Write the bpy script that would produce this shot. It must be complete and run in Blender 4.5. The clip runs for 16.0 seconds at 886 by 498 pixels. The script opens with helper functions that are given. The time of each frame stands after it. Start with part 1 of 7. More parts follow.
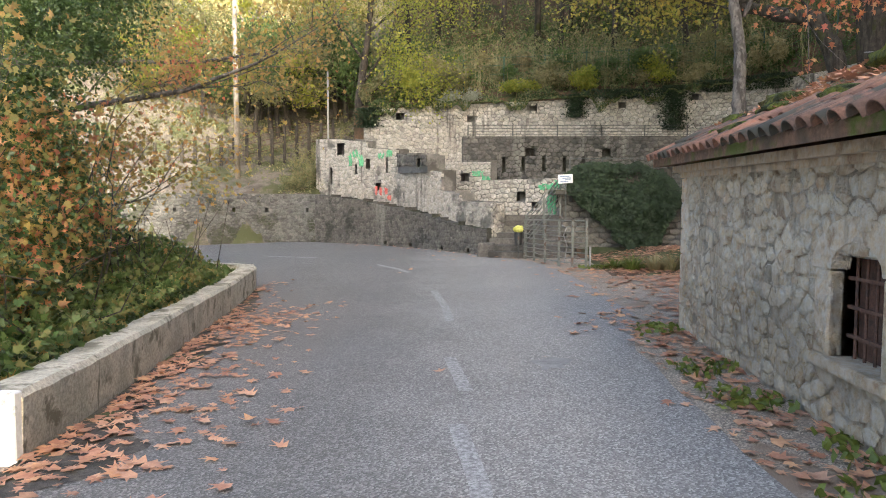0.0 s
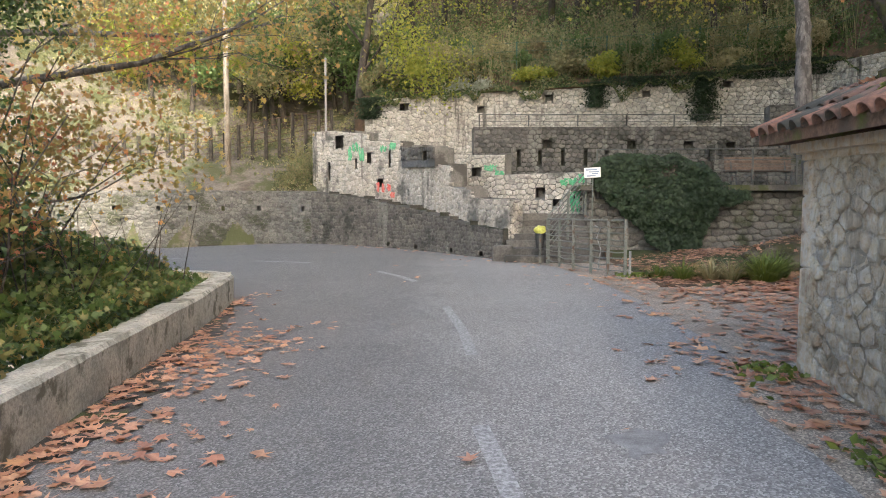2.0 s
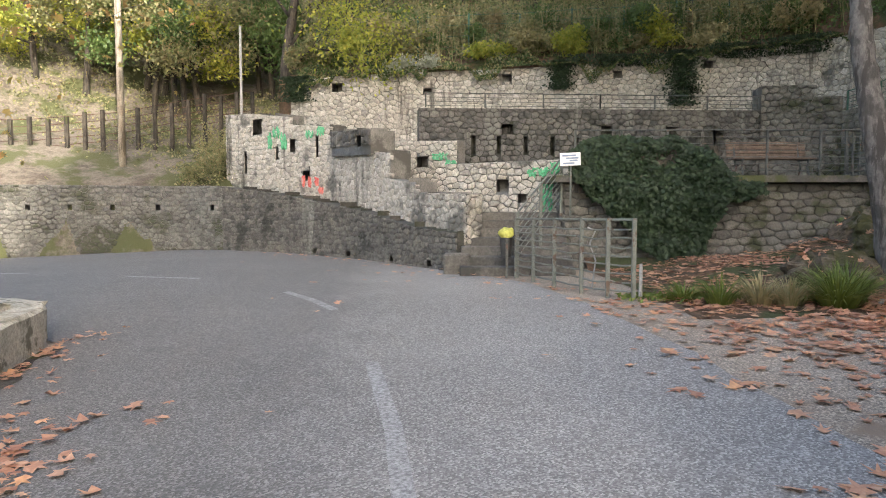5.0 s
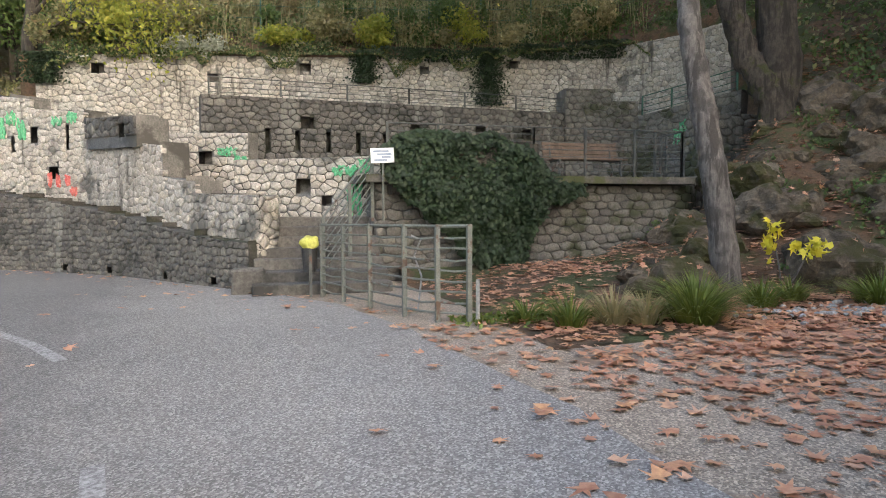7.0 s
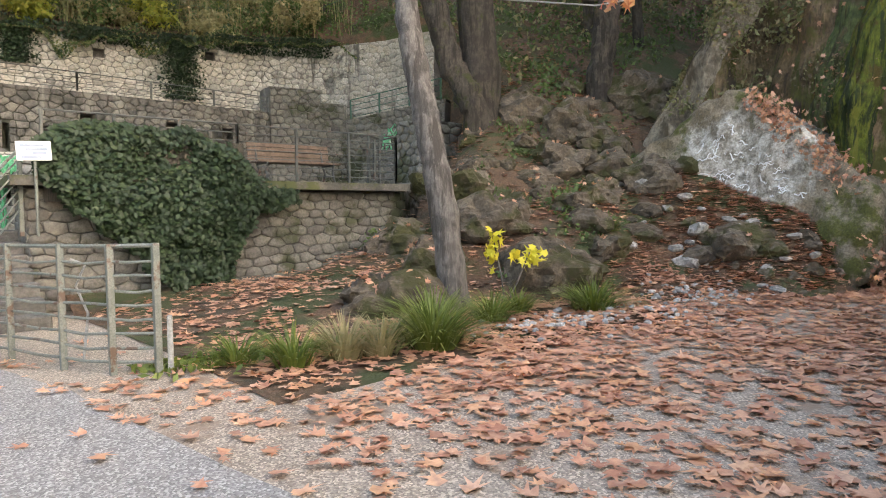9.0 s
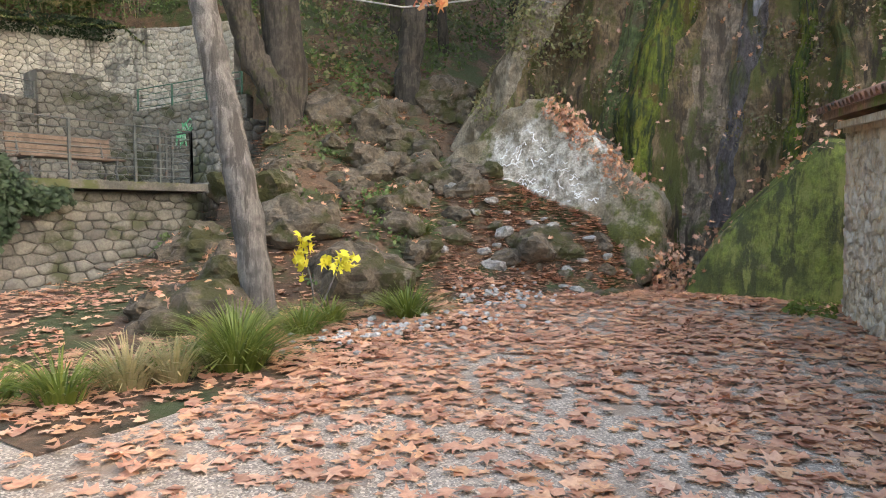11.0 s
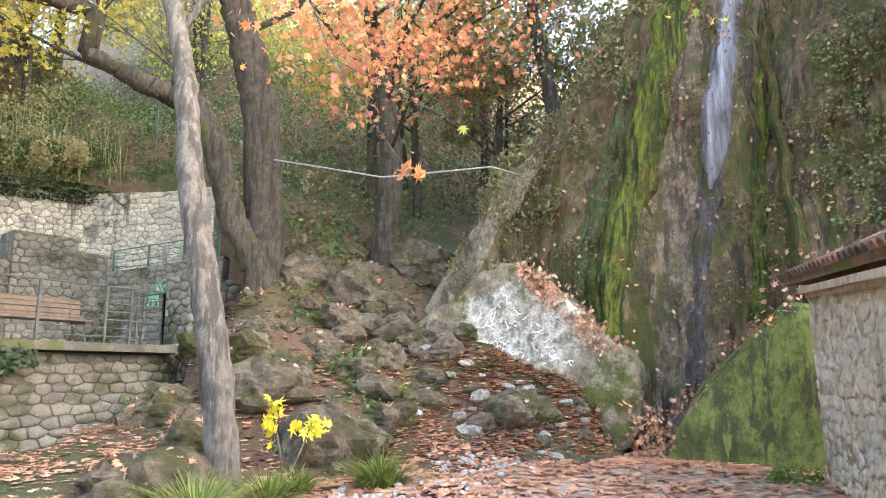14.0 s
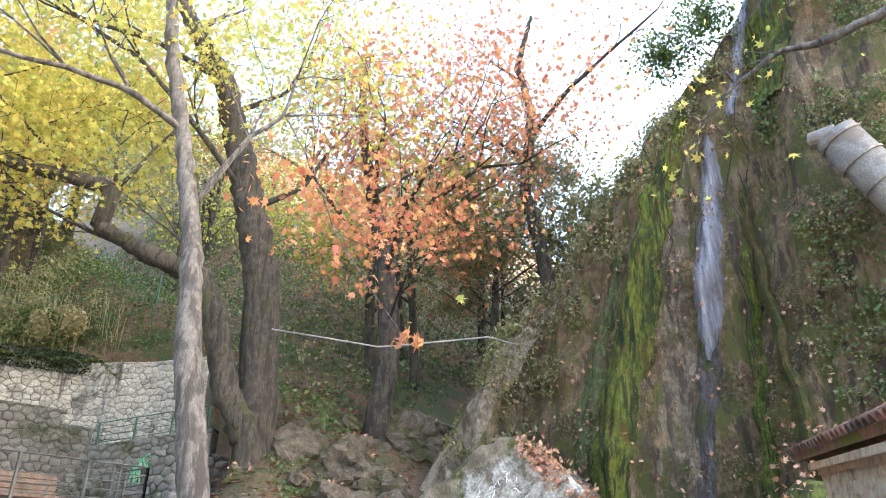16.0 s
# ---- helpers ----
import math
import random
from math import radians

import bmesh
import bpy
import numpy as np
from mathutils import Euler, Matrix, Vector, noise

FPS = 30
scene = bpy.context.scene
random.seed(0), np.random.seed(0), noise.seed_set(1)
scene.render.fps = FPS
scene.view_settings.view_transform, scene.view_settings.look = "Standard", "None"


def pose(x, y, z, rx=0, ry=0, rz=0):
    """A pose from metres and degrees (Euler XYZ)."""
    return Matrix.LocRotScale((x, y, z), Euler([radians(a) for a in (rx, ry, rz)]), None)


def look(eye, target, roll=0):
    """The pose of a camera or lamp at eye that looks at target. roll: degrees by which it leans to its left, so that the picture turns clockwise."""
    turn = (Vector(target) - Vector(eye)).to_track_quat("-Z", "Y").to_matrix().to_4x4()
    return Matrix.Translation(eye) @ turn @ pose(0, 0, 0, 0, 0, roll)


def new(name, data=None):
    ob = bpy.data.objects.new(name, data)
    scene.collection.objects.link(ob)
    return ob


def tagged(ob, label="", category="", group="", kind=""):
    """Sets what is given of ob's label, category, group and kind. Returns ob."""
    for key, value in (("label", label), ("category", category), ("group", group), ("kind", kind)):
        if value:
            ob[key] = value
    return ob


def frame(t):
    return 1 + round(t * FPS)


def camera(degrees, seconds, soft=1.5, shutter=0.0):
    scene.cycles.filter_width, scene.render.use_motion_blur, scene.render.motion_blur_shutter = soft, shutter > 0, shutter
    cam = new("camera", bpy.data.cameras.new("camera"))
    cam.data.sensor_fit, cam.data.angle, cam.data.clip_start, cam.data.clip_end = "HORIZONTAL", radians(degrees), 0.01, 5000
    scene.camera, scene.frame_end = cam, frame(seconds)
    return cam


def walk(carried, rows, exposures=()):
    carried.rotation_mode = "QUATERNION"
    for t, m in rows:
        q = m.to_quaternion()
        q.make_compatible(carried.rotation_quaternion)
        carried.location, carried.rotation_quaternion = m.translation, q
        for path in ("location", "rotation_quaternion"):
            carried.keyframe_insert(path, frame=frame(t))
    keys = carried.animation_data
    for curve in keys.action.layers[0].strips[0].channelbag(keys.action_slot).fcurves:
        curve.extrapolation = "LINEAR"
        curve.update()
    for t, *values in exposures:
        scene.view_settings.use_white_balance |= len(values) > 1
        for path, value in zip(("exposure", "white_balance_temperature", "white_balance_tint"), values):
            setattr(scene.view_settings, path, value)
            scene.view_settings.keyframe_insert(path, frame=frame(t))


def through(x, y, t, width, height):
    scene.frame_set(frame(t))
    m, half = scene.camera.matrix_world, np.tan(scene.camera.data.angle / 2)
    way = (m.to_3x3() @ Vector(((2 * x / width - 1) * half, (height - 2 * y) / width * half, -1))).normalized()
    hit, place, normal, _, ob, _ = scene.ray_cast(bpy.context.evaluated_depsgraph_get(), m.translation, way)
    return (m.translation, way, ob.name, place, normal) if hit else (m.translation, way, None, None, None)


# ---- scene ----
cam = camera(66.33, 16.0, soft=1.0)
PATH = [
    (0, (-0.000, -0.000, 1.537), (-0.809, 9.948, 0.915), 0.23),
    (0.5, (-0.093, 0.622, 1.515), (-0.927, 10.567, 0.888), 0.27),
    (1, (-0.190, 1.214, 1.511), (-1.047, 11.157, 0.876), 0.17),
    (1.5, (-0.292, 1.818, 1.498), (-1.141, 11.762, 0.869), 0.27),
    (2, (-0.370, 2.441, 1.499), (-1.235, 12.383, 0.863), 0.17),
    (2.5, (-0.460, 3.080, 1.488), (-1.306, 13.024, 0.851), 0.27),
    (3, (-0.532, 3.727, 1.491), (-1.389, 13.669, 0.841), 0.19),
    (3.2, (-0.584, 3.987, 1.456), (-1.427, 13.931, 0.817), 0.17),
    (5.3, (-0.489, 7.006, 1.400), (-0.233, 16.984, 0.779), 0.01),
    (5.5, (-0.496, 7.218, 1.422), (0.051, 17.183, 0.803), -0.02),
    (6, (-0.458, 7.747, 1.411), (0.859, 17.642, 0.816), -0.04),
    (6.5, (-0.422, 8.291, 1.393), (1.574, 18.072, 0.809), -0.15),
    (7, (-0.344, 8.768, 1.404), (2.417, 18.362, 0.831), -0.21),
    (7.5, (-0.254, 9.156, 1.430), (3.413, 18.443, 0.872), -0.29),
    (8, (-0.184, 9.497, 1.455), (4.497, 18.317, 0.904), -0.35),
    (8.5, (-0.028, 9.779, 1.453), (5.755, 17.919, 0.915), -0.40),
    (9, (0.162, 10.044, 1.473), (6.658, 17.629, 0.942), -0.62),
    (9.5, (0.316, 10.275, 1.483), (7.425, 17.287, 0.959), -0.59),
    (10, (0.420, 10.367, 1.496), (8.196, 16.632, 0.976), -0.60),
    (10.2, (0.432, 10.373, 1.500), (8.403, 16.390, 0.980), -0.64),
    (12.3, (0.449, 10.403, 1.504), (8.967, 15.622, 1.044), -0.13),
    (12.5, (0.443, 10.405, 1.506), (8.973, 15.613, 1.161), -0.14),
    (13, (0.433, 10.408, 1.520), (8.978, 15.593, 1.827), -0.30),
    (13.5, (0.429, 10.412, 1.518), (8.944, 15.533, 2.642), -0.33),
    (14, (0.416, 10.419, 1.513), (8.864, 15.450, 3.335), -0.34),
    (14.5, (0.415, 10.433, 1.512), (8.734, 15.367, 4.050), -0.36),
    (15, (0.413, 10.445, 1.485), (8.549, 15.252, 4.755), -0.38),
    (15.5, (0.402, 10.432, 1.486), (8.360, 15.097, 5.348), -0.35),
    (16, (0.385, 10.420, 1.476), (8.209, 15.009, 5.686), -0.24),
]
EXPOSURES = ((0, 2.1, 6500, 10), (6.5, 2.13, 6500, 10), (8, 2.5, 6800, 10), (9, 2.85, 7050, 11), (10.2, 3.1, 7150, 11), (12.5, 3.35, 7250, 11), (14.5, 3.9, 6700, 11), (16, 3.55, 6500, 11))
walk(cam, [(t, look(eye, target, roll)) for t, eye, target, roll in PATH], EXPOSURES)

# ---- sky and sun ----
SUN = Vector((0.45, -0.89, 0.50)).normalized()
world = bpy.data.worlds.new("sky")
scene.world = world
world.use_nodes = True
wn = world.node_tree
sky = wn.nodes.new("ShaderNodeTexSky")
sky.sky_type, sky.sun_disc = "NISHITA", False
sky.sun_elevation, sky.sun_rotation = math.asin(SUN.z), math.atan2(SUN.x, SUN.y)
sky.air_density, sky.dust_density, sky.ozone_density = 1.0, 4.0, 0.6
wn.links.new(sky.outputs[0], wn.nodes["Background"].inputs[0])
wn.nodes["Background"].inputs[1].default_value = 0.15
sun = new("sun", bpy.data.lights.new("sun", "SUN"))
sun.data.energy, sun.data.angle, sun.data.color = 2.2, radians(0.6), (1.0, 0.93, 0.80)
sun.matrix_world = look(SUN * 60, (0, 0, 0))

rnd = random.Random(7)
nr = np.random.default_rng(7)


# ---- materials ----
def shader(name):
    m = bpy.data.materials.new(name)
    m.use_nodes = True
    return m, m.node_tree, m.node_tree.nodes["Principled BSDF"]


def noise_node(nt, scale, detail=6, rough=0.6, vec=None):
    n = nt.nodes.new("ShaderNodeTexNoise")
    n.inputs["Scale"].default_value, n.inputs["Detail"].default_value, n.inputs["Roughness"].default_value = scale, detail, rough
    nt.links.new(vec or position(nt), n.inputs["Vector"])
    return n.outputs["Fac"]


def position(nt):
    for n in nt.nodes:
        if n.bl_idname == "ShaderNodeNewGeometry":
            return n.outputs["Position"]
    return nt.nodes.new("ShaderNodeNewGeometry").outputs["Position"]


def island(nt):
    position(nt)
    geo = [n for n in nt.nodes if n.bl_idname == "ShaderNodeNewGeometry"][0]
    info = nt.nodes.new("ShaderNodeObjectInfo")
    add = nt.nodes.new("ShaderNodeMath")
    add.operation = "ADD"
    nt.links.new(geo.outputs["Random Per Island"], add.inputs[0])
    nt.links.new(info.outputs["Random"], add.inputs[1])
    fr = nt.nodes.new("ShaderNodeMath")
    fr.operation = "FRACT"
    nt.links.new(add.outputs[0], fr.inputs[0])
    return fr.outputs[0]


def ramp(nt, fac, stops):
    r = nt.nodes.new("ShaderNodeValToRGB")
    e = r.color_ramp.elements
    while len(e) < len(stops):
        e.new(0.5)
    for k, (p, c) in enumerate(stops):
        e[k].position, e[k].color = p, (*c, 1)
    nt.links.new(fac, r.inputs[0])
    return r.outputs[0]


def mix(nt, fac, a, b, kind="MIX"):
    n = nt.nodes.new("ShaderNodeMix")
    n.data_type, n.blend_type = "RGBA", kind
    for value, sock in ((fac, n.inputs[0]), (a, n.inputs[6]), (b, n.inputs[7])):
        if isinstance(value, (int, float)):
            sock.default_value = value
        elif isinstance(value, tuple):
            sock.default_value = (*value, 1)
        else:
            nt.links.new(value, sock)
    return n.outputs[2]


def stretched(nt, sx, sy, sz):
    n = nt.nodes.new("ShaderNodeMapping")
    n.inputs["Scale"].default_value = (sx, sy, sz)
    nt.links.new(position(nt), n.inputs[0])
    return n.outputs[0]


def grey(th):
    at = 0.50 + (th - 0.56) * 0.8
    return ((0.0, (0, 0, 0)), (at, (0, 0, 0)), (at + 0.07, (1, 1, 1)))


def surf(name, cols, scale=1.5, fine=25.0, rough=0.85, bump=0.4, dist=0.02, vary=None, patch=None, metal=0.0, streak=None, grain=0.35, fibre=0.0, mid=0.0, draw=0.12):
    """Two scales of noise over cols; vary: colours by piece; patch: (colour, scale, threshold) of moss or stains; streak: the same, drawn out downwards by draw; mid: blotches between the two scales, with relief."""
    m, nt, b = shader(name)
    k = len(cols)
    col = ramp(nt, noise_node(nt, scale), [(0.38 + 0.24 * i / max(1, k - 1), c) for i, c in enumerate(cols)])
    if vary:
        tone = ramp(nt, island(nt), [(i / len(vary), c) for i, c in enumerate(vary)])
        col = mix(nt, 0.65, col, tone)
    fine_fac = noise_node(nt, fine, 8, 0.7, stretched(nt, 1, 1, fibre) if fibre else None)
    col = mix(nt, grain, col, ramp(nt, fine_fac, [(0.38, (0.12, 0.12, 0.12)), (0.62, (0.88, 0.88, 0.88))]), "OVERLAY")
    height = fine_fac
    if mid:
        blotch = noise_node(nt, scale * 4.5, 9, 0.72)
        col = mix(nt, mid, col, ramp(nt, blotch, [(0.36, (0.10, 0.10, 0.10)), (0.64, (0.90, 0.90, 0.90))]), "OVERLAY")
        both = nt.nodes.new("ShaderNodeMath")
        both.operation = "MULTIPLY_ADD"
        both.inputs[1].default_value = 2.0
        nt.links.new(blotch, both.inputs[0])
        nt.links.new(fine_fac, both.inputs[2])
        height = both.outputs[0]
    drawn = streak if isinstance(streak, list) else [streak]
    for item, vec in ((patch, None), *[(d, stretched(nt, 1, 1, draw) if d else None) for d in drawn]):
        if item:
            c, s, th = item
            col = mix(nt, ramp(nt, noise_node(nt, s, 8, 0.65, vec), grey(th)), col, c)
    nt.links.new(col, b.inputs["Base Color"])
    b.inputs["Roughness"].default_value, b.inputs["Metallic"].default_value = rough, metal
    bp = nt.nodes.new("ShaderNodeBump")
    bp.inputs["Strength"].default_value, bp.inputs["Distance"].default_value = bump, dist
    nt.links.new(height, bp.inputs["Height"])
    nt.links.new(bp.outputs[0], b.inputs["Normal"])
    return m


def leafy(name, tones, through=0.35, rough=0.55, scale=0.6):
    """Leaves: a tone for each leaf, drifting over the crown, part of the light passing through."""
    m, nt, b = shader(name)
    col = ramp(nt, island(nt), [((i + 0.5) / len(tones), c) for i, c in enumerate(tones)])
    col = mix(nt, 0.4, col, ramp(nt, noise_node(nt, scale, 3), [(0.3 + 0.4 * i / (len(tones) - 1), c) for i, c in enumerate(tones)]))
    col = mix(nt, 0.3, col, ramp(nt, noise_node(nt, 60, 4), [(0.3, (0.3, 0.3, 0.3)), (0.7, (0.75, 0.75, 0.75))]), "OVERLAY")
    nt.links.new(col, b.inputs["Base Color"])
    b.inputs["Roughness"].default_value = rough
    tr = nt.nodes.new("ShaderNodeBsdfTranslucent")
    nt.links.new(col, tr.inputs[0])
    ms = nt.nodes.new("ShaderNodeMixShader")
    ms.inputs[0].default_value = through
    nt.links.new(b.outputs[0], ms.inputs[1])
    nt.links.new(tr.outputs[0], ms.inputs[2])
    nt.links.new(ms.outputs[0], nt.nodes["Material Output"].inputs[0])
    return m


def asphalt_mat(name, low, high, dirt, th, worn=False, tint=(1, 1, 1)):
    m, nt, b = shader(name)
    col = ramp(nt, noise_node(nt, 0.35, 5), [(0.4, low), (0.6, high)])
    v = nt.nodes.new("ShaderNodeTexVoronoi")
    v.inputs["Scale"].default_value = 75
    nt.links.new(position(nt), v.inputs["Vector"])
    stone = ramp(nt, v.outputs["Color"], [(0.25, (0.080, 0.076, 0.071)), (0.6, (0.255, 0.245, 0.232)), (0.9, (0.58, 0.56, 0.53))])
    col = mix(nt, 0.6, col, mix(nt, 1.0, stone, tint, "MULTIPLY"))
    col = mix(nt, ramp(nt, noise_node(nt, 0.8, 7, 0.6), grey(th)), col, dirt)
    if worn:
        # the lane beyond the centre line is older, smoother and darker
        lane = nt.nodes.new("ShaderNodeVectorMath")
        lane.operation = "DOT_PRODUCT"
        lane.inputs[1].default_value = (1.0, 0.1, 0.0)
        nt.links.new(position(nt), lane.inputs[0])
        side = nt.nodes.new("ShaderNodeMath")
        side.operation = "MULTIPLY_ADD"
        side.inputs[1].default_value = 2.4
        nt.links.new(noise_node(nt, 0.9, 8, 0.65), side.inputs[0])
        nt.links.new(lane.outputs["Value"], side.inputs[2])
        fall = nt.nodes.new("ShaderNodeMapRange")
        fall.inputs["From Min"].default_value, fall.inputs["From Max"].default_value = 0.5, 2.6
        nt.links.new(side.outputs[0], fall.inputs["Value"])
        col = mix(nt, 1.0, col, ramp(nt, fall.outputs[0], [(0.0, (0.64, 0.64, 0.635)), (0.45, (0.88, 0.875, 0.865)), (1.0, (1.0, 0.99, 0.975))]), "MULTIPLY")
    nt.links.new(col, b.inputs["Base Color"])
    b.inputs["Roughness"].default_value = 0.75
    bp = nt.nodes.new("ShaderNodeBump")
    bp.inputs["Strength"].default_value, bp.inputs["Distance"].default_value = 0.6, 0.008
    nt.links.new(v.outputs["Distance"], bp.inputs["Height"])
    nt.links.new(bp.outputs[0], b.inputs["Normal"])
    return m


def worn_paint_mat():
    m, nt, b = shader("worn_road_paint")
    f = ramp(nt, noise_node(nt, 28, 8, 0.75), [(0.42, (0.165, 0.162, 0.158)), (0.6, (0.41, 0.405, 0.395))])
    nt.links.new(f, b.inputs["Base Color"])
    b.inputs["Roughness"].default_value = 0.8
    return m


ASPHALT = asphalt_mat("asphalt", (0.245, 0.236, 0.222), (0.310, 0.300, 0.284), (0.18, 0.174, 0.165), 0.74, True)
PAINT = worn_paint_mat()
GRAVEL = asphalt_mat("gravel", (0.259, 0.213, 0.164), (0.345, 0.297, 0.239), (0.230, 0.168, 0.117), 0.62, False, (1.28, 1.10, 0.90))
SOIL = surf("leaf_litter_soil", [(0.090, 0.056, 0.033), (0.144, 0.086, 0.049), (0.063, 0.052, 0.029)], 1.2, 14, 0.95, 1.0, 0.08, patch=((0.054, 0.069, 0.021), 0.7, 0.56))
BANK = surf("dry_bank_soil", [(0.140, 0.115, 0.091), (0.196, 0.168, 0.133), (0.105, 0.084, 0.063)], 1.0, 12, 0.95, 1.0, 0.08, patch=((0.084, 0.091, 0.035), 0.6, 0.55))
CONCRETE = surf("stained_concrete", [(0.375, 0.354, 0.286), (0.522, 0.486, 0.396), (0.303, 0.283, 0.221)], 1.6, 30, 0.85, 0.6, 0.015, patch=((0.178, 0.167, 0.120), 3.2, 0.62), streak=((0.156, 0.152, 0.106), 5.5, 0.70))
SLABCON = surf("dark_mossy_concrete", [(0.075, 0.071, 0.060), (0.120, 0.112, 0.094), (0.053, 0.051, 0.041)], 1.4, 30, 0.9, 0.6, 0.02, patch=((0.068, 0.075, 0.026), 1.6, 0.56))
WHITE = surf("white_paint", [(0.75, 0.75, 0.72), (0.82, 0.82, 0.80)], 3, 30, 0.6, 0.2, 0.01, patch=((0.4, 0.39, 0.36), 6, 0.62))
PALE = surf("pale_limestone", [(0.338, 0.312, 0.267), (0.451, 0.424, 0.368), (0.274, 0.255, 0.220)], 2.5, 18, 0.85, 0.7, 0.03,
            vary=[(0.290, 0.264, 0.228), (0.484, 0.455, 0.400), (0.371, 0.344, 0.299), (0.532, 0.504, 0.447), (0.242, 0.232, 0.204), (0.419, 0.384, 0.322)], patch=((0.137, 0.132, 0.118), 0.55, 0.66), streak=((0.105, 0.100, 0.086), 1.1, 0.665))
DARKSTONE = surf("weathered_dark_limestone", [(0.093, 0.087, 0.077), (0.149, 0.140, 0.124), (0.062, 0.059, 0.053)], 1.5, 18, 0.9, 0.8, 0.03,
                 vary=[(0.081, 0.077, 0.068), (0.136, 0.130, 0.115), (0.105, 0.099, 0.087), (0.167, 0.155, 0.136), (0.062, 0.061, 0.056)], patch=((0.043, 0.042, 0.037), 0.8, 0.63), streak=((0.186, 0.180, 0.161), 1.3, 0.66))
GREYSTONE = surf("grey_rubble_stone", [(0.118, 0.112, 0.099), (0.180, 0.174, 0.155), (0.081, 0.077, 0.068)], 1.5, 16, 0.9, 0.9, 0.03,
                 vary=[(0.099, 0.096, 0.087), (0.167, 0.161, 0.146), (0.136, 0.130, 0.118), (0.205, 0.195, 0.174), (0.087, 0.087, 0.074)], patch=((0.062, 0.065, 0.040), 0.9, 0.57))
TANSTONE = surf("squared_tan_stone", [(0.129, 0.119, 0.099), (0.178, 0.164, 0.139), (0.090, 0.084, 0.070)], 1.8, 20, 0.9, 0.7, 0.02,
                vary=[(0.109, 0.104, 0.090), (0.178, 0.169, 0.144), (0.144, 0.134, 0.114), (0.198, 0.189, 0.164), (0.099, 0.094, 0.082)], patch=((0.054, 0.059, 0.030), 1.0, 0.60))
MORTAR = surf("grey_mortar", [(0.156, 0.149, 0.136), (0.214, 0.204, 0.182)], 2, 30, 0.95, 0.6, 0.02, patch=((0.085, 0.082, 0.071), 0.8, 0.55))
DARKMORTAR = surf("dark_mortar", [(0.053, 0.050, 0.043), (0.087, 0.081, 0.071)], 2, 30, 0.95, 0.6, 0.02, patch=((0.037, 0.040, 0.025), 0.8, 0.55))
RENDERED = surf("old_lime_render", [(0.82, 0.68, 0.51), (0.92, 0.80, 0.64), (0.64, 0.51, 0.36)], 3.0, 14, 0.9, 1.0, 0.06, patch=((0.50, 0.42, 0.31), 1.6, 0.68), streak=((0.58, 0.49, 0.37), 2.4, 0.66), mid=0.35)
HOUSESTONE = surf("house_rubble_stone", [(0.84, 0.71, 0.54), (0.93, 0.83, 0.67), (0.68, 0.55, 0.40)], 3.0, 16, 0.9, 1.0, 0.06, vary=[(0.76, 0.62, 0.45), (0.92, 0.82, 0.66), (0.84, 0.74, 0.60), (0.93, 0.86, 0.72), (0.68, 0.56, 0.42)], patch=((0.48, 0.40, 0.29), 1.6, 0.68), streak=((0.55, 0.46, 0.34), 2.0, 0.66), mid=0.35)


def damp_stain(m, centre, stretch, tone):
    """A dark damp stain with a ragged outline, at one place on a wall."""
    nt = m.node_tree
    b = nt.nodes["Principled BSDF"]
    dry = b.inputs["Base Color"].links[0].from_socket
    sub, mul, far = [nt.nodes.new("ShaderNodeVectorMath") for _ in range(3)]
    sub.operation, mul.operation, far.operation = "SUBTRACT", "MULTIPLY", "LENGTH"
    sub.inputs[1].default_value, mul.inputs[1].default_value = centre, stretch
    nt.links.new(position(nt), sub.inputs[0])
    nt.links.new(sub.outputs[0], mul.inputs[0])
    nt.links.new(mul.outputs[0], far.inputs[0])
    edge = nt.nodes.new("ShaderNodeMath")
    edge.operation = "MULTIPLY_ADD"
    edge.inputs[1].default_value = 1.6
    nt.links.new(noise_node(nt, 2.6, 9, 0.72), edge.inputs[0])
    nt.links.new(far.outputs["Value"], edge.inputs[2])
    fall = nt.nodes.new("ShaderNodeMapRange")
    fall.inputs["From Min"].default_value, fall.inputs["From Max"].default_value = 1.2, 2.0
    fall.inputs["To Min"].default_value, fall.inputs["To Max"].default_value = 0.5, 0.0
    nt.links.new(edge.outputs[0], fall.inputs["Value"])
    nt.links.new(mix(nt, fall.outputs[0], dry, tone, "MULTIPLY"), b.inputs["Base Color"])


for stained in (RENDERED, HOUSESTONE):
    damp_stain(stained, (2.3, 6.3, 0.45), (0.1, 0.36, 1.75), (0.42, 0.39, 0.34))
TILE = surf("terracotta_tile", [(0.180, 0.083, 0.052), (0.230, 0.116, 0.076), (0.110, 0.066, 0.050)], 3, 25, 0.85, 0.5, 0.01, vary=[(0.141, 0.072, 0.050), (0.225, 0.111, 0.076), (0.180, 0.100, 0.069), (0.100, 0.066, 0.052)], patch=((0.050, 0.047, 0.037), 2.0, 0.55))
RUST = surf("rusty_iron", [(0.080, 0.038, 0.026), (0.115, 0.058, 0.040), (0.052, 0.030, 0.022)], 6, 40, 0.8, 0.4, 0.005, mid=0.3)
IRON = surf("grey_green_painted_iron", [(0.117, 0.127, 0.109), (0.168, 0.179, 0.154)], 5, 60, 0.55, 0.3, 0.003, patch=((0.095, 0.058, 0.037), 5, 0.64))
DARKIRON = surf("dark_painted_iron", [(0.05, 0.056, 0.052), (0.085, 0.09, 0.082)], 5, 60, 0.5, 0.3, 0.003, patch=((0.11, 0.06, 0.04), 6, 0.66))
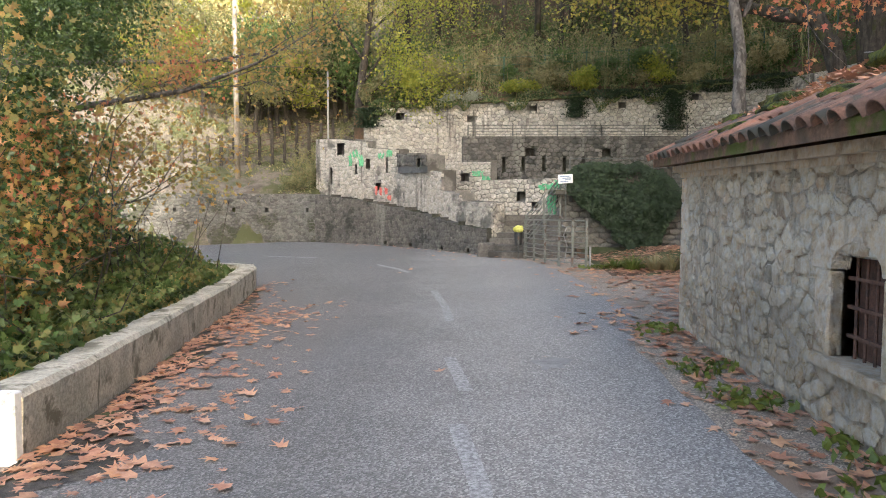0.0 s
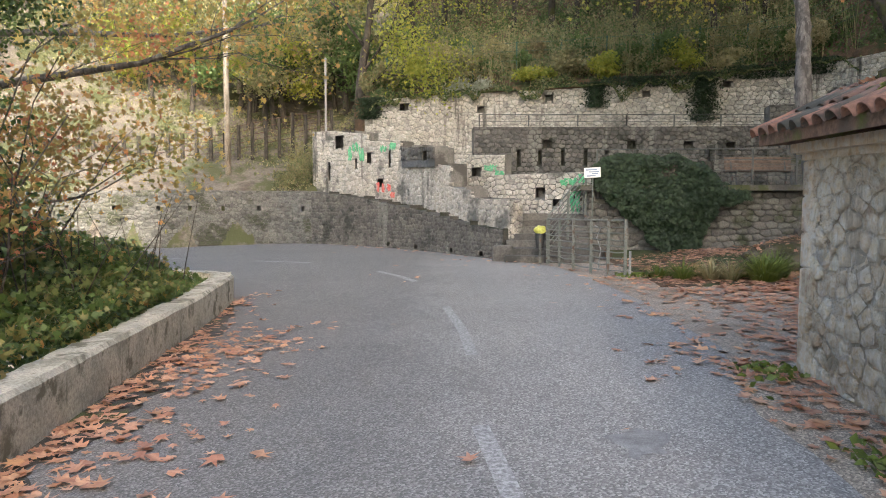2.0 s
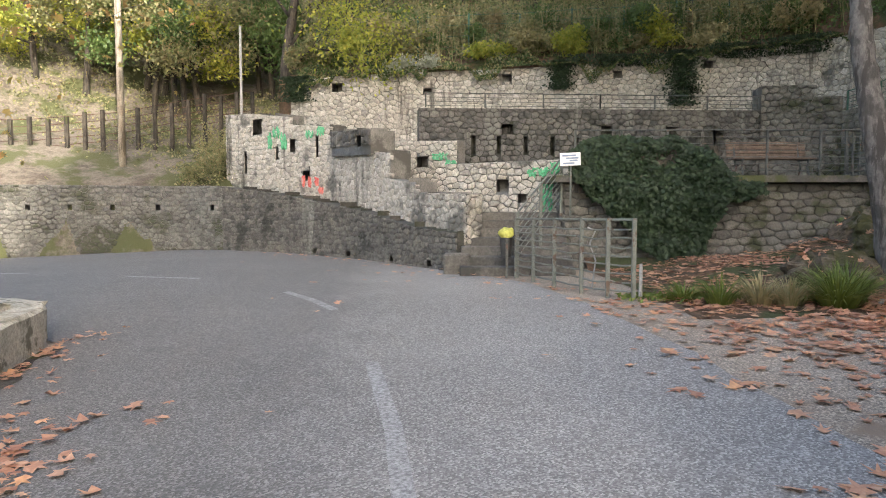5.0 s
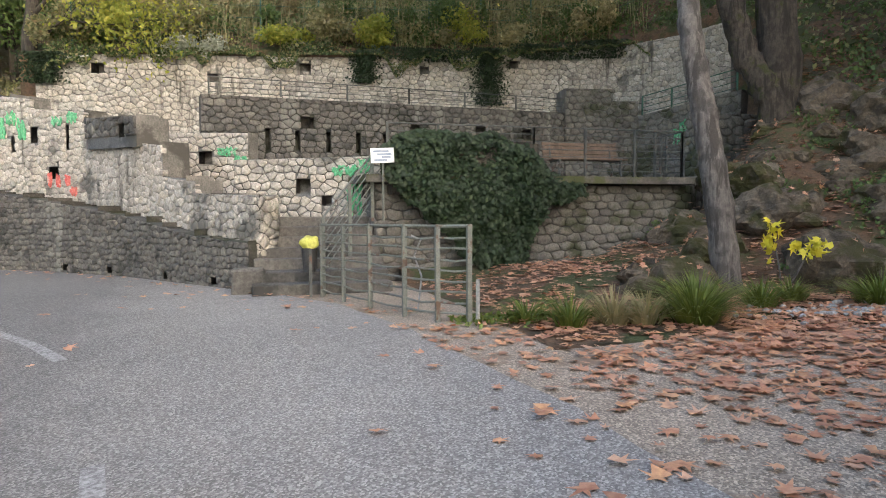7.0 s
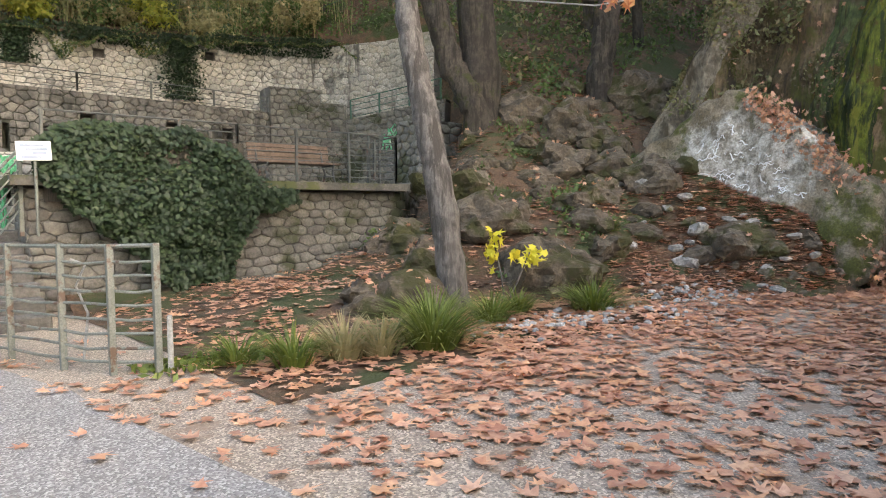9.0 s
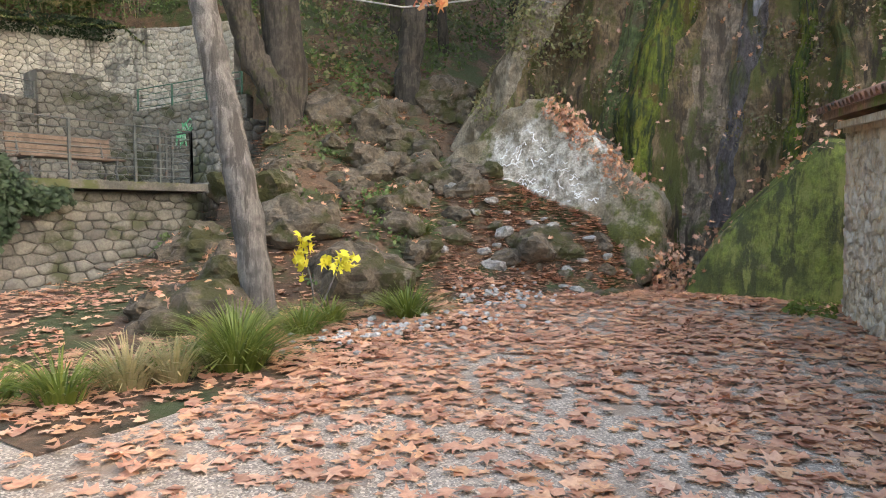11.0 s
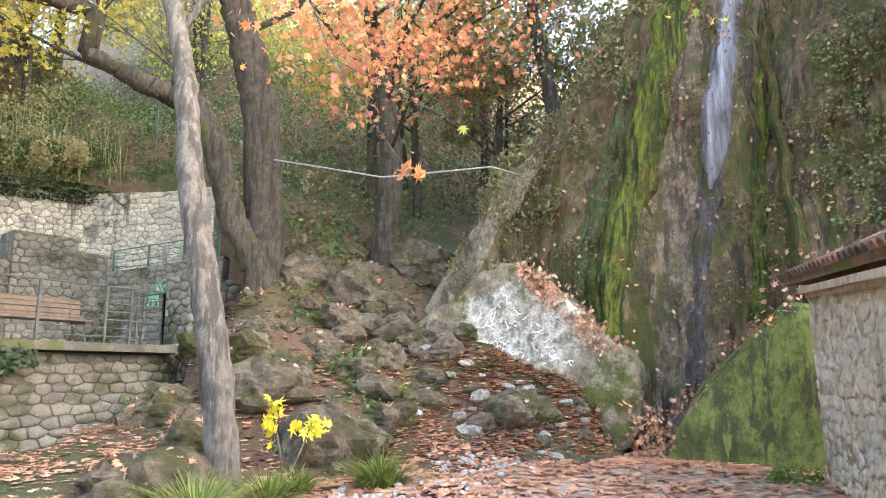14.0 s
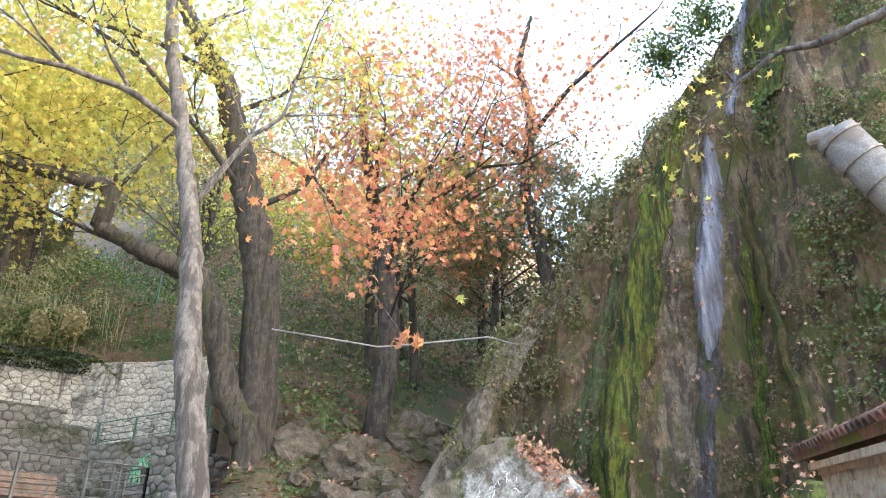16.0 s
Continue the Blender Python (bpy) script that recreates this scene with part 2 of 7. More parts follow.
WOOD = surf("weathered_bench_wood", [(0.112, 0.074, 0.050), (0.154, 0.105, 0.074), (0.079, 0.053, 0.036)], 4, 50, 0.7, 0.5, 0.004)
POLEWOOD = surf("grey_pole_wood", [(0.272, 0.232, 0.184), (0.360, 0.320, 0.264)], 3, 30, 0.85, 0.5, 0.01, streak=((0.160, 0.136, 0.104), 8, 0.58))
BARK = surf("grey_bark", [(0.093, 0.084, 0.074), (0.143, 0.130, 0.115), (0.062, 0.056, 0.050)], 3.5, 22, 0.9, 1.0, 0.03, streak=((0.050, 0.043, 0.037), 9, 0.57), patch=((0.174, 0.164, 0.149), 9, 0.70), fibre=0.25)
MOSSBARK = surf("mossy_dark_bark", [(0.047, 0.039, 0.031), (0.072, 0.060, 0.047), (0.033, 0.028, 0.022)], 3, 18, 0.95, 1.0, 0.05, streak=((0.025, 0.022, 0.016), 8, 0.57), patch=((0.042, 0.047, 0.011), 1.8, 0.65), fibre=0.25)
CLIFF = surf("wet_tufa_rock", [(0.158, 0.102, 0.050), (0.225, 0.155, 0.083), (0.105, 0.075, 0.033)], 0.9, 24, 0.75, 1.0, 0.10, patch=((0.120, 0.108, 0.022), 1.1, 0.58), streak=[((0.255, 0.186, 0.112), 1.6, 0.62), ((0.087, 0.091, 0.015), 2.6, 0.58), ((0.063, 0.043, 0.025), 4.0, 0.60)], fibre=0.35, mid=0.55, draw=0.26)
RIDGE = surf("tan_bare_rock", [(0.205, 0.168, 0.120), (0.290, 0.245, 0.180), (0.140, 0.112, 0.076)], 1.6, 16, 0.85, 1.0, 0.06, streak=((0.099, 0.080, 0.050), 2.4, 0.58), fibre=0.4, mid=0.5, draw=0.3)
MOSS = surf("bright_moss", [(0.069, 0.097, 0.008), (0.129, 0.156, 0.014), (0.039, 0.055, 0.007)], 2.0, 30, 0.95, 1.0, 0.07, patch=((0.098, 0.073, 0.014), 1.8, 0.60), streak=[((0.025, 0.040, 0.007), 6, 0.56), ((0.172, 0.182, 0.022), 8, 0.62)], fibre=0.22, mid=0.5, draw=0.09)
DULLMOSS = surf("dull_green_moss", [(0.075, 0.103, 0.033), (0.122, 0.147, 0.053), (0.056, 0.065, 0.022)], 2.0, 30, 0.95, 1.0, 0.05, patch=((0.119, 0.098, 0.050), 2.0, 0.56), streak=((0.050, 0.050, 0.018), 6, 0.58), fibre=0.25, mid=0.5)
GREYCLIFF = surf("bare_grey_brown_rock", [(0.203, 0.147, 0.098), (0.292, 0.224, 0.159), (0.128, 0.092, 0.059)], 1.4, 22, 0.7, 1.0, 0.08, patch=((0.105, 0.105, 0.034), 1.5, 0.58), streak=[((0.083, 0.060, 0.039), 3.5, 0.56), ((0.105, 0.106, 0.027), 2.2, 0.62)], fibre=0.3, mid=0.55, draw=0.2)
ROOTMOSS = surf("ochre_mossy_root", [(0.100, 0.070, 0.018), (0.155, 0.112, 0.030), (0.055, 0.042, 0.014)], 3.0, 26, 0.95, 1.0, 0.06, patch=((0.066, 0.075, 0.012), 2.2, 0.56), mid=0.5)


def chalked_rock_mat():
    """Grey-brown mossy rock whose bare face, scratched over and over, has gone chalk-pale."""
    m, nt, b = shader("scratched_rock_face")
    rock = ramp(nt, noise_node(nt, 1.6), [(0.38, (0.165, 0.130, 0.082)), (0.5, (0.255, 0.210, 0.145)), (0.62, (0.115, 0.092, 0.052))])
    rock = mix(nt, ramp(nt, noise_node(nt, 1.3, 8, 0.65), grey(0.56)), rock, (0.082, 0.086, 0.016))
    chalk = ramp(nt, noise_node(nt, 5.0, 9, 0.7), [(0.40, (0.19, 0.165, 0.125)), (0.5, (0.37, 0.335, 0.275)), (0.60, (0.58, 0.545, 0.475))])
    sub = nt.nodes.new("ShaderNodeVectorMath")
    sub.operation = "SUBTRACT"
    sub.inputs[1].default_value = (12.3, 16.0, 2.35)
    nt.links.new(position(nt), sub.inputs[0])
    mul = nt.nodes.new("ShaderNodeVectorMath")
    mul.operation = "MULTIPLY"
    mul.inputs[1].default_value = (0.2, 0.74, 1.0)
    nt.links.new(sub.outputs[0], mul.inputs[0])
    far = nt.nodes.new("ShaderNodeVectorMath")
    far.operation = "LENGTH"
    nt.links.new(mul.outputs[0], far.inputs[0])
    edge = nt.nodes.new("ShaderNodeMath")
    edge.operation = "MULTIPLY_ADD"
    edge.inputs[1].default_value = 2.2
    nt.links.new(noise_node(nt, 2.2, 9, 0.7), edge.inputs[0])
    nt.links.new(far.outputs["Value"], edge.inputs[2])
    fall = nt.nodes.new("ShaderNodeMapRange")
    fall.inputs["From Min"].default_value, fall.inputs["From Max"].default_value = 1.92, 2.22
    fall.inputs["To Min"].default_value, fall.inputs["To Max"].default_value = 1.0, 0.0
    nt.links.new(edge.outputs[0], fall.inputs["Value"])
    col = mix(nt, fall.outputs[0], rock, chalk)
    fine = noise_node(nt, 26, 8, 0.7)
    col = mix(nt, 0.45, col, ramp(nt, fine, [(0.38, (0.12, 0.12, 0.12)), (0.62, (0.88, 0.88, 0.88))]), "OVERLAY")
    nt.links.new(col, b.inputs["Base Color"])
    b.inputs["Roughness"].default_value = 0.85
    bp = nt.nodes.new("ShaderNodeBump")
    bp.inputs["Strength"].default_value, bp.inputs["Distance"].default_value = 1.0, 0.06
    nt.links.new(noise_node(nt, 9, 9, 0.75), bp.inputs["Height"])
    nt.links.new(bp.outputs[0], b.inputs["Normal"])
    return m


PALEROCK = chalked_rock_mat()
BOULDER = surf("mossy_boulder", [(0.076, 0.058, 0.037), (0.124, 0.098, 0.067), (0.047, 0.036, 0.022)], 1.6, 20, 0.85, 0.9, 0.04, patch=((0.045, 0.043, 0.008), 1.2, 0.55), streak=((0.168, 0.143, 0.106), 2.2, 0.68), mid=0.45, draw=0.7)
GREYROCK = surf("grey_rock", [(0.235, 0.222, 0.198), (0.340, 0.325, 0.296), (0.150, 0.140, 0.120)], 2.5, 22, 0.85, 0.9, 0.03, mid=0.5, patch=((0.09, 0.09, 0.03), 3.0, 0.64))
SLABMOSS = surf("green_algae_slab", [(0.078, 0.100, 0.014), (0.125, 0.145, 0.026), (0.055, 0.066, 0.012)], 1.3, 22, 0.85, 0.8, 0.03, patch=((0.26, 0.215, 0.145), 0.50, 0.66), streak=[((0.040, 0.045, 0.012), 4.0, 0.58), ((0.150, 0.160, 0.040), 6.0, 0.63)], fibre=0.25, mid=0.45)
PEBBLE = surf("white_pebbles", [(0.291, 0.287, 0.271), (0.400, 0.395, 0.369)], 4, 40, 0.8, 0.5, 0.01, vary=[(0.225, 0.223, 0.209), (0.420, 0.415, 0.388), (0.323, 0.306, 0.277), (0.181, 0.173, 0.160)])
DEADLEAF = leafy("fallen_plane_leaves", [(0.360, 0.162, 0.099), (0.530, 0.265, 0.163), (0.285, 0.127, 0.082), (0.660, 0.402, 0.258), (0.455, 0.206, 0.120), (0.700, 0.392, 0.198), (0.235, 0.118, 0.082), (0.600, 0.372, 0.249)], 0.12, 0.6, 2.5)
IVY = leafy("dark_ivy", [(0.007, 0.019, 0.006), (0.015, 0.034, 0.010), (0.026, 0.050, 0.014), (0.011, 0.026, 0.008)], 0.12, 0.62)
HEDGE = leafy("dark_bramble_leaves", [(0.020, 0.046, 0.010), (0.045, 0.085, 0.018), (0.090, 0.140, 0.032), (0.030, 0.062, 0.014)], 0.25, 0.45, 1.2)
DRYCREEP = leafy("dry_brown_creeper", [(0.16, 0.115, 0.065), (0.24, 0.18, 0.11), (0.11, 0.085, 0.045), (0.15, 0.15, 0.055)], 0.2, 0.7, 1.5)
WETROCK = surf("dark_wet_rock", [(0.060, 0.048, 0.046), (0.102, 0.083, 0.081), (0.041, 0.033, 0.029)], 2.2, 26, 0.35, 1.0, 0.05, streak=[((0.156, 0.138, 0.144), 5, 0.62), ((0.054, 0.060, 0.016), 3, 0.60)], fibre=0.3, mid=0.5, draw=0.2)
BUSH = leafy("green_bush_leaves", [(0.041, 0.083, 0.020), (0.083, 0.138, 0.035), (0.138, 0.193, 0.055), (0.055, 0.103, 0.028)], 0.3)
OLIVE = leafy("olive_scrub_leaves", [(0.119, 0.133, 0.051), (0.221, 0.233, 0.093), (0.306, 0.284, 0.136), (0.101, 0.125, 0.051), (0.339, 0.251, 0.136)], 0.3)
BRIGHT = leafy("yellow_green_leaves", [(0.211, 0.264, 0.040), (0.343, 0.370, 0.059), (0.475, 0.436, 0.079), (0.158, 0.224, 0.040)], 0.5)
AUTUMN = leafy("mixed_autumn_leaves", [(0.462, 0.363, 0.099), (0.550, 0.330, 0.121), (0.264, 0.286, 0.088), (0.506, 0.242, 0.099), (0.154, 0.198, 0.055), (0.330, 0.308, 0.110)], 0.6, 0.55, 1.5)
YELLOW = leafy("yellow_autumn_leaves", [(0.56, 0.45, 0.10), (0.70, 0.60, 0.17), (0.38, 0.43, 0.09), (0.64, 0.44, 0.12), (0.28, 0.36, 0.07), (0.50, 0.50, 0.13)], 0.66, 0.55, 1.2)
ORANGE = leafy("orange_autumn_leaves", [(0.485, 0.146, 0.081), (0.640, 0.258, 0.103), (0.388, 0.138, 0.092), (0.679, 0.361, 0.138), (0.504, 0.310, 0.138), (0.436, 0.112, 0.092)], 0.5, 0.55, 1.5)
# far leaves: sunlight painted into the colour as pale cream tones
SUNLIT = leafy("leaves_painted_sunlit", [(0.539, 0.488, 0.214), (0.739, 0.636, 0.356), (0.400, 0.414, 0.161), (0.647, 0.473, 0.250)], 0.3)
GRASS = leafy("green_grass", [(0.071, 0.115, 0.015), (0.132, 0.183, 0.031), (0.203, 0.231, 0.052), (0.051, 0.087, 0.015)], 0.3)
DRYGRASS = leafy("dry_grass", [(0.30, 0.25, 0.12), (0.40, 0.34, 0.18), (0.18, 0.19, 0.07)], 0.3)
SIGNWHITE = surf("white_sign_plate", [(0.78, 0.78, 0.78), (0.84, 0.84, 0.84)], 3, 30, 0.4, 0.05, 0.002, grain=0.1)
BLUEINK = surf("blue_grey_print", [(0.20, 0.27, 0.38), (0.28, 0.34, 0.44)], 8, 30, 0.5, 0.05, 0.001, grain=0.1)
YELLOWBAG = surf("yellow_plastic_bag", [(0.465, 0.465, 0.075), (0.540, 0.540, 0.135)], 6, 12, 0.4, 0.8, 0.03)
BLACK = surf("black_plastic", [(0.02, 0.02, 0.02), (0.04, 0.04, 0.04)], 6, 30, 0.5, 0.2, 0.003)
GREENPAINT = surf("green_spray_paint", [(0.08, 0.36, 0.17), (0.14, 0.46, 0.24)], 4, 20, 0.7, 0.5, 0.02, patch=((0.40, 0.42, 0.36), 5, 0.64))
REDPAINT = surf("red_spray_paint", [(0.55, 0.10, 0.09), (0.62, 0.18, 0.15)], 4, 20, 0.7, 0.5, 0.02, patch=((0.42, 0.38, 0.33), 5, 0.64))
PIPE = surf("galvanised_pipe", [(0.173, 0.155, 0.130), (0.230, 0.209, 0.180), (0.115, 0.097, 0.079)], 2, 30, 0.6, 0.4, 0.01, metal=0.1, patch=((0.180, 0.137, 0.101), 2, 0.62))
PVC = surf("white_grey_plastic_tube", [(0.257, 0.257, 0.248), (0.304, 0.304, 0.295)], 3, 30, 0.5, 0.2, 0.003)
GREENIRON = surf("green_fence_iron", [(0.03, 0.09, 0.065), (0.05, 0.13, 0.09)], 4, 30, 0.5, 0.2, 0.003)


def water_mat():
    m, nt, b = shader("thin_water_film")
    # the water's pale lavender sky sheen is painted in as streaked base colour
    col = ramp(nt, noise_node(nt, 2.4, 9, 0.75, stretched(nt, 1, 2.6, 0.22)), [(0.38, (0.060, 0.056, 0.060)), (0.50, (0.150, 0.148, 0.170)), (0.66, (0.30, 0.30, 0.345))])
    nt.links.new(col, b.inputs["Base Color"])
    b.inputs["Roughness"].default_value, b.inputs["IOR"].default_value = 0.3, 1.33
    bp = nt.nodes.new("ShaderNodeBump")
    bp.inputs["Strength"].default_value, bp.inputs["Distance"].default_value = 0.7, 0.05
    nt.links.new(noise_node(nt, 7, 8, 0.7, stretched(nt, 1, 1.5, 0.35)), bp.inputs["Height"])
    nt.links.new(bp.outputs[0], b.inputs["Normal"])
    return m


WATER = water_mat()


# ---- building helpers ----
def mesh_np(name, verts, faces, mat, smooth=False):
    """A mesh from arrays of points and of faces that all have the same number of corners."""
    verts, faces = np.asarray(verts, np.float32), np.asarray(faces, np.int32)
    me = bpy.data.meshes.new(name)
    k = faces.shape[1]
    me.vertices.add(len(verts))
    me.vertices.foreach_set("co", verts.ravel())
    me.loops.add(faces.size)
    me.loops.foreach_set("vertex_index", faces.ravel())
    me.polygons.add(len(faces))
    me.polygons.foreach_set("loop_start", np.arange(0, faces.size, k, dtype=np.int32))
    me.polygons.foreach_set("loop_total", np.full(len(faces), k, np.int32))
    if smooth:
        me.polygons.foreach_set("use_smooth", np.ones(len(faces), bool))
    me.materials.append(mat)
    me.update(calc_edges=True)
    me.validate()
    return me


def bm_mesh(name, bm, mat, smooth=False):
    me = bpy.data.meshes.new(name)
    bmesh.ops.recalc_face_normals(bm, faces=bm.faces)
    bm.to_mesh(me)
    bm.free()
    if smooth:
        for p in me.polygons:
            p.use_smooth = True
    me.materials.append(mat)
    return me


def part(name, data, material, parent, label="", smooth=False, kind=""):
    """Links a bmesh or a mesh as one object under a thing or a part."""
    me = bm_mesh(name, data, material, smooth) if isinstance(data, bmesh.types.BMesh) else data
    ob = new(name, me)
    ob.parent = parent
    return tagged(ob, label, kind=kind)


def thing(name, label, category, group="", kind="", data=None, at=None):
    ob = new(name, data)
    if at is not None:
        ob.matrix_basis = at if isinstance(at, Matrix) else Matrix.Translation(at)
    return tagged(ob, label, category, group, kind)


def box(bm, lo, hi, m=None, bevel=0.0):
    c = [(a + b) / 2 for a, b in zip(lo, hi)]
    s = [max(1e-4, b - a) for a, b in zip(lo, hi)]
    mat = Matrix.Translation(c) @ Matrix.Diagonal((*s, 1))
    r = bmesh.ops.create_cube(bm, size=1, matrix=(m @ mat) if m else mat)
    if bevel:
        edges = list({e for v in r["verts"] for e in v.link_edges})
        bmesh.ops.bevel(bm, geom=edges, offset=bevel, segments=1, affect="EDGES")
    return bm


def tube(bm, pts, radii, sides=8, flat=1.0, close=True, lump=0.0):
    """A tapered tube through points."""
    pts = [Vector(p) for p in pts]
    radii = radii if isinstance(radii, (list, tuple)) else [radii] * len(pts)
    rings = []
    side = None
    for i, p in enumerate(pts):
        d = (pts[min(i + 1, len(pts) - 1)] - pts[max(i - 1, 0)]).normalized()
        if side is None:
            side = d.cross(Vector((0, 0, 1)) if abs(d.z) < 0.9 else Vector((1, 0, 0))).normalized()
        side = (side - d * side.dot(d)).normalized()
        up = d.cross(side)
        ring = [p + radii[i] * (math.cos(a) * side + flat * math.sin(a) * up) for a in [2 * math.pi * k / sides for k in range(sides)]]
        if lump:
            ring = [p + (q - p) * (1 + lump * (noise.noise(q * 2.2) + 0.6 * noise.noise(q * 6.5))) for q in ring]
        rings.append([bm.verts.new(q) for q in ring])
    for r0, r1 in zip(rings, rings[1:]):
        for k in range(sides):
            bm.faces.new((r0[k], r0[(k + 1) % sides], r1[(k + 1) % sides], r1[k]))
    if close:
        bm.faces.new(rings[0][::-1])
        bm.faces.new(rings[-1])
    return bm


def prism(bm, outline, lo, hi):
    """A plan outline raised from lo to hi."""
    a = [bm.verts.new((x, y, lo)) for x, y in outline]
    b = [bm.verts.new((x, y, hi)) for x, y in outline]
    n = len(a)
    for i in range(n):
        bm.faces.new((a[i], a[(i + 1) % n], b[(i + 1) % n], b[i]))
    bm.faces.new(a[::-1])
    bm.faces.new(b)
    return bm


def smooth01(a, b, x):
    k = np.clip((np.asarray(x, float) - a) / (b - a), 0, 1)
    return k * k * (3 - 2 * k)


def wob(x, y, z=0.0, s=1.0):
    """Cheap smooth waves for uneven ground and rock, about -1 to 1."""
    x, y, z = np.asarray(x) * s, np.asarray(y) * s, np.asarray(z) * s
    return (np.sin(1.3 * x + 0.7 * y + 0.4 * z) + np.sin(-0.8 * x + 1.9 * y + 1.1 * z + 1.7) + np.sin(2.3 * x - 1.1 * y + 1.9 * z + 0.6) + np.sin(0.5 * x + 2.7 * y - 2.1 * z + 4.1)) / 4


def sheet(name, xs, ys, fn, mat):
    X, Y = np.meshgrid(xs, ys)
    Z = fn(X, Y)
    n, k = len(ys), len(xs)
    idx = np.arange(n * k).reshape(n, k)
    f = np.stack([idx[:-1, :-1], idx[:-1, 1:], idx[1:, 1:], idx[1:, :-1]], -1).reshape(-1, 4)
    return mesh_np(name, np.stack([X, Y, Z], -1).reshape(-1, 3), f, mat, True)


def leaf_mesh(name, pts, size, mat, lobed=False, flat=None, seed=1, spread=0.5, normals=None):
    """Many folded leaves at points; flat: how far they lie level (0 to 1). Lobed leaves have five points."""
    g = np.random.default_rng(seed)
    n = len(pts)
    pts = np.asarray(pts, float)
    s = size * (1 - spread / 2 + spread * g.random(n))
    a = g.normal(size=(n, 3))
    a /= np.linalg.norm(a, axis=1)[:, None]
    b = g.normal(size=(n, 3))
    if flat is not None:
        ang = g.random(n) * 2 * math.pi
        a = np.stack([np.cos(ang), np.sin(ang), g.normal(size=n) * (1 - flat)], 1)
        b = np.stack([-np.sin(ang), np.cos(ang), g.normal(size=n) * (1 - flat)], 1)
    if normals is not None:
        w = np.asarray(normals) + g.normal(size=(n, 3)) * 0.35
        a = np.cross(w, g.normal(size=(n, 3)))
        b = np.cross(w, a)
    a /= np.linalg.norm(a, axis=1)[:, None]
    b -= (a * b).sum(1)[:, None] * a
    b /= np.linalg.norm(b, axis=1)[:, None]
    c = np.cross(a, b)
    if lobed:
        shape = [(0, -0.42, 0)]
        for k, (ang, far) in enumerate(((-35, 0.40), (28, 0.52), (90, 0.60), (152, 0.52), (215, 0.40))):
            if k:
                shape.append((0.17 * math.cos(radians(ang - 31)), 0.17 * math.sin(radians(ang - 31)), 0.0))
            shape.append((far * math.cos(radians(ang)), far * math.sin(radians(ang)), 0.05 + 0.02 * k % 2))
        tri = [(0, 1, 2), (2, 3, 4), (4, 5, 6), (6, 7, 8), (8, 9, 0), (0, 2, 8), (2, 4, 6), (2, 6, 8)]
        curl = 2.2 * g.random(n) ** 2 - 0.5
    else:
        shape = [(0, -0.5, 0), (0.32, 0, 0.10), (0, 0.55, 0), (-0.32, 0, 0.10)]
        tri = [(0, 1, 2), (0, 2, 3)]
        curl = 0.5 + g.random(n)
    k = len(shape)
    sh = np.array(shape)
    V = pts[:, None] + s[:, None, None] * (sh[None, :, 0, None] * b[:, None] + sh[None, :, 1, None] * a[:, None] + curl[:, None, None] * sh[None, :, 2, None] * c[:, None])
    F = (np.arange(n) * k)[:, None, None] + np.array(tri)[None]
    return mesh_np(name, V.reshape(-1, 3), F.reshape(-1, 3), mat)


def cloud(g, n, centre, radii, hollow=0.45):
    """n points spread through the outer part of an uneven ball."""
    d = g.normal(size=(n, 3))
    d /= np.linalg.norm(d, axis=1)[:, None]
    r = (hollow + (1 - hollow) * g.random(n)) * (1 + 0.28 * wob(d[:, 0] * 2 + centre[0], d[:, 1] * 2 + centre[1], d[:, 2] * 2, 1.6))
    return np.asarray(centre) + d * r[:, None] * np.asarray(radii)


# ---- ground and road ----
def road_z(x, y):
    x, y = np.asarray(x, float), np.asarray(y, float)
    xc, yc = np.clip(x, -5.5, 7.0), np.clip(y, -6, 22)
    q = 0.0478 * xc - 0.0259 * yc - 0.0029 * xc * xc + 0.0002 * xc * yc + 0.0018 * yc * yc
    far = 0.06 - 0.004 * np.maximum(0, 2 - x) - 0.03 * np.maximum(0, -8 - x)
    k = smooth01(13, 21, y)
    return q * (1 - k) + far * k


def ravine_z(x, y):
    d = np.maximum(0, 0.5 * (x - 9) + 0.86 * (y - 15.6))
    up = 0.30 * d + 0.045 * d * d
    up = np.where(d > 6, 0.30 * 6 + 0.045 * 36 + 0.75 * (d - 6), up)
    up = np.minimum(up, 0.75 + 0.85 * np.maximum(0, x - 8.2) + 0.5 * np.maximum(0, x - 12.5))
    heap = 0.82 * smooth01(10.1, 12.2, x) * smooth01(13.4, 14.9, y) * smooth01(18.6, 16.9, y) + 0.35 * np.exp(-((x - 9.6) ** 2 / 1.2 + (y - 17.4) ** 2 / 0.8))
    return heap + up * smooth01(5.0, 9.5, x) + 0.30 * smooth01(16, 19, y) * smooth01(2.5, 5, x)


def ground_z(x, y):
    z = road_z(x, y) - 0.012
    left = smooth01(0.25, 5.5, -(x + 3.75 + 0.19 * (y - 5)))
    z = z - 2.6 * left * smooth01(16.0, 12.5, y + 0.45 * (x + 5.6))
    z = z + 0.03 * wob(x, y, 0, 0.9) * smooth01(1.6, 4, x)
    return z - 0.6 * smooth01(17.0, 20, y) * smooth01(3, 6, x)


xs = np.unique(np.concatenate([np.linspace(-1500, -40, 12), np.linspace(-40, -8, 40), np.linspace(-8, 14, 90), np.linspace(14, 40, 14), np.linspace(40, 1500, 12)]))
ys = np.unique(np.concatenate([np.linspace(-1500, -20, 12), np.linspace(-20, 0, 14), np.linspace(0, 30, 110), np.linspace(30, 60, 12), np.linspace(60, 1500, 12)]))
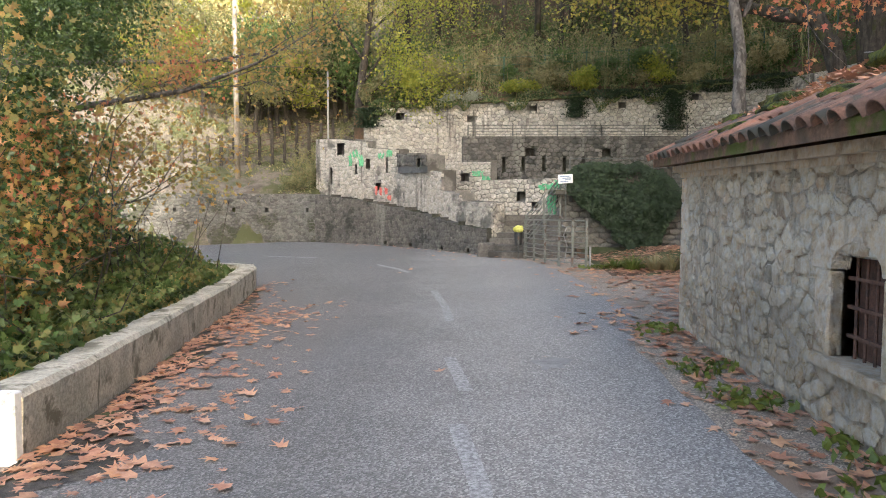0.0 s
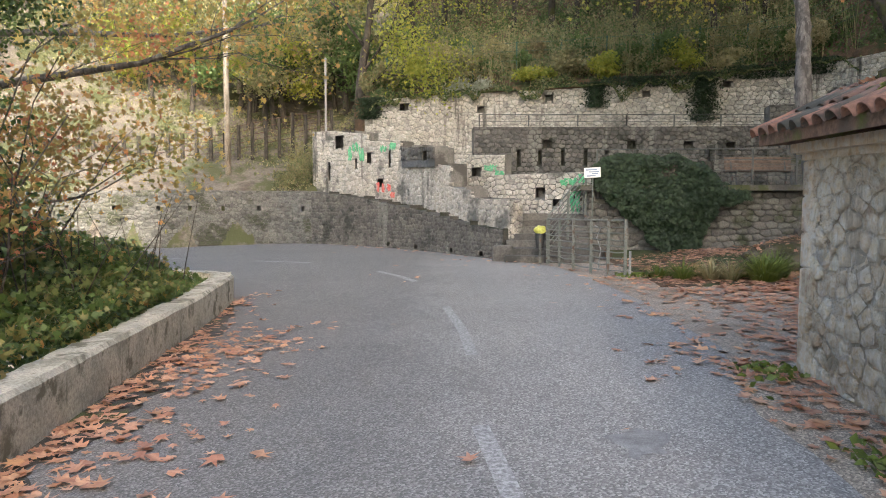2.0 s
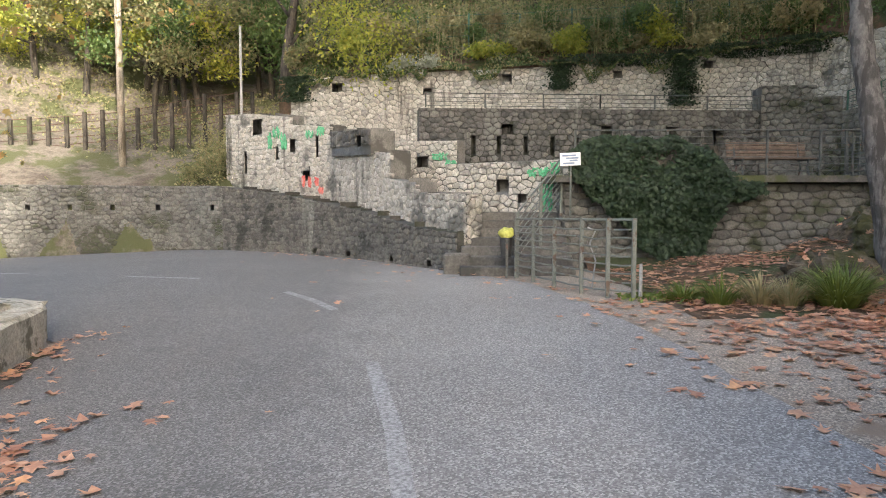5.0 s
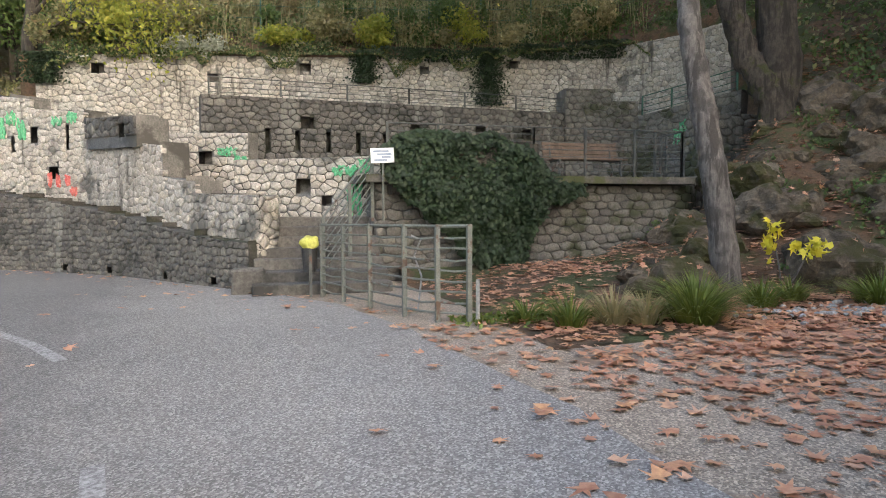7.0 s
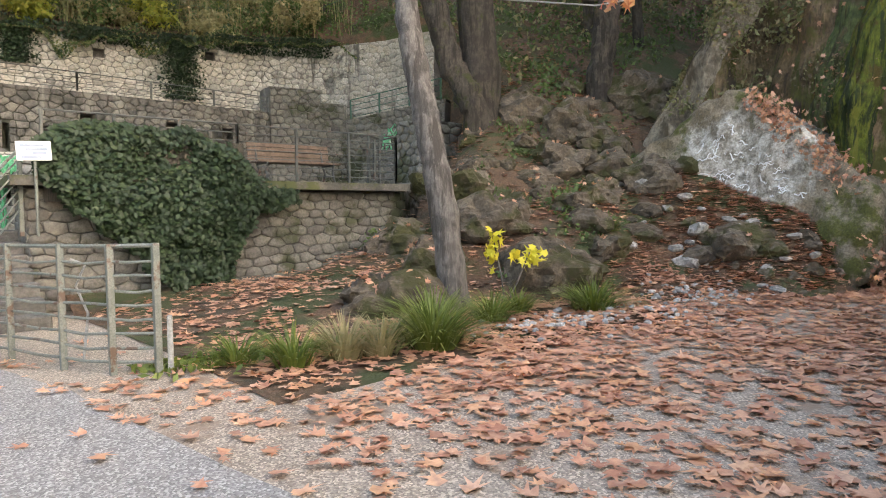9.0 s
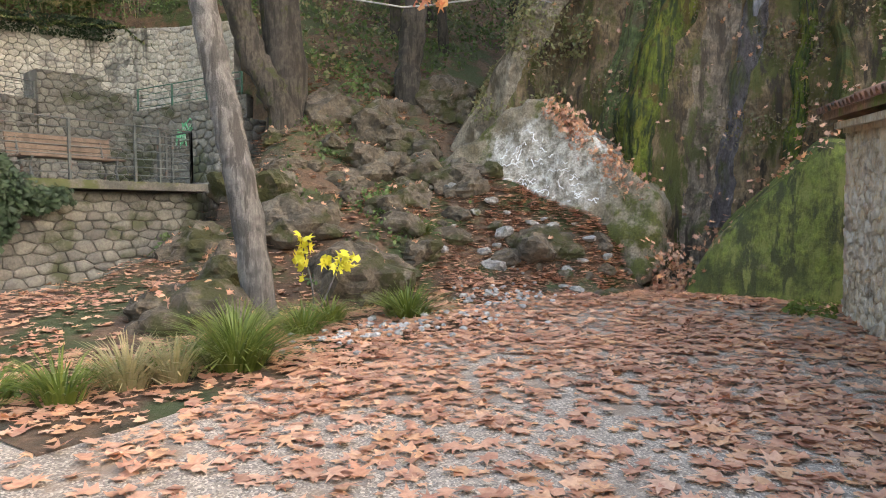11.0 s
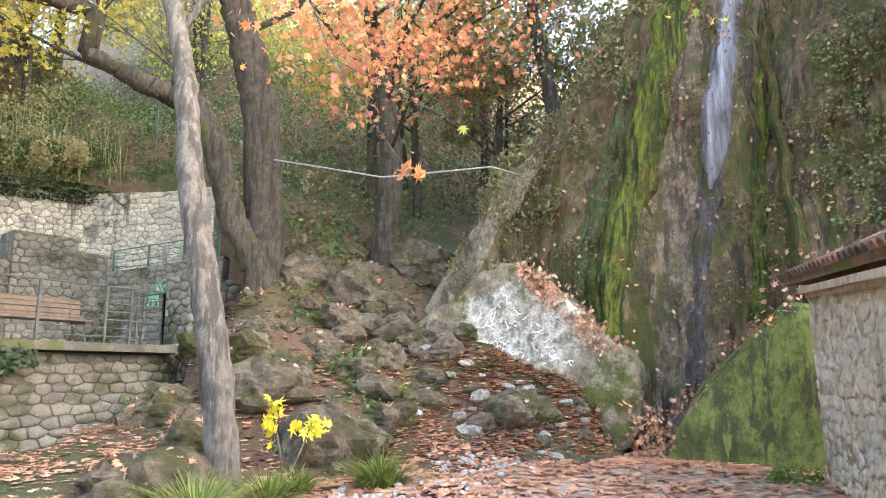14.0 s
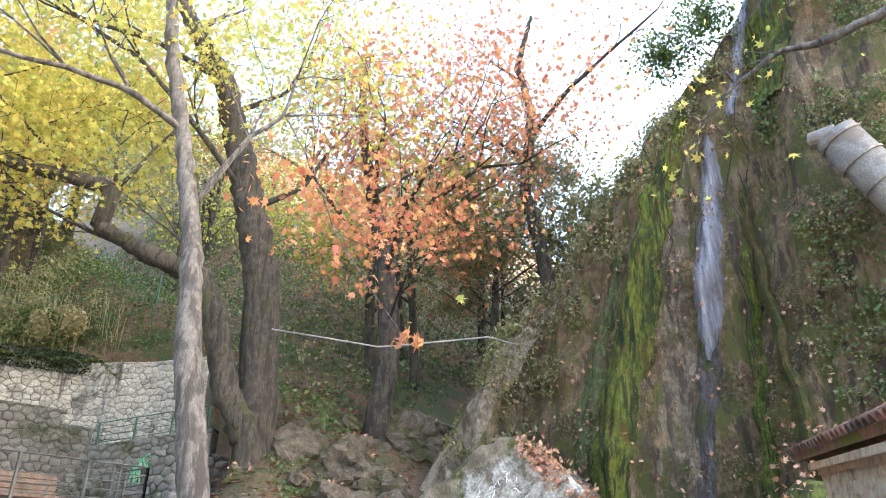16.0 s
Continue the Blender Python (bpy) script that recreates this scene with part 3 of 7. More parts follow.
thing("ground", "gravelly earth ground strewn with leaves", "ground", kind="structure", data=sheet("ground", xs, ys, ground_z, GRAVEL))

LEFT_EDGE = [(-2.6, -12), (-2.75, 0), (-3.3, 4.4), (-4.25, 9), (-5.35, 14.9), (-7.7, 16.4), (-11, 18.4), (-16, 20.0), (-24, 18.5), (-32, 12)]
RIGHT_EDGE = [(1.75, -12), (1.72, 0), (1.60, 4.2), (1.55, 7.5), (2.0, 10.0), (1.7, 14), (0.9, 18.3), (-0.3, 20.75), (-2.8, 24.25), (-5.2, 26.65), (-7.7, 28.15), (-9, 28.65), (-11, 28.55), (-13.6, 27.65), (-16.5, 26.25), (-22, 22.1), (-30, 17.1)]


def resample(line, n):
    p = np.array(line, float)
    u = np.r_[0, np.cumsum(np.linalg.norm(np.diff(p[:, :2], axis=0), axis=1))]
    k = np.linspace(0, u[-1], n)
    return np.stack([np.interp(k, u, p[:, j]) for j in range(p.shape[1])], 1)


def road_mesh():
    a, b = resample(LEFT_EDGE, 90), resample(RIGHT_EDGE, 90)
    k = np.linspace(0, 1, 26)[None, :, None]
    P = a[:, None] * (1 - k) + b[:, None] * k
    edge = wob(P[:, -1, 0], P[:, -1, 1], 0, 3.0) * 0.09
    P[:45, -1, 0] += edge[:45]
    Z = road_z(P[..., 0], P[..., 1])
    idx = np.arange(90 * 26).reshape(90, 26)
    f = np.stack([idx[:-1, :-1], idx[:-1, 1:], idx[1:, 1:], idx[1:, :-1]], -1).reshape(-1, 4)
    return mesh_np("road", np.concatenate([P, Z[..., None]], -1).reshape(-1, 3), f, ASPHALT, True)


thing("road", "worn grey asphalt road bending round a corner", "road", kind="structure", data=road_mesh())


def strip(line, width, n=24, lift=0.005):
    c = resample(line, n)
    d = np.gradient(c, axis=0)
    d /= np.linalg.norm(d, axis=1)[:, None]
    s = np.stack([-d[:, 1], d[:, 0]], 1) * width / 2
    v = np.concatenate([c + s, c - s])
    v = np.concatenate([v, (road_z(v[:, 0], v[:, 1]) + lift)[:, None]], 1)
    f = [(i, i + 1, n + i + 1, n + i) for i in range(n - 1)]
    return v, f


marking = thing("road_marking", "worn white dashed centre line on the asphalt", "road marking", kind="structure")
for line in ([(0.05, 1.6), (-0.09, 3.84), (-0.30, 5.0)], [(-0.27, 5.95), (-0.52, 7.35)], [(-0.68, 9.7), (-0.88, 11.2), (-1.25, 13.1)], [(-2.1, 16.0), (-2.6, 16.9), (-3.2, 17.75)], [(-5.3, 19.6), (-6.9, 19.95)], [(-9.5, 21.0), (-11.5, 21.6)]):
    v, f = strip(line, 0.13)
    part("dash", mesh_np("dash", v, f, PAINT), PAINT, marking)


V = [(0.56, 6.94)] + [(0.56 + 0.18 * (1 + 0.3 * math.sin(3 * a) + 0.2 * math.sin(7 * a)) * math.cos(a), 6.94 + 0.32 * (1 + 0.3 * math.sin(2 * a + 1) + 0.15 * math.sin(5 * a)) * math.sin(a)) for a in [2 * math.pi * k / 18 for k in range(18)]]
V = [(x, y, float(road_z(x, y)) + 0.005) for x, y in V]
OIL = surf("oil_stain", [(0.154, 0.151, 0.147), (0.266, 0.262, 0.255)], 9, 90, 0.6, 0.6, 0.006)
part("oil_stain", mesh_np("oil_stain", V, [(0, k + 1, (k + 1) % 18 + 1) for k in range(18)], OIL), OIL, bpy.data.objects["road"], "dark oil stain on the asphalt")

# dark strip of uneven width along the foot of the parapet
FOOTSTRIP = surf("mottled_dark_strip", [(0.050, 0.045, 0.038), (0.080, 0.072, 0.060), (0.036, 0.034, 0.026)], 2.5, 40, 0.8, 0.8, 0.01, patch=((0.070, 0.080, 0.025), 2.0, 0.62), mid=0.5)
V = []
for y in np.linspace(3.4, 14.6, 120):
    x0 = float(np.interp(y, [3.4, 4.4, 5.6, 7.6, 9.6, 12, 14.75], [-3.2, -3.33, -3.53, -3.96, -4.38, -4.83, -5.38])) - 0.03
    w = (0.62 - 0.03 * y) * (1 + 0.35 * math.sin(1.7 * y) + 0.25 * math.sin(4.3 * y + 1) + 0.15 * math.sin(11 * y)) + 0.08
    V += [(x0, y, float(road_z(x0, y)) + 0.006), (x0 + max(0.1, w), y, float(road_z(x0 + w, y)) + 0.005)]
part("silt_strip", mesh_np("silt_strip", V, [(2 * k, 2 * k + 1, 2 * k + 3, 2 * k + 2) for k in range(119)], FOOTSTRIP), FOOTSTRIP, bpy.data.objects["road"], "dark ragged strip along the foot of the parapet")

# ---- stone walls ----
class Line:
    """A wall's line: rows of x, y, foot, top; the wall's face looks to the right of its way."""

    def __init__(self, rows):
        self.p = np.array(rows, float)
        step = np.linalg.norm(np.diff(self.p[:, :2], axis=0), axis=1)
        self.u = np.r_[0, np.cumsum(np.maximum(step, 0.002))]

    def at(self, u, v, off):
        x, y = np.interp(u, self.u, self.p[:, 0]), np.interp(u, self.u, self.p[:, 1])
        e = 0.05
        dx = np.interp(u + e, self.u, self.p[:, 0]) - np.interp(u - e, self.u, self.p[:, 0])
        dy = np.interp(u + e, self.u, self.p[:, 1]) - np.interp(u - e, self.u, self.p[:, 1])
        n = math.hypot(dx, dy) or 1.0
        return (x + dy / n * off, y - dx / n * off, v)

    def foot(self, u):
        return float(np.interp(u, self.u, self.p[:, 2]))

    def top(self, u):
        return float(np.interp(u, self.u, self.p[:, 3]))

    def along(self, x):
        k = np.linspace(0, self.u[-1], 800)
        return float(k[np.argmin(np.abs(np.interp(k, self.u, self.p[:, 0]) - x))])


def clip(poly, a, b, c):
    """The part of a polygon with a*x + b*y <= c."""
    out = []
    for i, p in enumerate(poly):
        q = poly[(i + 1) % len(poly)]
        dp, dq = a * p[0] + b * p[1] - c, a * q[0] + b * q[1] - c
        if dp <= 0:
            out.append(p)
        if dp * dq < 0:
            k = dp / (dp - dq)
            out.append((p[0] + k * (q[0] - p[0]), p[1] + k * (q[1] - p[1])))
    return out


def stones_of(line, size, aspect, holes, jitter, seed):
    """Irregular stone outlines that fill a wall's face, each cut by its neighbours, the wall's edges and its openings."""
    g = random.Random(seed)
    L, z0, z1 = line.u[-1], line.p[:, 2].min(), line.p[:, 3].max()
    su, sv = size * aspect, size
    nu, nv = int(L / su) + 3, int((z1 - z0) / sv) + 3
    seeds = {(i, j): ((i - 1 + (j % 2) * 0.5 + g.uniform(-jitter, jitter)) * su, z0 + (j - 0.5 + g.uniform(-jitter, jitter)) * sv) for i in range(nu) for j in range(nv)}
    out = []
    for (i, j), (u, v) in seeds.items():
        if not -su < u < L + su or v > line.top(min(max(u, 0), L)) + sv or v < line.foot(min(max(u, 0), L)) - sv:
            continue
        poly = [(u - 2 * su, v - 2 * sv), (u + 2 * su, v - 2 * sv), (u + 2 * su, v + 2 * sv), (u - 2 * su, v + 2 * sv)]
        for di in (-2, -1, 0, 1, 2):
            for dj in (-2, -1, 0, 1, 2):
                q = seeds.get((i + di, j + dj))
                if q and (di or dj):
                    a, b = (q[0] - u) / aspect**2, q[1] - v
                    poly = clip(poly, a, b, a * (q[0] + u) / 2 + b * (q[1] + v) / 2)
                    if len(poly) < 3:
                        break
            if len(poly) < 3:
                break
        if len(poly) < 3:
            continue
        cu = min(max(sum(p[0] for p in poly) / len(poly), 0.01), L - 0.01)
        lo, hi = line.foot(cu), line.top(cu)
        sl = (line.top(min(L, cu + 0.05)) - line.top(max(0, cu - 0.05))) / 0.1
        if abs(sl) > 1.2:
            sl = 0
        for a, b, c in ((1, 0, L), (-1, 0, 0), (0, -1, -lo), (-sl, 1, hi - sl * cu)):
            poly = clip(poly, a, b, c)
        for h in holes:
            if len(poly) < 3:
                break
            if max(p[0] for p in poly) > h[0] and min(p[0] for p in poly) < h[1] and max(p[1] for p in poly) > h[2] and min(p[1] for p in poly) < h[3]:
                mu, mv = sum(p[0] for p in poly) / len(poly), sum(p[1] for p in poly) / len(poly)
                ways = [(h[0] - mu, (1, 0, h[0])), (mu - h[1], (-1, 0, -h[1])), (h[2] - mv, (0, 1, h[2])), (mv - h[3], (0, -1, -h[3]))]
                best = max(ways)
                poly = clip(poly, *best[1]) if best[0] > -0.1 else []
        if len(poly) < 3:
            continue
        area = abs(sum(p[0] * q[1] - q[0] * p[1] for p, q in zip(poly, poly[1:] + poly[:1]))) / 2
        if area > 0.1 * size * size * aspect:
            out.append(poly)
    return out


def stone_piece(line, poly, gap, proud, g, sunk=0.0):
    cu, cv = sum(p[0] for p in poly) / len(poly), sum(p[1] for p in poly) / len(poly)
    clean = [p for i, p in enumerate(poly) if math.dist(p, poly[i - 1]) > 0.02] or poly
    n = len(clean)
    out = proud * g.uniform(0.5, 1.3) - g.uniform(0, sunk)
    verts, faces = [], []
    for inset, off in ((gap, -0.10), (gap, out * 0.5), (gap + 0.016, out)):
        for u, v in clean:
            r = math.hypot(u - cu, v - cv) or 1
            k = max(0.45, 1 - inset / r)
            verts.append(line.at(cu + (u - cu) * k, cv + (v - cv) * k, off + g.uniform(-0.006, 0.006)))
    verts.append(line.at(cu, cv, out * 1.04 + g.uniform(-0.004, 0.006)))
    for ring in (0, 1):
        for k in range(n):
            a, b = ring * n + k, ring * n + (k + 1) % n
            faces += [(a, b, b + n), (a, b + n, a + n)]
    faces += [(2 * n + k, 2 * n + (k + 1) % n, 3 * n) for k in range(n)]
    return verts, faces


def stone_wall(name, label, rows, size, stone, mortar, thick=0.5, proud=0.03, holes=(), aspect=1.35, gap=0.012, pieces=0, near=0.0, jitter=0.36, seed=1, deep=0.28, recess=0.012, sunk=0.0, category="stone wall", kind="structure"):
    line = Line(rows)
    wall = thing(name, label, category, kind=kind)
    L = line.u[-1]
    cuts = sorted({0.0, L, *line.u.tolist(), *np.arange(0, L, 0.9).tolist(), *[min(max(h[k], 0), L) for h in holes for k in (0, 1)]})
    V, F = [], []

    def quad(*pts):
        k = len(V)
        V.extend(pts)
        F.append((k, k + 1, k + 2, k + 3))

    e = 1e-4
    for a, b in zip(cuts, cuts[1:]):
        if b - a < 1e-5:
            continue
        la, lb, ta, tb = line.foot(a + e) - 0.25, line.foot(b - e) - 0.25, line.top(a + e), line.top(b - e)
        spans = sorted([(h[2], h[3]) for h in holes if h[0] <= a + e and h[1] >= b - e])
        va, vb = la, lb
        for s0, s1 in spans + [(None, None)]:
            na, nb = (s0, s0) if s0 is not None else (ta, tb)
            quad(line.at(a, va, -recess), line.at(b, vb, -recess), line.at(b, nb, -recess), line.at(a, na, -recess))
            if s0 is not None:
                quad(line.at(a, s0, -deep), line.at(b, s0, -deep), line.at(b, s1, -deep), line.at(a, s1, -deep))
                for s in (s0, s1):
                    quad(line.at(a, s, -recess), line.at(b, s, -recess), line.at(b, s, -deep), line.at(a, s, -deep))
                for u in (a, b):
                    quad(line.at(u, s0, -recess), line.at(u, s1, -recess), line.at(u, s1, -deep), line.at(u, s0, -deep))
            va, vb = s1, s1
        quad(line.at(a, ta, -recess), line.at(b, tb, -recess), line.at(b, tb, -thick), line.at(a, ta, -thick))
        quad(line.at(b, lb, -thick), line.at(a, la, -thick), line.at(a, ta, -thick), line.at(b, tb, -thick))
        for u in (a, b):
            quad(line.at(u, la, -recess), line.at(u, ta, -recess), line.at(u, ta, -thick), line.at(u, la, -thick))
    core = mesh_np("mortar_core", V, F, mortar)
    bm = bmesh.new()
    bm.from_mesh(core)
    bmesh.ops.remove_doubles(bm, verts=bm.verts, dist=2e-4)
    bm.to_mesh(core)
    bm.free()
    part("mortar_core", core, mortar, wall, "rough mortar core")
    polys = stones_of(line, size, aspect, holes, jitter, seed)
    g = random.Random(seed + 5)
    polys.sort(key=lambda p: abs(p[0][0] - near) + 0.5 * abs(p[0][1] - 1.5))
    V, F = [], []
    for k, poly in enumerate(polys):
        v, f = stone_piece(line, poly, gap, proud, g, sunk)
        if k < pieces:
            part("stone", mesh_np("stone", v, f, stone), stone, wall)
        else:
            n = len(V)
            V += v
            F += [(a + n, b + n, c + n) for a, b, c in f]
    if V:
        part("stones", mesh_np("stones", V, F, stone), stone, wall, kind="stuff")
    return wall, line


ROAD_WALL = [(-30, 17, -0.9, 1.6), (-22, 22, -0.5, 1.9), (-16.5, 26.2, -0.3, 2.0), (-13.6, 27.6, -0.15, 2.08), (-11, 28.5, -0.05, 2.08), (-9, 28.6, 0, 2.06), (-7.7, 28.1, 0, 2.05)]
ROAD_WALL_LOW = [(-7.7, 28.1, 0, 2.03), (-6.4, 27.4, 0, 1.88), (-5.2, 26.6, 0.0, 1.72), (-2.8, 24.2, 0.02, 1.3), (-1.3, 22, 0.02, 0.95), (-0.35, 20.7, 0.02, 0.86)]
line = Line(ROAD_WALL)
weeps = [(line.along(x) - 0.07, line.along(x) + 0.07, 1.28, 1.46) for x in (-8.1, -9.97, -11.35, -12.5, -13.6, -15.0, -16.4, -18, -19.5)]
weeps += [(line.along(x) - 0.08, line.along(x) + 0.08, 0.03, 0.17) for x in (-10.6, -13.0)]
stone_wall("wall_weep", "grey rubble retaining wall with square weep holes", ROAD_WALL, 0.145, GREYSTONE, MORTAR, 0.6, 0.02, weeps, 1.5, 0.012, 150, 18, seed=2)
line = Line(ROAD_WALL_LOW)
drains = [(line.along(x) - 0.09, line.along(x) + 0.09, 0.08, 0.22) for x in (-4.3, -3.2, -1.9, -0.95)]
stone_wall("wall_low", "dark mossy rubble retaining wall sloping down to the stairs", ROAD_WALL_LOW, 0.125, DARKSTONE, DARKMORTAR, 0.6, 0.028, drains, 1.3, 0.010, 250, 8, seed=3)

FRONT = [(-8.15, 29.95, 1.9, 4.52), (-7.0, 29.1, 1.85, 4.45), (-5.5, 27.95, 1.6, 4.2), (-5.499, 27.95, 1.6, 3.95), (-4.06, 26.86, 1.45, 3.8), (-4.05, 26.85, 1.45, 3.52), (-2.45, 24.36, 1.15, 3.34), (-2.44, 24.35, 1.15, 2.82), (-2.0, 23.67, 1.05, 2.75), (-1.99, 23.66, 1.05, 2.1), (-1.3, 22.55, 0.85, 1.95), (-1.29, 22.54, 0.85, 1.74), (-0.15, 20.75, 0.6, 1.66), (0.15, 21.05, 0.6, 1.66), (0.2, 21.6, 0.6, 1.7)]
line = Line(FRONT)


def hole(x, z0, z1, w):
    return (line.along(x) - w / 2, line.along(x) + w / 2, z0, z1)


stone_wall("wall_front", "pale limestone wall stepping down beside the stairs", FRONT, 0.155, PALE, MORTAR, 0.6, 0.024, [hole(-6.8, 3.75, 4.25, 0.5), hole(-7.3, 2.5, 3.2, 0.14), hole(-6.0, 2.9, 3.3, 0.14), hole(-4.9, 2.2, 2.5, 0.35), hole(-4.5, 2.9, 3.5, 0.12), hole(-5.4, 3.1, 3.5, 0.25)], 1.3, 0.010, 280, 6.5, seed=4, jitter=0.44)
# block with a square niche that stands out of the stepped wall
line = Line([(-3.95, 26.35, 2.4, 3.6), (-2.55, 24.15, 2.3, 3.38)])
stone_wall("wall_niche_block", "dark stained stone block with a square opening", [(-3.95, 26.45, 3.1, 3.58), (-2.55, 24.25, 3.0, 3.40)], 0.22, DARKSTONE, MORTAR, 0.5, 0.03, [(1.75, 2.1, 3.0, 3.3)], 1.5, 0.012, 0, seed=5)
line = Line([(-2.9, 26.5, 2.0, 3.25), (-0.3, 25.3, 1.8, 3.2)])
stone_wall("wall_mid", "pale rubble wall behind the stepped wall", [(-3.2, 26.7, 1.5, 3.3), (-0.3, 25.2, 1.2, 3.2)], 0.16, PALE, MORTAR, 0.5, 0.022, [(2.0, 2.35, 2.5, 2.8)], 1.3, 0.014, 60, 1.5, seed=6)
line = Line([(-1.3, 23.7, 0.9, 2.85), (2.7, 22.05, 0.9, 2.9)])
stone_wall("wall_stair_side", "pale rubble wall along the stairs with small square holes", [(-0.6, 23.4, 0.6, 2.45), (2.7, 22.05, 0.6, 2.5)], 0.155, PALE, MORTAR, 0.4, 0.022, [hole(0.05, 1.75, 2.05, 0.3), hole(1.1, 1.78, 2.05, 0.28), hole(0.5, 1.5, 1.7, 0.2)], 1.3, 0.013, 180, 2.0, seed=7)
line = Line([(-1.4, 26.6, 1.9, 4.28), (9.3, 28.4, 1.9, 4.45)])
slots = [hole(x, 2.95, 3.5, 0.13) for x in (0.2, 0.95, 1.75, 2.55, 3.3)] + [hole(x, 3.55, 3.85, 0.34) for x in (1.2, 4.2, 6.3, 7.9)]
stone_wall("wall_dark_terrace", "dark weathered stone terrace wall with slot openings", [(-1.4, 26.6, 1.9, 4.28), (4, 27.3, 1.9, 4.33), (9.3, 28.4, 1.9, 4.45)], 0.165, DARKSTONE, DARKMORTAR, 0.6, 0.022, slots, 1.4, 0.012, 200, 5, seed=8)
line = Line([(-6.4, 32.0, 2.5, 6.0), (10, 30.6, 2.5, 6.85)])
stone_wall("wall_top", "tall pale limestone retaining wall under the wooded hillside", [(-6.4, 32.0, 2.5, 6.02), (-4.2, 31.3, 2.5, 6.12), (1.7, 31.1, 2.5, 6.3), (6.3, 31.0, 2.5, 6.55), (10.0, 30.6, 2.5, 6.85), (12.0, 29.6, 2.5, 6.95), (12.9, 27.6, 2.5, 6.9), (13.2, 25.6, 2.5, 6.85)], 0.17, PALE, MORTAR, 0.7, 0.024, [hole(-4.5, 5.55, 5.85, 0.4), hole(-1.2, 5.4, 5.65, 0.3), hole(1.6, 5.85, 6.1, 0.35), hole(5.5, 5.95, 6.2, 0.3), hole(8.6, 6.25, 6.5, 0.3)], 1.35, 0.010, 300, 12, seed=9, jitter=0.44)
stone_wall("pillar_block", "stone pier with a stepped top above the terrace", [(9.35, 28.45, 1.9, 5.22), (10.9, 28.2, 1.9, 5.22), (10.901, 28.2, 1.9, 4.85), (11.7, 28.05, 1.9, 4.85)], 0.19, TANSTONE, MORTAR, 1.0, 0.022, (), 1.3, 0.013, 60, 1, seed=10, category="stone pier")
stone_wall("wall_upper_right", "low stone wall carrying a railing beside the pier", [(11.6, 27.9, 1.9, 4.35), (13.0, 24.9, 1.9, 4.75)], 0.19, TANSTONE, MORTAR, 0.5, 0.022, (), 1.3, 0.013, 60, 1, seed=11)
stone_wall("pillar_low", "low square stone pier at the end of the terrace", [(10.3, 23.6, 1.0, 3.72), (10.3, 22.7, 1.0, 3.72), (11.75, 22.8, 1.3, 3.72), (12.0, 23.6, 1.5, 3.72)], 0.2, TANSTONE, MORTAR, 0.7, 0.03, (), 1.4, 0.013, 100, 2, seed=12, category="stone pier")
stone_wall("wall_terrace_end", "low rough stone wall joining the terrace to the pier", [(8.9, 21.6, 0.3, 1.98), (10.3, 22.68, 0.8, 2.2)], 0.18, TANSTONE, MORTAR, 0.5, 0.03, (), 1.4, 0.012, 30, 1, seed=14)
TERRACE = [(1.95, 22.1, 0.1, 1.9), (2.0, 21.5, 0.05, 1.9), (5.5, 21.45, 0.05, 1.9), (8.7, 21.5, 0.3, 1.92), (8.95, 21.6, 0.3, 1.95)]
stone_wall("wall_terrace", "coursed tan stone wall carrying the terrace", TERRACE, 0.17, TANSTONE, MORTAR, 0.5, 0.030, (), 1.9, 0.009, 300, 6.0, 0.24, seed=13)
bm = bmesh.new()
prism(bm, [(1.7, 21.95), (1.75, 21.15), (8.75, 21.1), (8.95, 22.0), (9.4, 28.3), (-1.0, 26.5), (1.6, 22.6)], 1.93, 2.07)
thing("terrace_slab", "mossy concrete terrace slab with an overhanging edge", "terrace", kind="structure", data=bm_mesh("terrace_slab", bm, SLABCON))

# ---- hillsides ----
def bank_z(x, y):
    d = y - np.interp(x, [-30, -22, -16.5, -13.6, -11, -9, -7.7, -6.5], [17, 22, 26.2, 27.6, 28.5, 28.9, 29.3, 30.8])
    z = 1.95 + 0.42 * np.clip(d, 0, 6) + 0.62 * np.maximum(0, d - 6)
    return z + 0.12 * wob(x, y, 0, 1.1) - 1.2 * smooth01(0.2, 0.0, d) + 0.8 * smooth01(-10, -7, x) * smooth01(0.5, 2.5, d)


def wall_back(x):
    return np.interp(x, [-7, -6.4, -4.2, 1.7, 6.3, 10, 12, 12.9, 13.6, 14.5], [32.7, 32.45, 31.75, 31.5, 31.4, 31.0, 30.05, 28.4, 26.2, 25.5])


def hill_z(x, y):
    d = y - wall_back(x)
    z = 6.2 + 0.05 * np.clip(x + 6, 0, 20) + 0.55 * np.clip(d, 0, 8) + 0.72 * np.maximum(0, d - 8)
    return z + 0.25 * wob(x, y, 0, 0.7) * smooth01(0.2, 2, d)


thing("bank", "dry earth bank above the retaining wall", "bank", kind="structure", data=sheet("bank", np.linspace(-60, -6.6, 90), np.linspace(17, 75, 90), lambda x, y: np.where(y < np.interp(x, [-60, -30, -22, -16.5, -13.6, -11, -9, -7.7, -6.5], [8, 17, 22, 26.2, 27.6, 28.5, 28.9, 29.3, 30.8]), -1.5, bank_z(x, y)), BANK))
hx, hv = np.linspace(-7, 14.5, 60), np.concatenate([[0.0, 0.02], np.linspace(0.3, 3, 12), np.linspace(3.6, 48, 60)])
HX, HV = np.meshgrid(hx, hv)
HY = wall_back(HX) + HV
HZ = hill_z(HX, HY) - np.where(HV < 0.01, 2.0, 0.0)
hi = np.arange(HX.size).reshape(HX.shape)
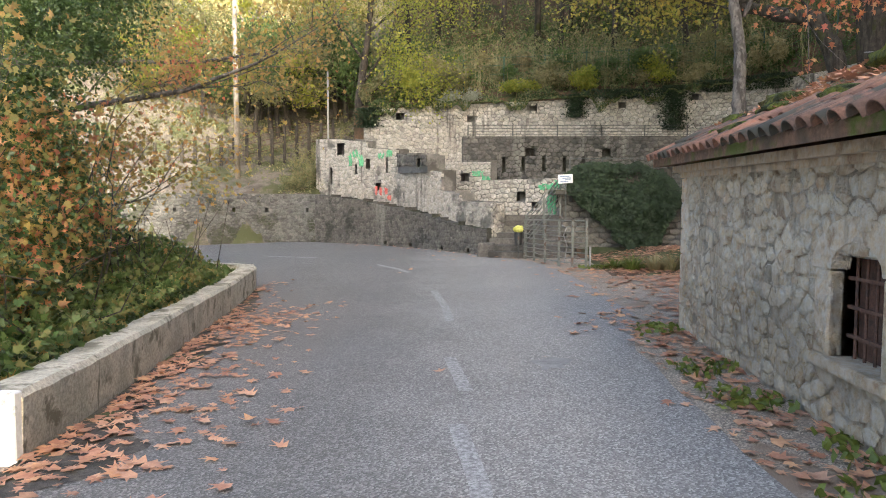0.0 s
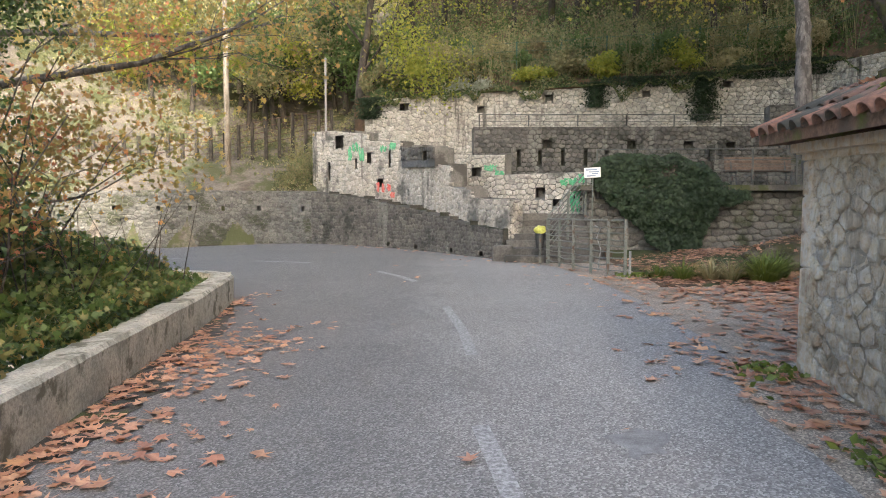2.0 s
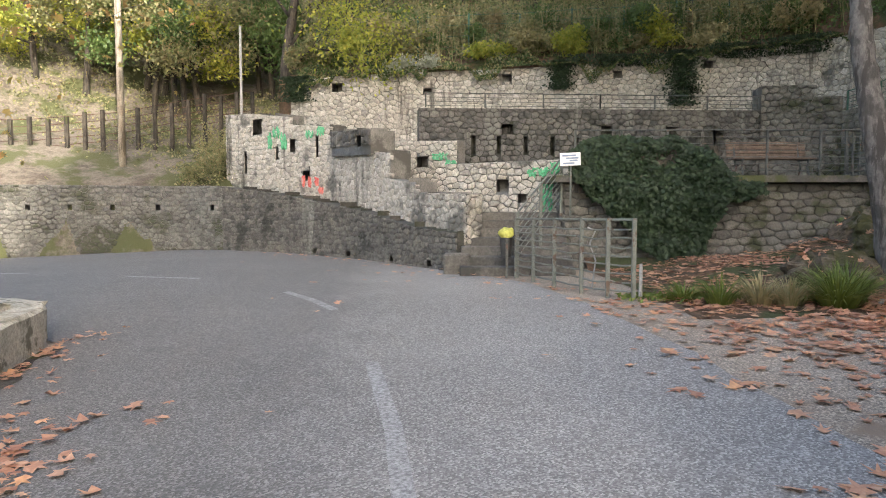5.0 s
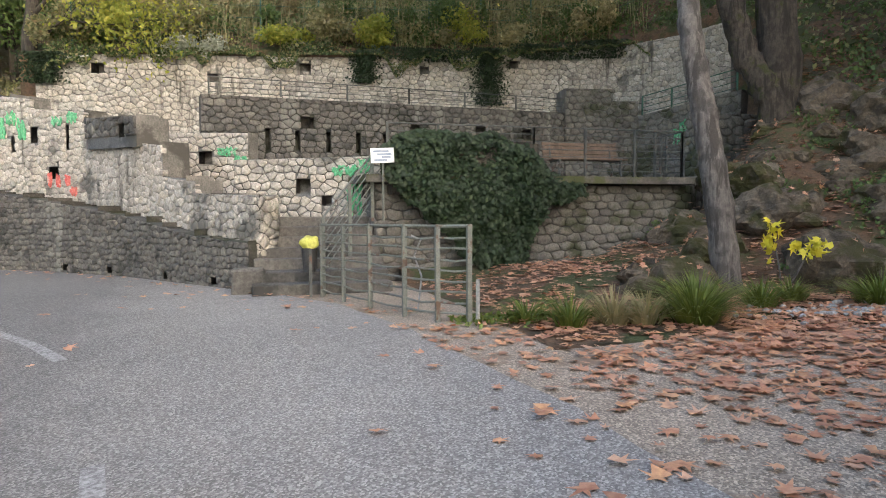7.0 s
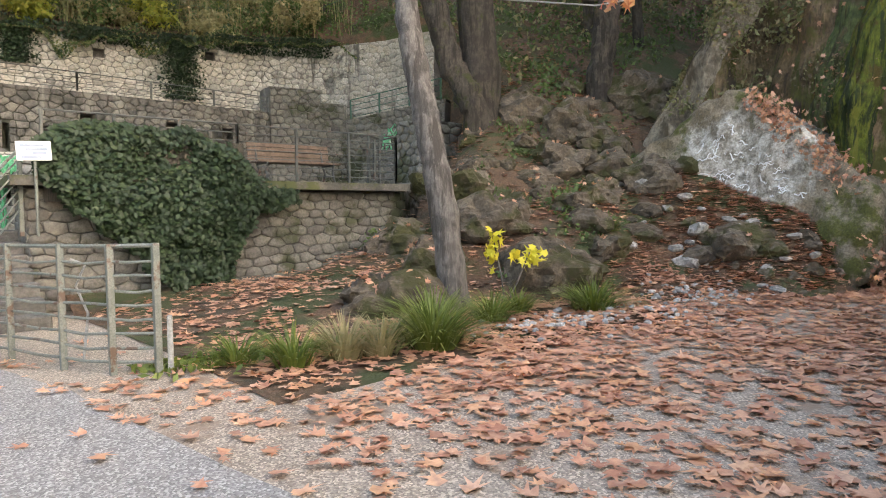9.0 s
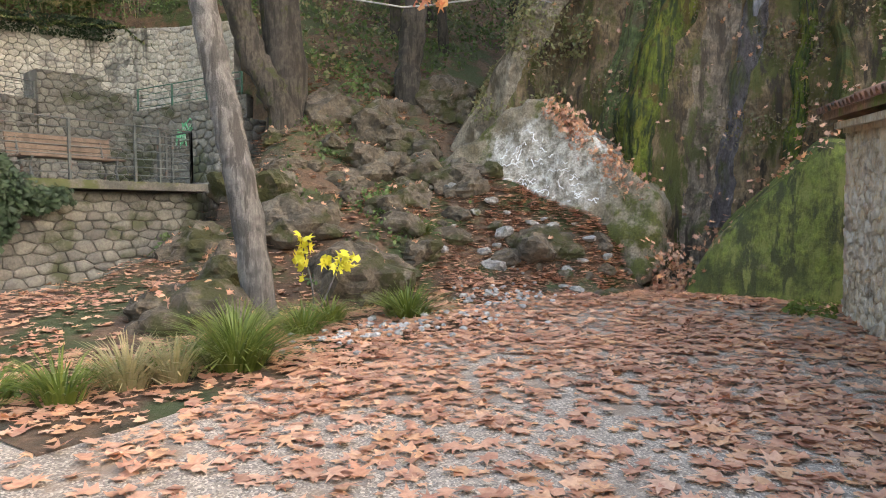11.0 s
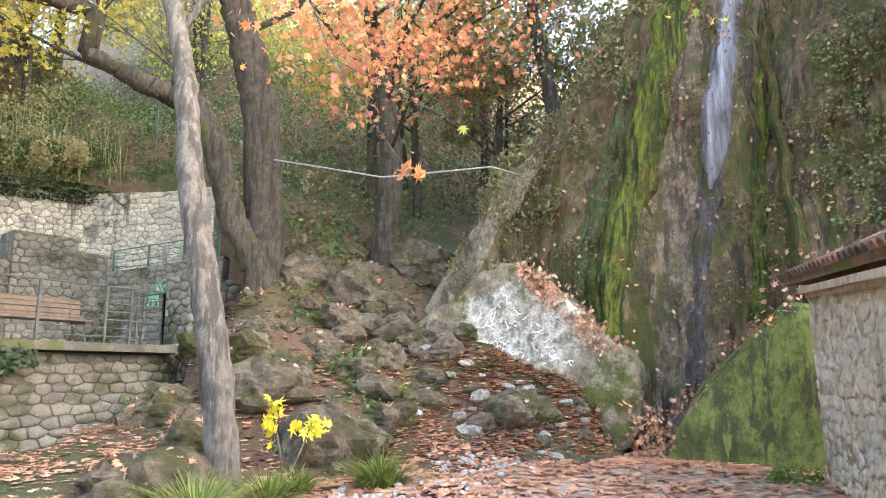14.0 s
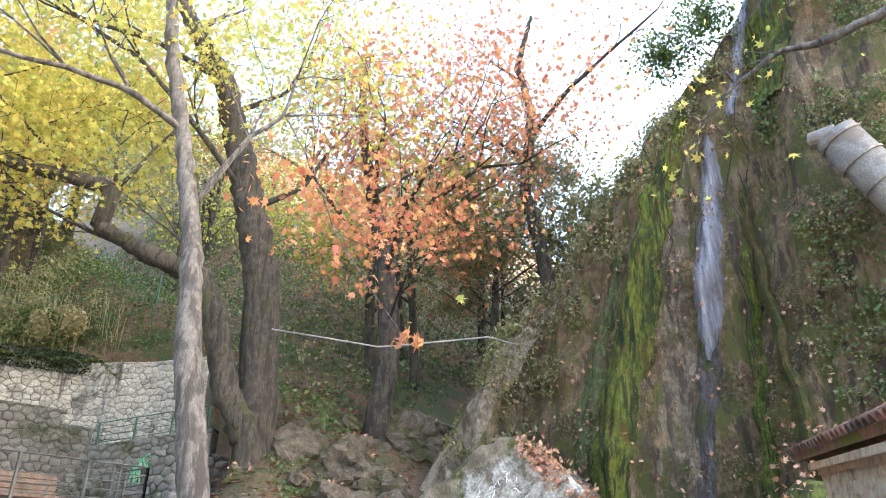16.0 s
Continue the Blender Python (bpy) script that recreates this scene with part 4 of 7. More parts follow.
hf = np.stack([hi[:-1, :-1], hi[:-1, 1:], hi[1:, 1:], hi[1:, :-1]], -1).reshape(-1, 4)
thing("hillside", "wooded hillside covered in leaf litter", "hillside", kind="structure", data=mesh_np("hillside", np.stack([HX, HY, HZ], -1).reshape(-1, 3), hf, SOIL, True))
RAV_X, RAV_Y = np.linspace(2.4, 60, 120), np.linspace(13.6, 75, 130)


def ravine_sheet(x, y):
    base = road_z(x, y) + ravine_z(x, y) + 0.09 * wob(x, y, 0, 1.7) * smooth01(4, 8, x)
    lip = np.where((y > 21.2) & (x < np.interp(y, [21.2, 22.3, 23.6, 25.6, 28, 30.5, 31.5], [8.9, 11.9, 12.5, 13.5, 13.3, 11.8, 10])), np.where(y > 31.2, 5.5, 0.3), base)
    keep = smooth01(13.6, 15.2, y) - 0.0
    return np.where(keep > 0.02, lip, base) - 0.25 * (1 - smooth01(13.75, 14.5, y + 0.35 * wob(x, y, 3, 1.2) + 0.2 * wob(x, y, 5, 4.0)))


thing("ravine_bank", "leaf-strewn stony bank rising along the stream", "bank", kind="structure", data=sheet("ravine_bank", RAV_X, RAV_Y, ravine_sheet, SOIL))


# ---- the cliff with the waterfall ----
EDGE_Z = [-1, 1.6, 3.0, 4.9, 6.0, 7.6, 8.75, 9.9, 11.2, 12.5, 16, 30, 60]
EDGE_Y = [19.6, 18.9, 18.6, 17.5, 16.8, 15.5, 14.3, 13.2, 12.3, 11.3, 9.0, -2.0, -24]


def cliff_x(y, z):
    edge = np.interp(z, EDGE_Z, EDGE_Y)
    x = 13.25 + 0.10 * z + 0.004 * np.maximum(0, z - 12) ** 2
    over = np.maximum(0, y - edge + 0.8)
    x = x + 0.22 * over**2 + 1.2 * np.maximum(0, y - edge)
    flow = y + 0.17 * z
    x = x + 0.30 * np.sin(flow * 1.55 + 0.4) + 0.14 * np.sin(flow * 4.1 + 1.0 + 0.2 * np.sin(z)) + 0.05 * np.sin(flow * 9.7)
    x = x + 0.22 * wob(y, z, 0, 0.8) + 0.10 * wob(y, z, 1.0, 2.3)
    x = x + 0.10 * np.maximum(0, 10.2 - y) * smooth01(9, -5, y) - 0.5 * smooth01(10.8, 9.2, y) * smooth01(4.5, 7.5, z)
    return x


def cliff_mesh():
    # the unseen far and high rock is added to block the sun
    y = np.unique(np.concatenate([np.linspace(-60, 8, 40), np.linspace(8, 19.6, 150), np.linspace(19.6, 27, 30)]))
    z = np.unique(np.concatenate([np.linspace(-1, 14, 150), np.linspace(14, 60, 45)]))
    Y, Z = np.meshgrid(y, z)
    X = cliff_x(Y, Z)
    n, k = Y.shape
    i = np.arange(n * k).reshape(n, k)
    f = np.stack([i[:-1, :-1], i[1:, :-1], i[1:, 1:], i[:-1, 1:]], -1).reshape(-1, 4)
    keep = (X < 60).reshape(-1)
    f = f[keep[f].all(1)]
    return mesh_np("rock_face", np.stack([X, Y, Z], -1).reshape(-1, 3), f, CLIFF, True)


cliff = thing("cliff", "tall wet mossy rock face with a thin waterfall", "cliff", kind="structure")
part("rock_face", cliff_mesh(), CLIFF, cliff)


def band(name, centre, half, z0, z1, proud, mat, label, flute=0.0, seed=0, sway=0.04):
    """A strip that follows the rock face: moss or running water."""
    nz, ny = 110, 22
    z = np.linspace(z0, z1, nz)
    k = np.linspace(-1, 1, ny)
    Z = np.repeat(z[:, None], ny, 1)
    W = np.interp(z, [c[0] for c in half], [c[1] for c in half]) * (1 + 0.06 * np.sin(z * 2.3 + seed) + 0.05 * np.sin(z * 6.1 + seed))
    Y = np.interp(z, [c[0] for c in centre], [c[1] for c in centre])[:, None] + k[None] * W[:, None] + sway * np.sin(z * 4.4 + seed)[:, None] + 0.05 * np.abs(k)[None] * wob(z * 3, k[0] * z, 0, 2.6)[:, None]
    swell = np.sqrt(np.clip(1 - k**2, 0, 1))[None]
    X = cliff_x(Y, Z) - proud * swell + 0.06 * (1 - swell) - flute * np.abs(np.sin(k * 7 + seed))[None] * swell - flute * 0.5 * wob(Y, Z, 0, 5) * swell
    i = np.arange(nz * ny).reshape(nz, ny)
    f = np.stack([i[:-1, :-1], i[1:, :-1], i[1:, 1:], i[:-1, 1:]], -1).reshape(-1, 4)
    part(name, mesh_np(name, np.stack([X, Y, Z], -1).reshape(-1, 3), f, mat, True), mat, cliff, label)


band("moss", [(1.4, 14.55), (3.6, 14.3), (6, 13.62), (8.5, 12.95), (10.7, 12.25), (11.8, 11.9)], [(1.4, 0.28), (3.6, 0.46), (6, 0.40), (8.5, 0.28), (10.7, 0.16), (11.8, 0.10)], 1.4, 11.8, 0.16, MOSS, "bright green moss hanging in flutes", 0.10, 1)
band("moss", [(1.6, 15.15), (3.6, 14.95), (5.6, 14.45), (7.5, 13.8)], [(1.6, 0.20), (3.6, 0.30), (5.6, 0.26), (7.5, 0.10)], 1.6, 7.4, 0.07, DULLMOSS, "dull green moss film", 0.04, 2)
band("moss", [(1.0, 11.9), (5, 11.62), (9, 11.2)], [(1, 0.22), (5, 0.15), (9, 0.08)], 2.4, 8.6, 0.10, MOSS, "bright green moss hanging in flutes", 0.05, 3)
band("moss", [(10.6, 10.35), (13.2, 10.0)], [(10.6, 0.35), (12, 0.6), (13.2, 0.45)], 10.4, 13.3, 0.14, MOSS, "bright green moss hanging in flutes", 0.08, 4)
band("bare_rock", [(0.5, 13.35), (3.6, 13.15), (6, 12.92), (8.5, 12.55), (9.6, 12.3)], [(0.5, 0.55), (3.6, 0.52), (6, 0.34), (8.5, 0.22), (9.6, 0.08)], 0.4, 9.6, 0.015, GREYCLIFF, "bare grey-brown strip of washed rock", 0.012, 8)
band("wet_rock", [(1.2, 13.0), (3.4, 12.72), (5.4, 12.40), (6.2, 12.28)], [(1.2, 0.20), (3.4, 0.17), (5.2, 0.26), (6.2, 0.12)], 1.2, 6.1, 0.04, WETROCK, "dark wet strip of rock below the water", 0.03, 10, 0.03)
band("waterfall", [(5.0, 12.46), (7.2, 12.12), (9.1, 11.83), (10.1, 11.75)], [(5.0, 0.05), (5.6, 0.24), (6.2, 0.30), (7.2, 0.28), (9.1, 0.25), (10.1, 0.06)], 5.0, 10.1, 0.10, WATER, "thin film of falling water", 0.015, 5, 0.0)
band("waterfall", [(10.6, 11.15), (12.4, 10.75), (15, 10.2)], [(10.6, 0.10), (12, 0.17), (15, 0.15)], 10.5, 15.0, 0.08, WATER, "thin film of falling water", 0.02, 9, 0.0)
band("pale_ridge", [(z, y - 0.35) for z, y in zip(EDGE_Z[1:7], EDGE_Y[1:7])], [(1.6, 0.75), (4, 0.55), (6, 0.34), (8, 0.14)], 1.2, 7.6, 0.02, RIDGE, "bare pale rock along the edge of the cliff", 0.03, 7)
band("root", [(2.6, 10.95), (6, 11.2), (8.6, 11.3)], [(2.6, 0.15), (8.6, 0.09)], 2.6, 8.4, 0.28, ROOTMOSS, "thick mossy root running down the rock", 0.03, 6)


def rough_block(bm, outline, back, bulge=0.25, seed=0, cuts=5, top_in=0.0):
    """A rock from its front outline (points in space), pushed back, subdivided and roughened."""
    n = len(outline)
    f = [bm.verts.new(p) for p in outline]
    b = [bm.verts.new(Vector(p) + Vector(back)) for p in outline]
    bm.faces.new(f)
    bm.faces.new(b[::-1])
    for i in range(n):
        bm.faces.new((f[i], b[i], b[(i + 1) % n], f[(i + 1) % n]))
    bmesh.ops.triangulate(bm, faces=bm.faces)
    for _ in range(cuts):
        bmesh.ops.subdivide_edges(bm, edges=[e for e in bm.edges if e.calc_length() > 0.22], cuts=1, use_grid_fill=True)
        bmesh.ops.triangulate(bm, faces=[q for q in bm.faces if len(q.verts) > 3])
    bmesh.ops.recalc_face_normals(bm, faces=bm.faces)
    bmesh.ops.smooth_vert(bm, verts=bm.verts, factor=0.5, use_axis_x=True, use_axis_y=True, use_axis_z=True)
    bmesh.ops.smooth_vert(bm, verts=bm.verts, factor=0.5, use_axis_x=True, use_axis_y=True, use_axis_z=True)
    bm.normal_update()
    for v in bm.verts:
        k = 0.5 * noise.noise(v.co * 0.9 + Vector((seed, 0, 0))) + 0.3 * noise.noise(v.co * 2.5 + Vector((0, seed, 0))) + 0.12 * noise.noise(v.co * 7)
        v.co += v.normal * bulge * k
    return bm


bm = rough_block(bmesh.new(), [(11.95, 19.1, 0.8), (11.85, 17.2, 0.4), (11.8, 14.1, 0.0), (12.1, 13.6, 0.4), (12.3, 13.7, 1.7), (12.5, 14.4, 2.45), (12.65, 15.2, 3.0), (12.85, 15.85, 3.75), (12.85, 16.5, 3.8), (12.75, 17.3, 3.3), (12.5, 18.1, 2.7), (12.3, 18.8, 2.1)], (1.6, 0.2, 0.1), 0.42, 3)
rock = thing("scratched_rock", "grey mossy boulder with a chalk-pale face of scratched marks", "boulder", data=bm_mesh("scratched_rock", bm, PALEROCK, True))
bm = rough_block(bmesh.new(), [(11.6, 13.25, -0.1), (11.5, 10.8, -0.1), (12.3, 10.85, 2.5), (12.3, 11.2, 2.55), (12.1, 12.2, 1.6), (11.9, 12.7, 1.0)], (1.2, 0.1, 0.2), 0.12, 5)
thing("leaning_slab", "green algae-covered rock slab leaning on the cliff", "boulder", data=bm_mesh("leaning_slab", bm, SLABMOSS, True))

# ---- the stone house ----
house = thing("house", "low old stone house with a hipped tile roof", "house")


def house_wall(name, rows, holes, pieces, seed, near=0.0):
    wall, l = stone_wall(name, "", rows, 0.15, HOUSESTONE, RENDERED, 0.5, 0.030, holes, 1.25, 0.018, pieces, near, 0.46, seed, 0.30, -0.002, 0.024, "")
    wall.parent = house
    for key in ("kind", "category", "label"):
        if key in wall:
            del wall[key]
    return wall, l


HOUSE_W = [(2.32, 8.74, 0.0, 2.01), (2.32, 3.0, 0.05, 1.89), (2.30, -7.0, 0.0, 1.68)]
HOUSE_N = [(10.95, 10.85, -0.1, 2.62), (7.0, 10.0, -0.1, 2.32), (2.32, 8.74, 0.0, 2.01)]
ww, wl = house_wall("wall", HOUSE_W, [(3.86, 4.52, 0.50, 1.22)], 250, 21, 3.0)
house_wall("wall", HOUSE_N, (), 120, 22, 2.0)
bm = bmesh.new()
prism(bm, [(2.75, -7), (2.75, 8.4), (10.5, 10.3), (10.5, -7)], -0.2, 1.6)
part("core", bm, DARKMORTAR, house, "plain inner mass")
# cornice
bm = bmesh.new()
for rows, lift in ((HOUSE_W, 0.0), (HOUSE_N, 0.0)):
    l = Line(rows)
    us = np.linspace(0, l.u[-1], 24)
    for (o0, z0), (o1, z1) in (((0.0, -0.10), (0.05, -0.04)), ((0.05, -0.04), (0.15, 0.04))):
        a = [bm.verts.new(l.at(u, l.top(u) + z0, o1)) for u in us]
        b = [bm.verts.new(l.at(u, l.top(u) + z1, o1)) for u in us]
        c = [bm.verts.new(l.at(u, l.top(u) + z1, -0.3)) for u in us]
        d = [bm.verts.new(l.at(u, l.top(u) + z0, -0.3)) for u in us]
        for i in range(len(us) - 1):
            for p, q in ((a, b), (b, c), (d, a)):
                bm.faces.new((p[i], p[i + 1], q[i + 1], q[i]))
part("cornice", bm, RENDERED, house, "weathered plaster cornice")
# plastered quoins at the corner
for k in range(6):
    bm = bmesh.new()
    w = 0.17 if k % 2 else 0.26
    box(bm, (2.292, 8.752 - w, 0.02 + 0.315 * k), (2.42, 8.758, 0.325 + 0.315 * k), None, 0.012)
    part("quoin", bm, RENDERED, house)
# window: arched reveal, iron leaf and bars
bm = bmesh.new()
for y0, y1, z0, z1 in ((4.88, 5.10, 0.5, 1.118), (4.02, 4.22, 0.5, 1.118)):
    box(bm, (2.29, y0, z0), (2.40, y1, z1), None, 0.015)
N = 9
for k in range(N):
    a0, a1 = math.pi * k / N, math.pi * (k + 1) / N
    ring = [(2.29, 4.55 + r * math.cos(a), 1.12 + 0.62 * r * math.sin(a)) for a, r in ((a0, 0.32), (a1, 0.32), (a1, 0.60), (a0, 0.60))]
    f = [bm.verts.new(p) for p in ring]
    b = [bm.verts.new((2.42, p[1], p[2])) for p in ring]
    bm.faces.new(f)
    for i in range(4):
        bm.faces.new((f[i], b[i], b[(i + 1) % 4], f[(i + 1) % 4]))
bmesh.ops.remove_doubles(bm, verts=bm.verts, dist=2e-4)
win = part("window", bm, RENDERED, house, "arched window with a plastered stone surround")
bm = bmesh.new()
box(bm, (2.24, 4.05, 0.42), (2.5, 5.05, 0.51), None, 0.015)
part("sill", bm, RENDERED, win, "worn plastered sill")
bm = bmesh.new()
box(bm, (2.50, 4.2, 0.5), (2.54, 4.9, 1.35))
part("shutter", bm, RUST, win, "rusty iron shutter")
for k in range(5):
    bm = bmesh.new()
    y = 4.30 + 0.125 * k
    tube(bm, [(2.44, y, 0.49), (2.44, y, 1.32)], 0.011, 6)
    part("bar", bm, RUST, win)
for z in (0.66, 0.86, 1.06):
    bm = bmesh.new()
    box(bm, (2.42, 4.2, z - 0.012), (2.45, 4.9, z + 0.012))
    part("bar", bm, RUST, win)

# hipped roof: a soil-brown under-sheet, rows of barrel tiles along the eaves, moss and leaves above
NW, NE = Vector((1.98, 8.96, 2.10)), Vector((11.2, 11.15, 2.78))
SW, SE = Vector((1.95, -7.3, 1.75)), Vector((11.2, -7.3, 2.78))
R1, R2 = Vector((6.4, 5.3, 4.15)), Vector((6.4, -4.0, 4.15))
roof_mat = surf("mossy_old_roof", [(0.17, 0.11, 0.075), (0.25, 0.15, 0.10), (0.11, 0.085, 0.06)], 2.0, 16, 0.95, 1.0, 0.05, patch=((0.12, 0.15, 0.03), 0.9, 0.58))
bm = bmesh.new()
lift = Vector((0, 0, 0.05))
for face in ((NW, R1, R2, SW), (NE, R1, NW), (NE, SE, R2, R1), (SE, SW, R2)):
    top = [bm.verts.new(p + lift) for p in face]
    bot = [bm.verts.new(p - lift) for p in face]
    bm.faces.new(top)
    bm.faces.new(bot[::-1])
    for i in range(len(face)):
        bm.faces.new((top[i], bot[i], bot[(i + 1) % len(face)], top[(i + 1) % len(face)]))
roof = part("roof", bm, roof_mat, house, "hipped roof of old clay tiles with moss and leaves")


def tile_mesh(length, r=0.085, sides=7):
    V, F = [], []
    for i, x in enumerate((0, length)):
        rr = r * (1 - 0.12 * i)
        for t, q in ((0, rr), (1, rr - 0.014)):
            for k in range(sides + 1):
                a = math.pi * k / sides
                V.append((q * math.cos(a), x, q * math.sin(a)))
    n = sides + 1
    for k in range(sides):
        F += [(k, k + 1, 2 * n + k + 1, 2 * n + k), (n + k, 3 * n + k, 3 * n + k + 1, n + k + 1), (k, n + k, n + k + 1, k + 1), (2 * n + k, 2 * n + k + 1, 3 * n + k + 1, 3 * n + k)]
    return mesh_np("tile", V, F, TILE, False)


TILE_ME = tile_mesh(0.42)


def tile_rows(a, b, inward, count, courses):
    """Barrel tiles in courses up a slope from the eave a-b."""
    up = inward.normalized()
    along = (b - a).normalized()
    nrm = along.cross(up).normalized()
    if nrm.z < 0:
        nrm = -nrm
    for c in range(courses):
        for k in range(count):
            p = a.lerp(b, (k + 0.5) / count) + up * (c * 0.34 - 0.06) + nrm * (0.055 + 0.012 * rnd.random())
            side = up.cross(nrm)
            m = Matrix((side, up, nrm)).transposed().to_4x4()
            ob = part("tile", TILE_ME, TILE, roof)
            ob.matrix_basis = Matrix.Translation(p) @ m @ pose(0, 0, 0, rnd.uniform(-3, 3), rnd.uniform(-5, 5), rnd.uniform(-4, 4))


wp = (R1 - NW) - (SW - NW).normalized() * (R1 - NW).dot((SW - NW).normalized())
npn = (R1 - NW) - (NE - NW).normalized() * (R1 - NW).dot((NE - NW).normalized())
tile_rows(Vector((1.97, 1.2, 1.935)), NW, wp, 37, 2)
tile_rows(NW.lerp(NE, 0.25), NE, npn, 34, 2)

# ---- parapet ----
def wall_bar(rows, thick, name, mat):
    """A low wall of constant thickness with chipped edges: rows of x, y, foot, top on its right face."""
    l = Line(rows)
    us = np.linspace(0, l.u[-1], int(l.u[-1] / 0.16) + 2)
    ring = [(0.0, 0), (0.02, 0.93), (-0.02, 1.0), (-thick + 0.02, 1.0), (-thick, 0.94), (-thick, 0)]
    V, F = [], []
    for u in us:
        for o, k in ring:
            z = (l.foot(u) - 0.15) * (1 - k) + l.top(u) * k
            j = 0.012 * noise.noise(Vector((u * 2.1, k * 3, o * 5)))
            V.append(l.at(u, z + 0.6 * j + 0.008 * rnd.uniform(-1, 1), o + j))
    n = len(ring)
    for i in range(len(us) - 1):
        for k in range(n - 1):
            F.append((i * n + k, (i + 1) * n + k, (i + 1) * n + k + 1, i * n + k + 1))
    ends = [tuple(range(n))[::-1], tuple((len(us) - 1) * n + k for k in range(n))]
    me = bpy.data.meshes.new(name)
    me.from_pydata([tuple(v) for v in V], [], F + ends)
    me.materials.append(mat)
    me.validate()
    return me


par = [(-3.35, 4.45), (-3.55, 5.6), (-3.98, 7.6), (-4.4, 9.6), (-4.85, 12.0), (-5.40, 14.75), (-5.62, 15.05)]
rows = [(x, y, float(road_z(x, y)), float(road_z(x, y)) + 0.50) for x, y in par]
parapet = thing("parapet", "low concrete roadside parapet with black weather stains", "parapet", kind="structure", data=wall_bar(rows, 0.34, "parapet", CONCRETE))
rows = [(-5.6, 15.12, -0.32, 0.20), (-6.6, 15.5, -0.34, 0.20), (-8.0, 15.9, -0.36, 0.2), (-11.5, 17.2, -0.4, 0.2)]
rows = [(x, y, a, b) for x, y, a, b in rows[::-1]]
thing("parapet_return", "low concrete parapet running on round the bend", "parapet", kind="structure", data=wall_bar(rows, -0.3, "parapet_return", CONCRETE))
bm = bmesh.new()
z = float(road_z(-3.35, 4.4))
box(bm, (-3.50, 4.38, z - 0.1), (-3.345, 4.47, z + 0.505), pose(0, 0, 0), 0.01)
part("white_end", bm, WHITE, parapet, "white painted end of the parapet")


# ---- stairs, fence, rails and terrace things ----
stairs = thing("stairs", "worn mossy stone stairs climbing beside the wall", "stairs", kind="structure")
for k in range(7):
    bm = bmesh.new()
    y = 19.75 + 0.36 * k
    box(bm, (-0.3 + 0.02 * k, y, -0.2), (1.95, y + 0.40, 0.06 + 0.175 * (k + 1)), None, 0.02)
    for v in bm.verts:
        v.co += Vector((0, 0.03 * noise.noise(v.co * 3), 0.02 * noise.noise(v.co * 2.3)))
    part("step", bm, DARKSTONE, stairs)
bm = bmesh.new()
box(bm, (-0.62, 20.1, -0.1), (-0.08, 20.65, 0.46), pose(0, 0, 0), 0.04)
for v in bm.verts:
    v.co += Vector((0.04 * noise.noise(v.co * 2), 0.04 * noise.noise(v.co * 3), 0.03 * noise.noise(v.co * 4)))
thing("stair_block", "mossy stone block at the foot of the stairs", "stone block", kind="structure", data=bm_mesh("stair_block", bm, DARKSTONE))

POSTS = [(0.76, 19.45), (0.98, 18.6), (1.22, 17.75), (1.50, 16.9), (1.77, 16.35), (2.06, 16.05)]
fence = thing("fence", "grey-green iron barrier of posts and bent rods", "fence")
for x, y in POSTS:
    z = float(road_z(x, y))
    bm = bmesh.new()
    box(bm, (x - 0.028, y - 0.032, z - 0.05), (x + 0.028, y + 0.032, z + 1.13), None, 0.004)
    part("post", bm, IRON, fence)
for k in range(9):
    h = 0.10 + 0.125 * k if k < 8 else 1.11
    for (x0, y0), (x1, y1) in zip(POSTS, POSTS[1:]):
        bm = bmesh.new()
        z0, z1 = float(road_z(x0, y0)) + h, float(road_z(x1, y1)) + h
        sag = 0.0 if k == 8 else rnd.uniform(-0.03, 0.01)
        side = 0.0 if k == 8 else rnd.uniform(-0.03, 0.03)
        tube(bm, [(x0, y0, z0), ((x0 + x1) / 2 + side, (y0 + y1) / 2, (z0 + z1) / 2 + sag), (x1, y1, z1)], 0.014 if k < 8 else 0.02, 6)
        part("rod", bm, IRON, fence)
# loose bent rod inside the fence
bm = bmesh.new()
tube(bm, [(1.62, 16.7, 0.2), (1.68, 16.75, 0.6), (1.60, 16.8, 0.85), (1.66, 16.7, 1.05), (1.55, 16.75, 1.1)], 0.012, 6)
part("bent_rod", bm, PVC, fence)
bm = bmesh.new()
tube(bm, [(2.14, 15.98, -0.05), (2.14, 15.98, 0.62)], [0.028, 0.024], 8)
thing("plastic_post", "short white plastic post beside the iron barrier", "post", data=bm_mesh("plastic_post", bm, PVC))

rail = thing("stair_rail", "grey-green iron handrail climbing beside the stairs", "railing")
R0, R1s = Vector((0.80, 19.6, 0.28)), Vector((1.92, 21.45, 1.45))
for k in range(3):
    p = R0.lerp(R1s, k / 2)
    bm = bmesh.new()
    box(bm, (p.x - 0.03, p.y - 0.03, p.z - 0.25), (p.x + 0.03, p.y + 0.03, p.z + 1.02), None, 0.005)
    part("post", bm, IRON, rail)
for k in range(7):
    bm = bmesh.new()
    o = Vector((0, 0, 0.16 + 0.142 * k))
    tube(bm, [R0 + o, R1s + o], 0.012 if k < 6 else 0.02, 6)
    part("rod", bm, IRON, rail)


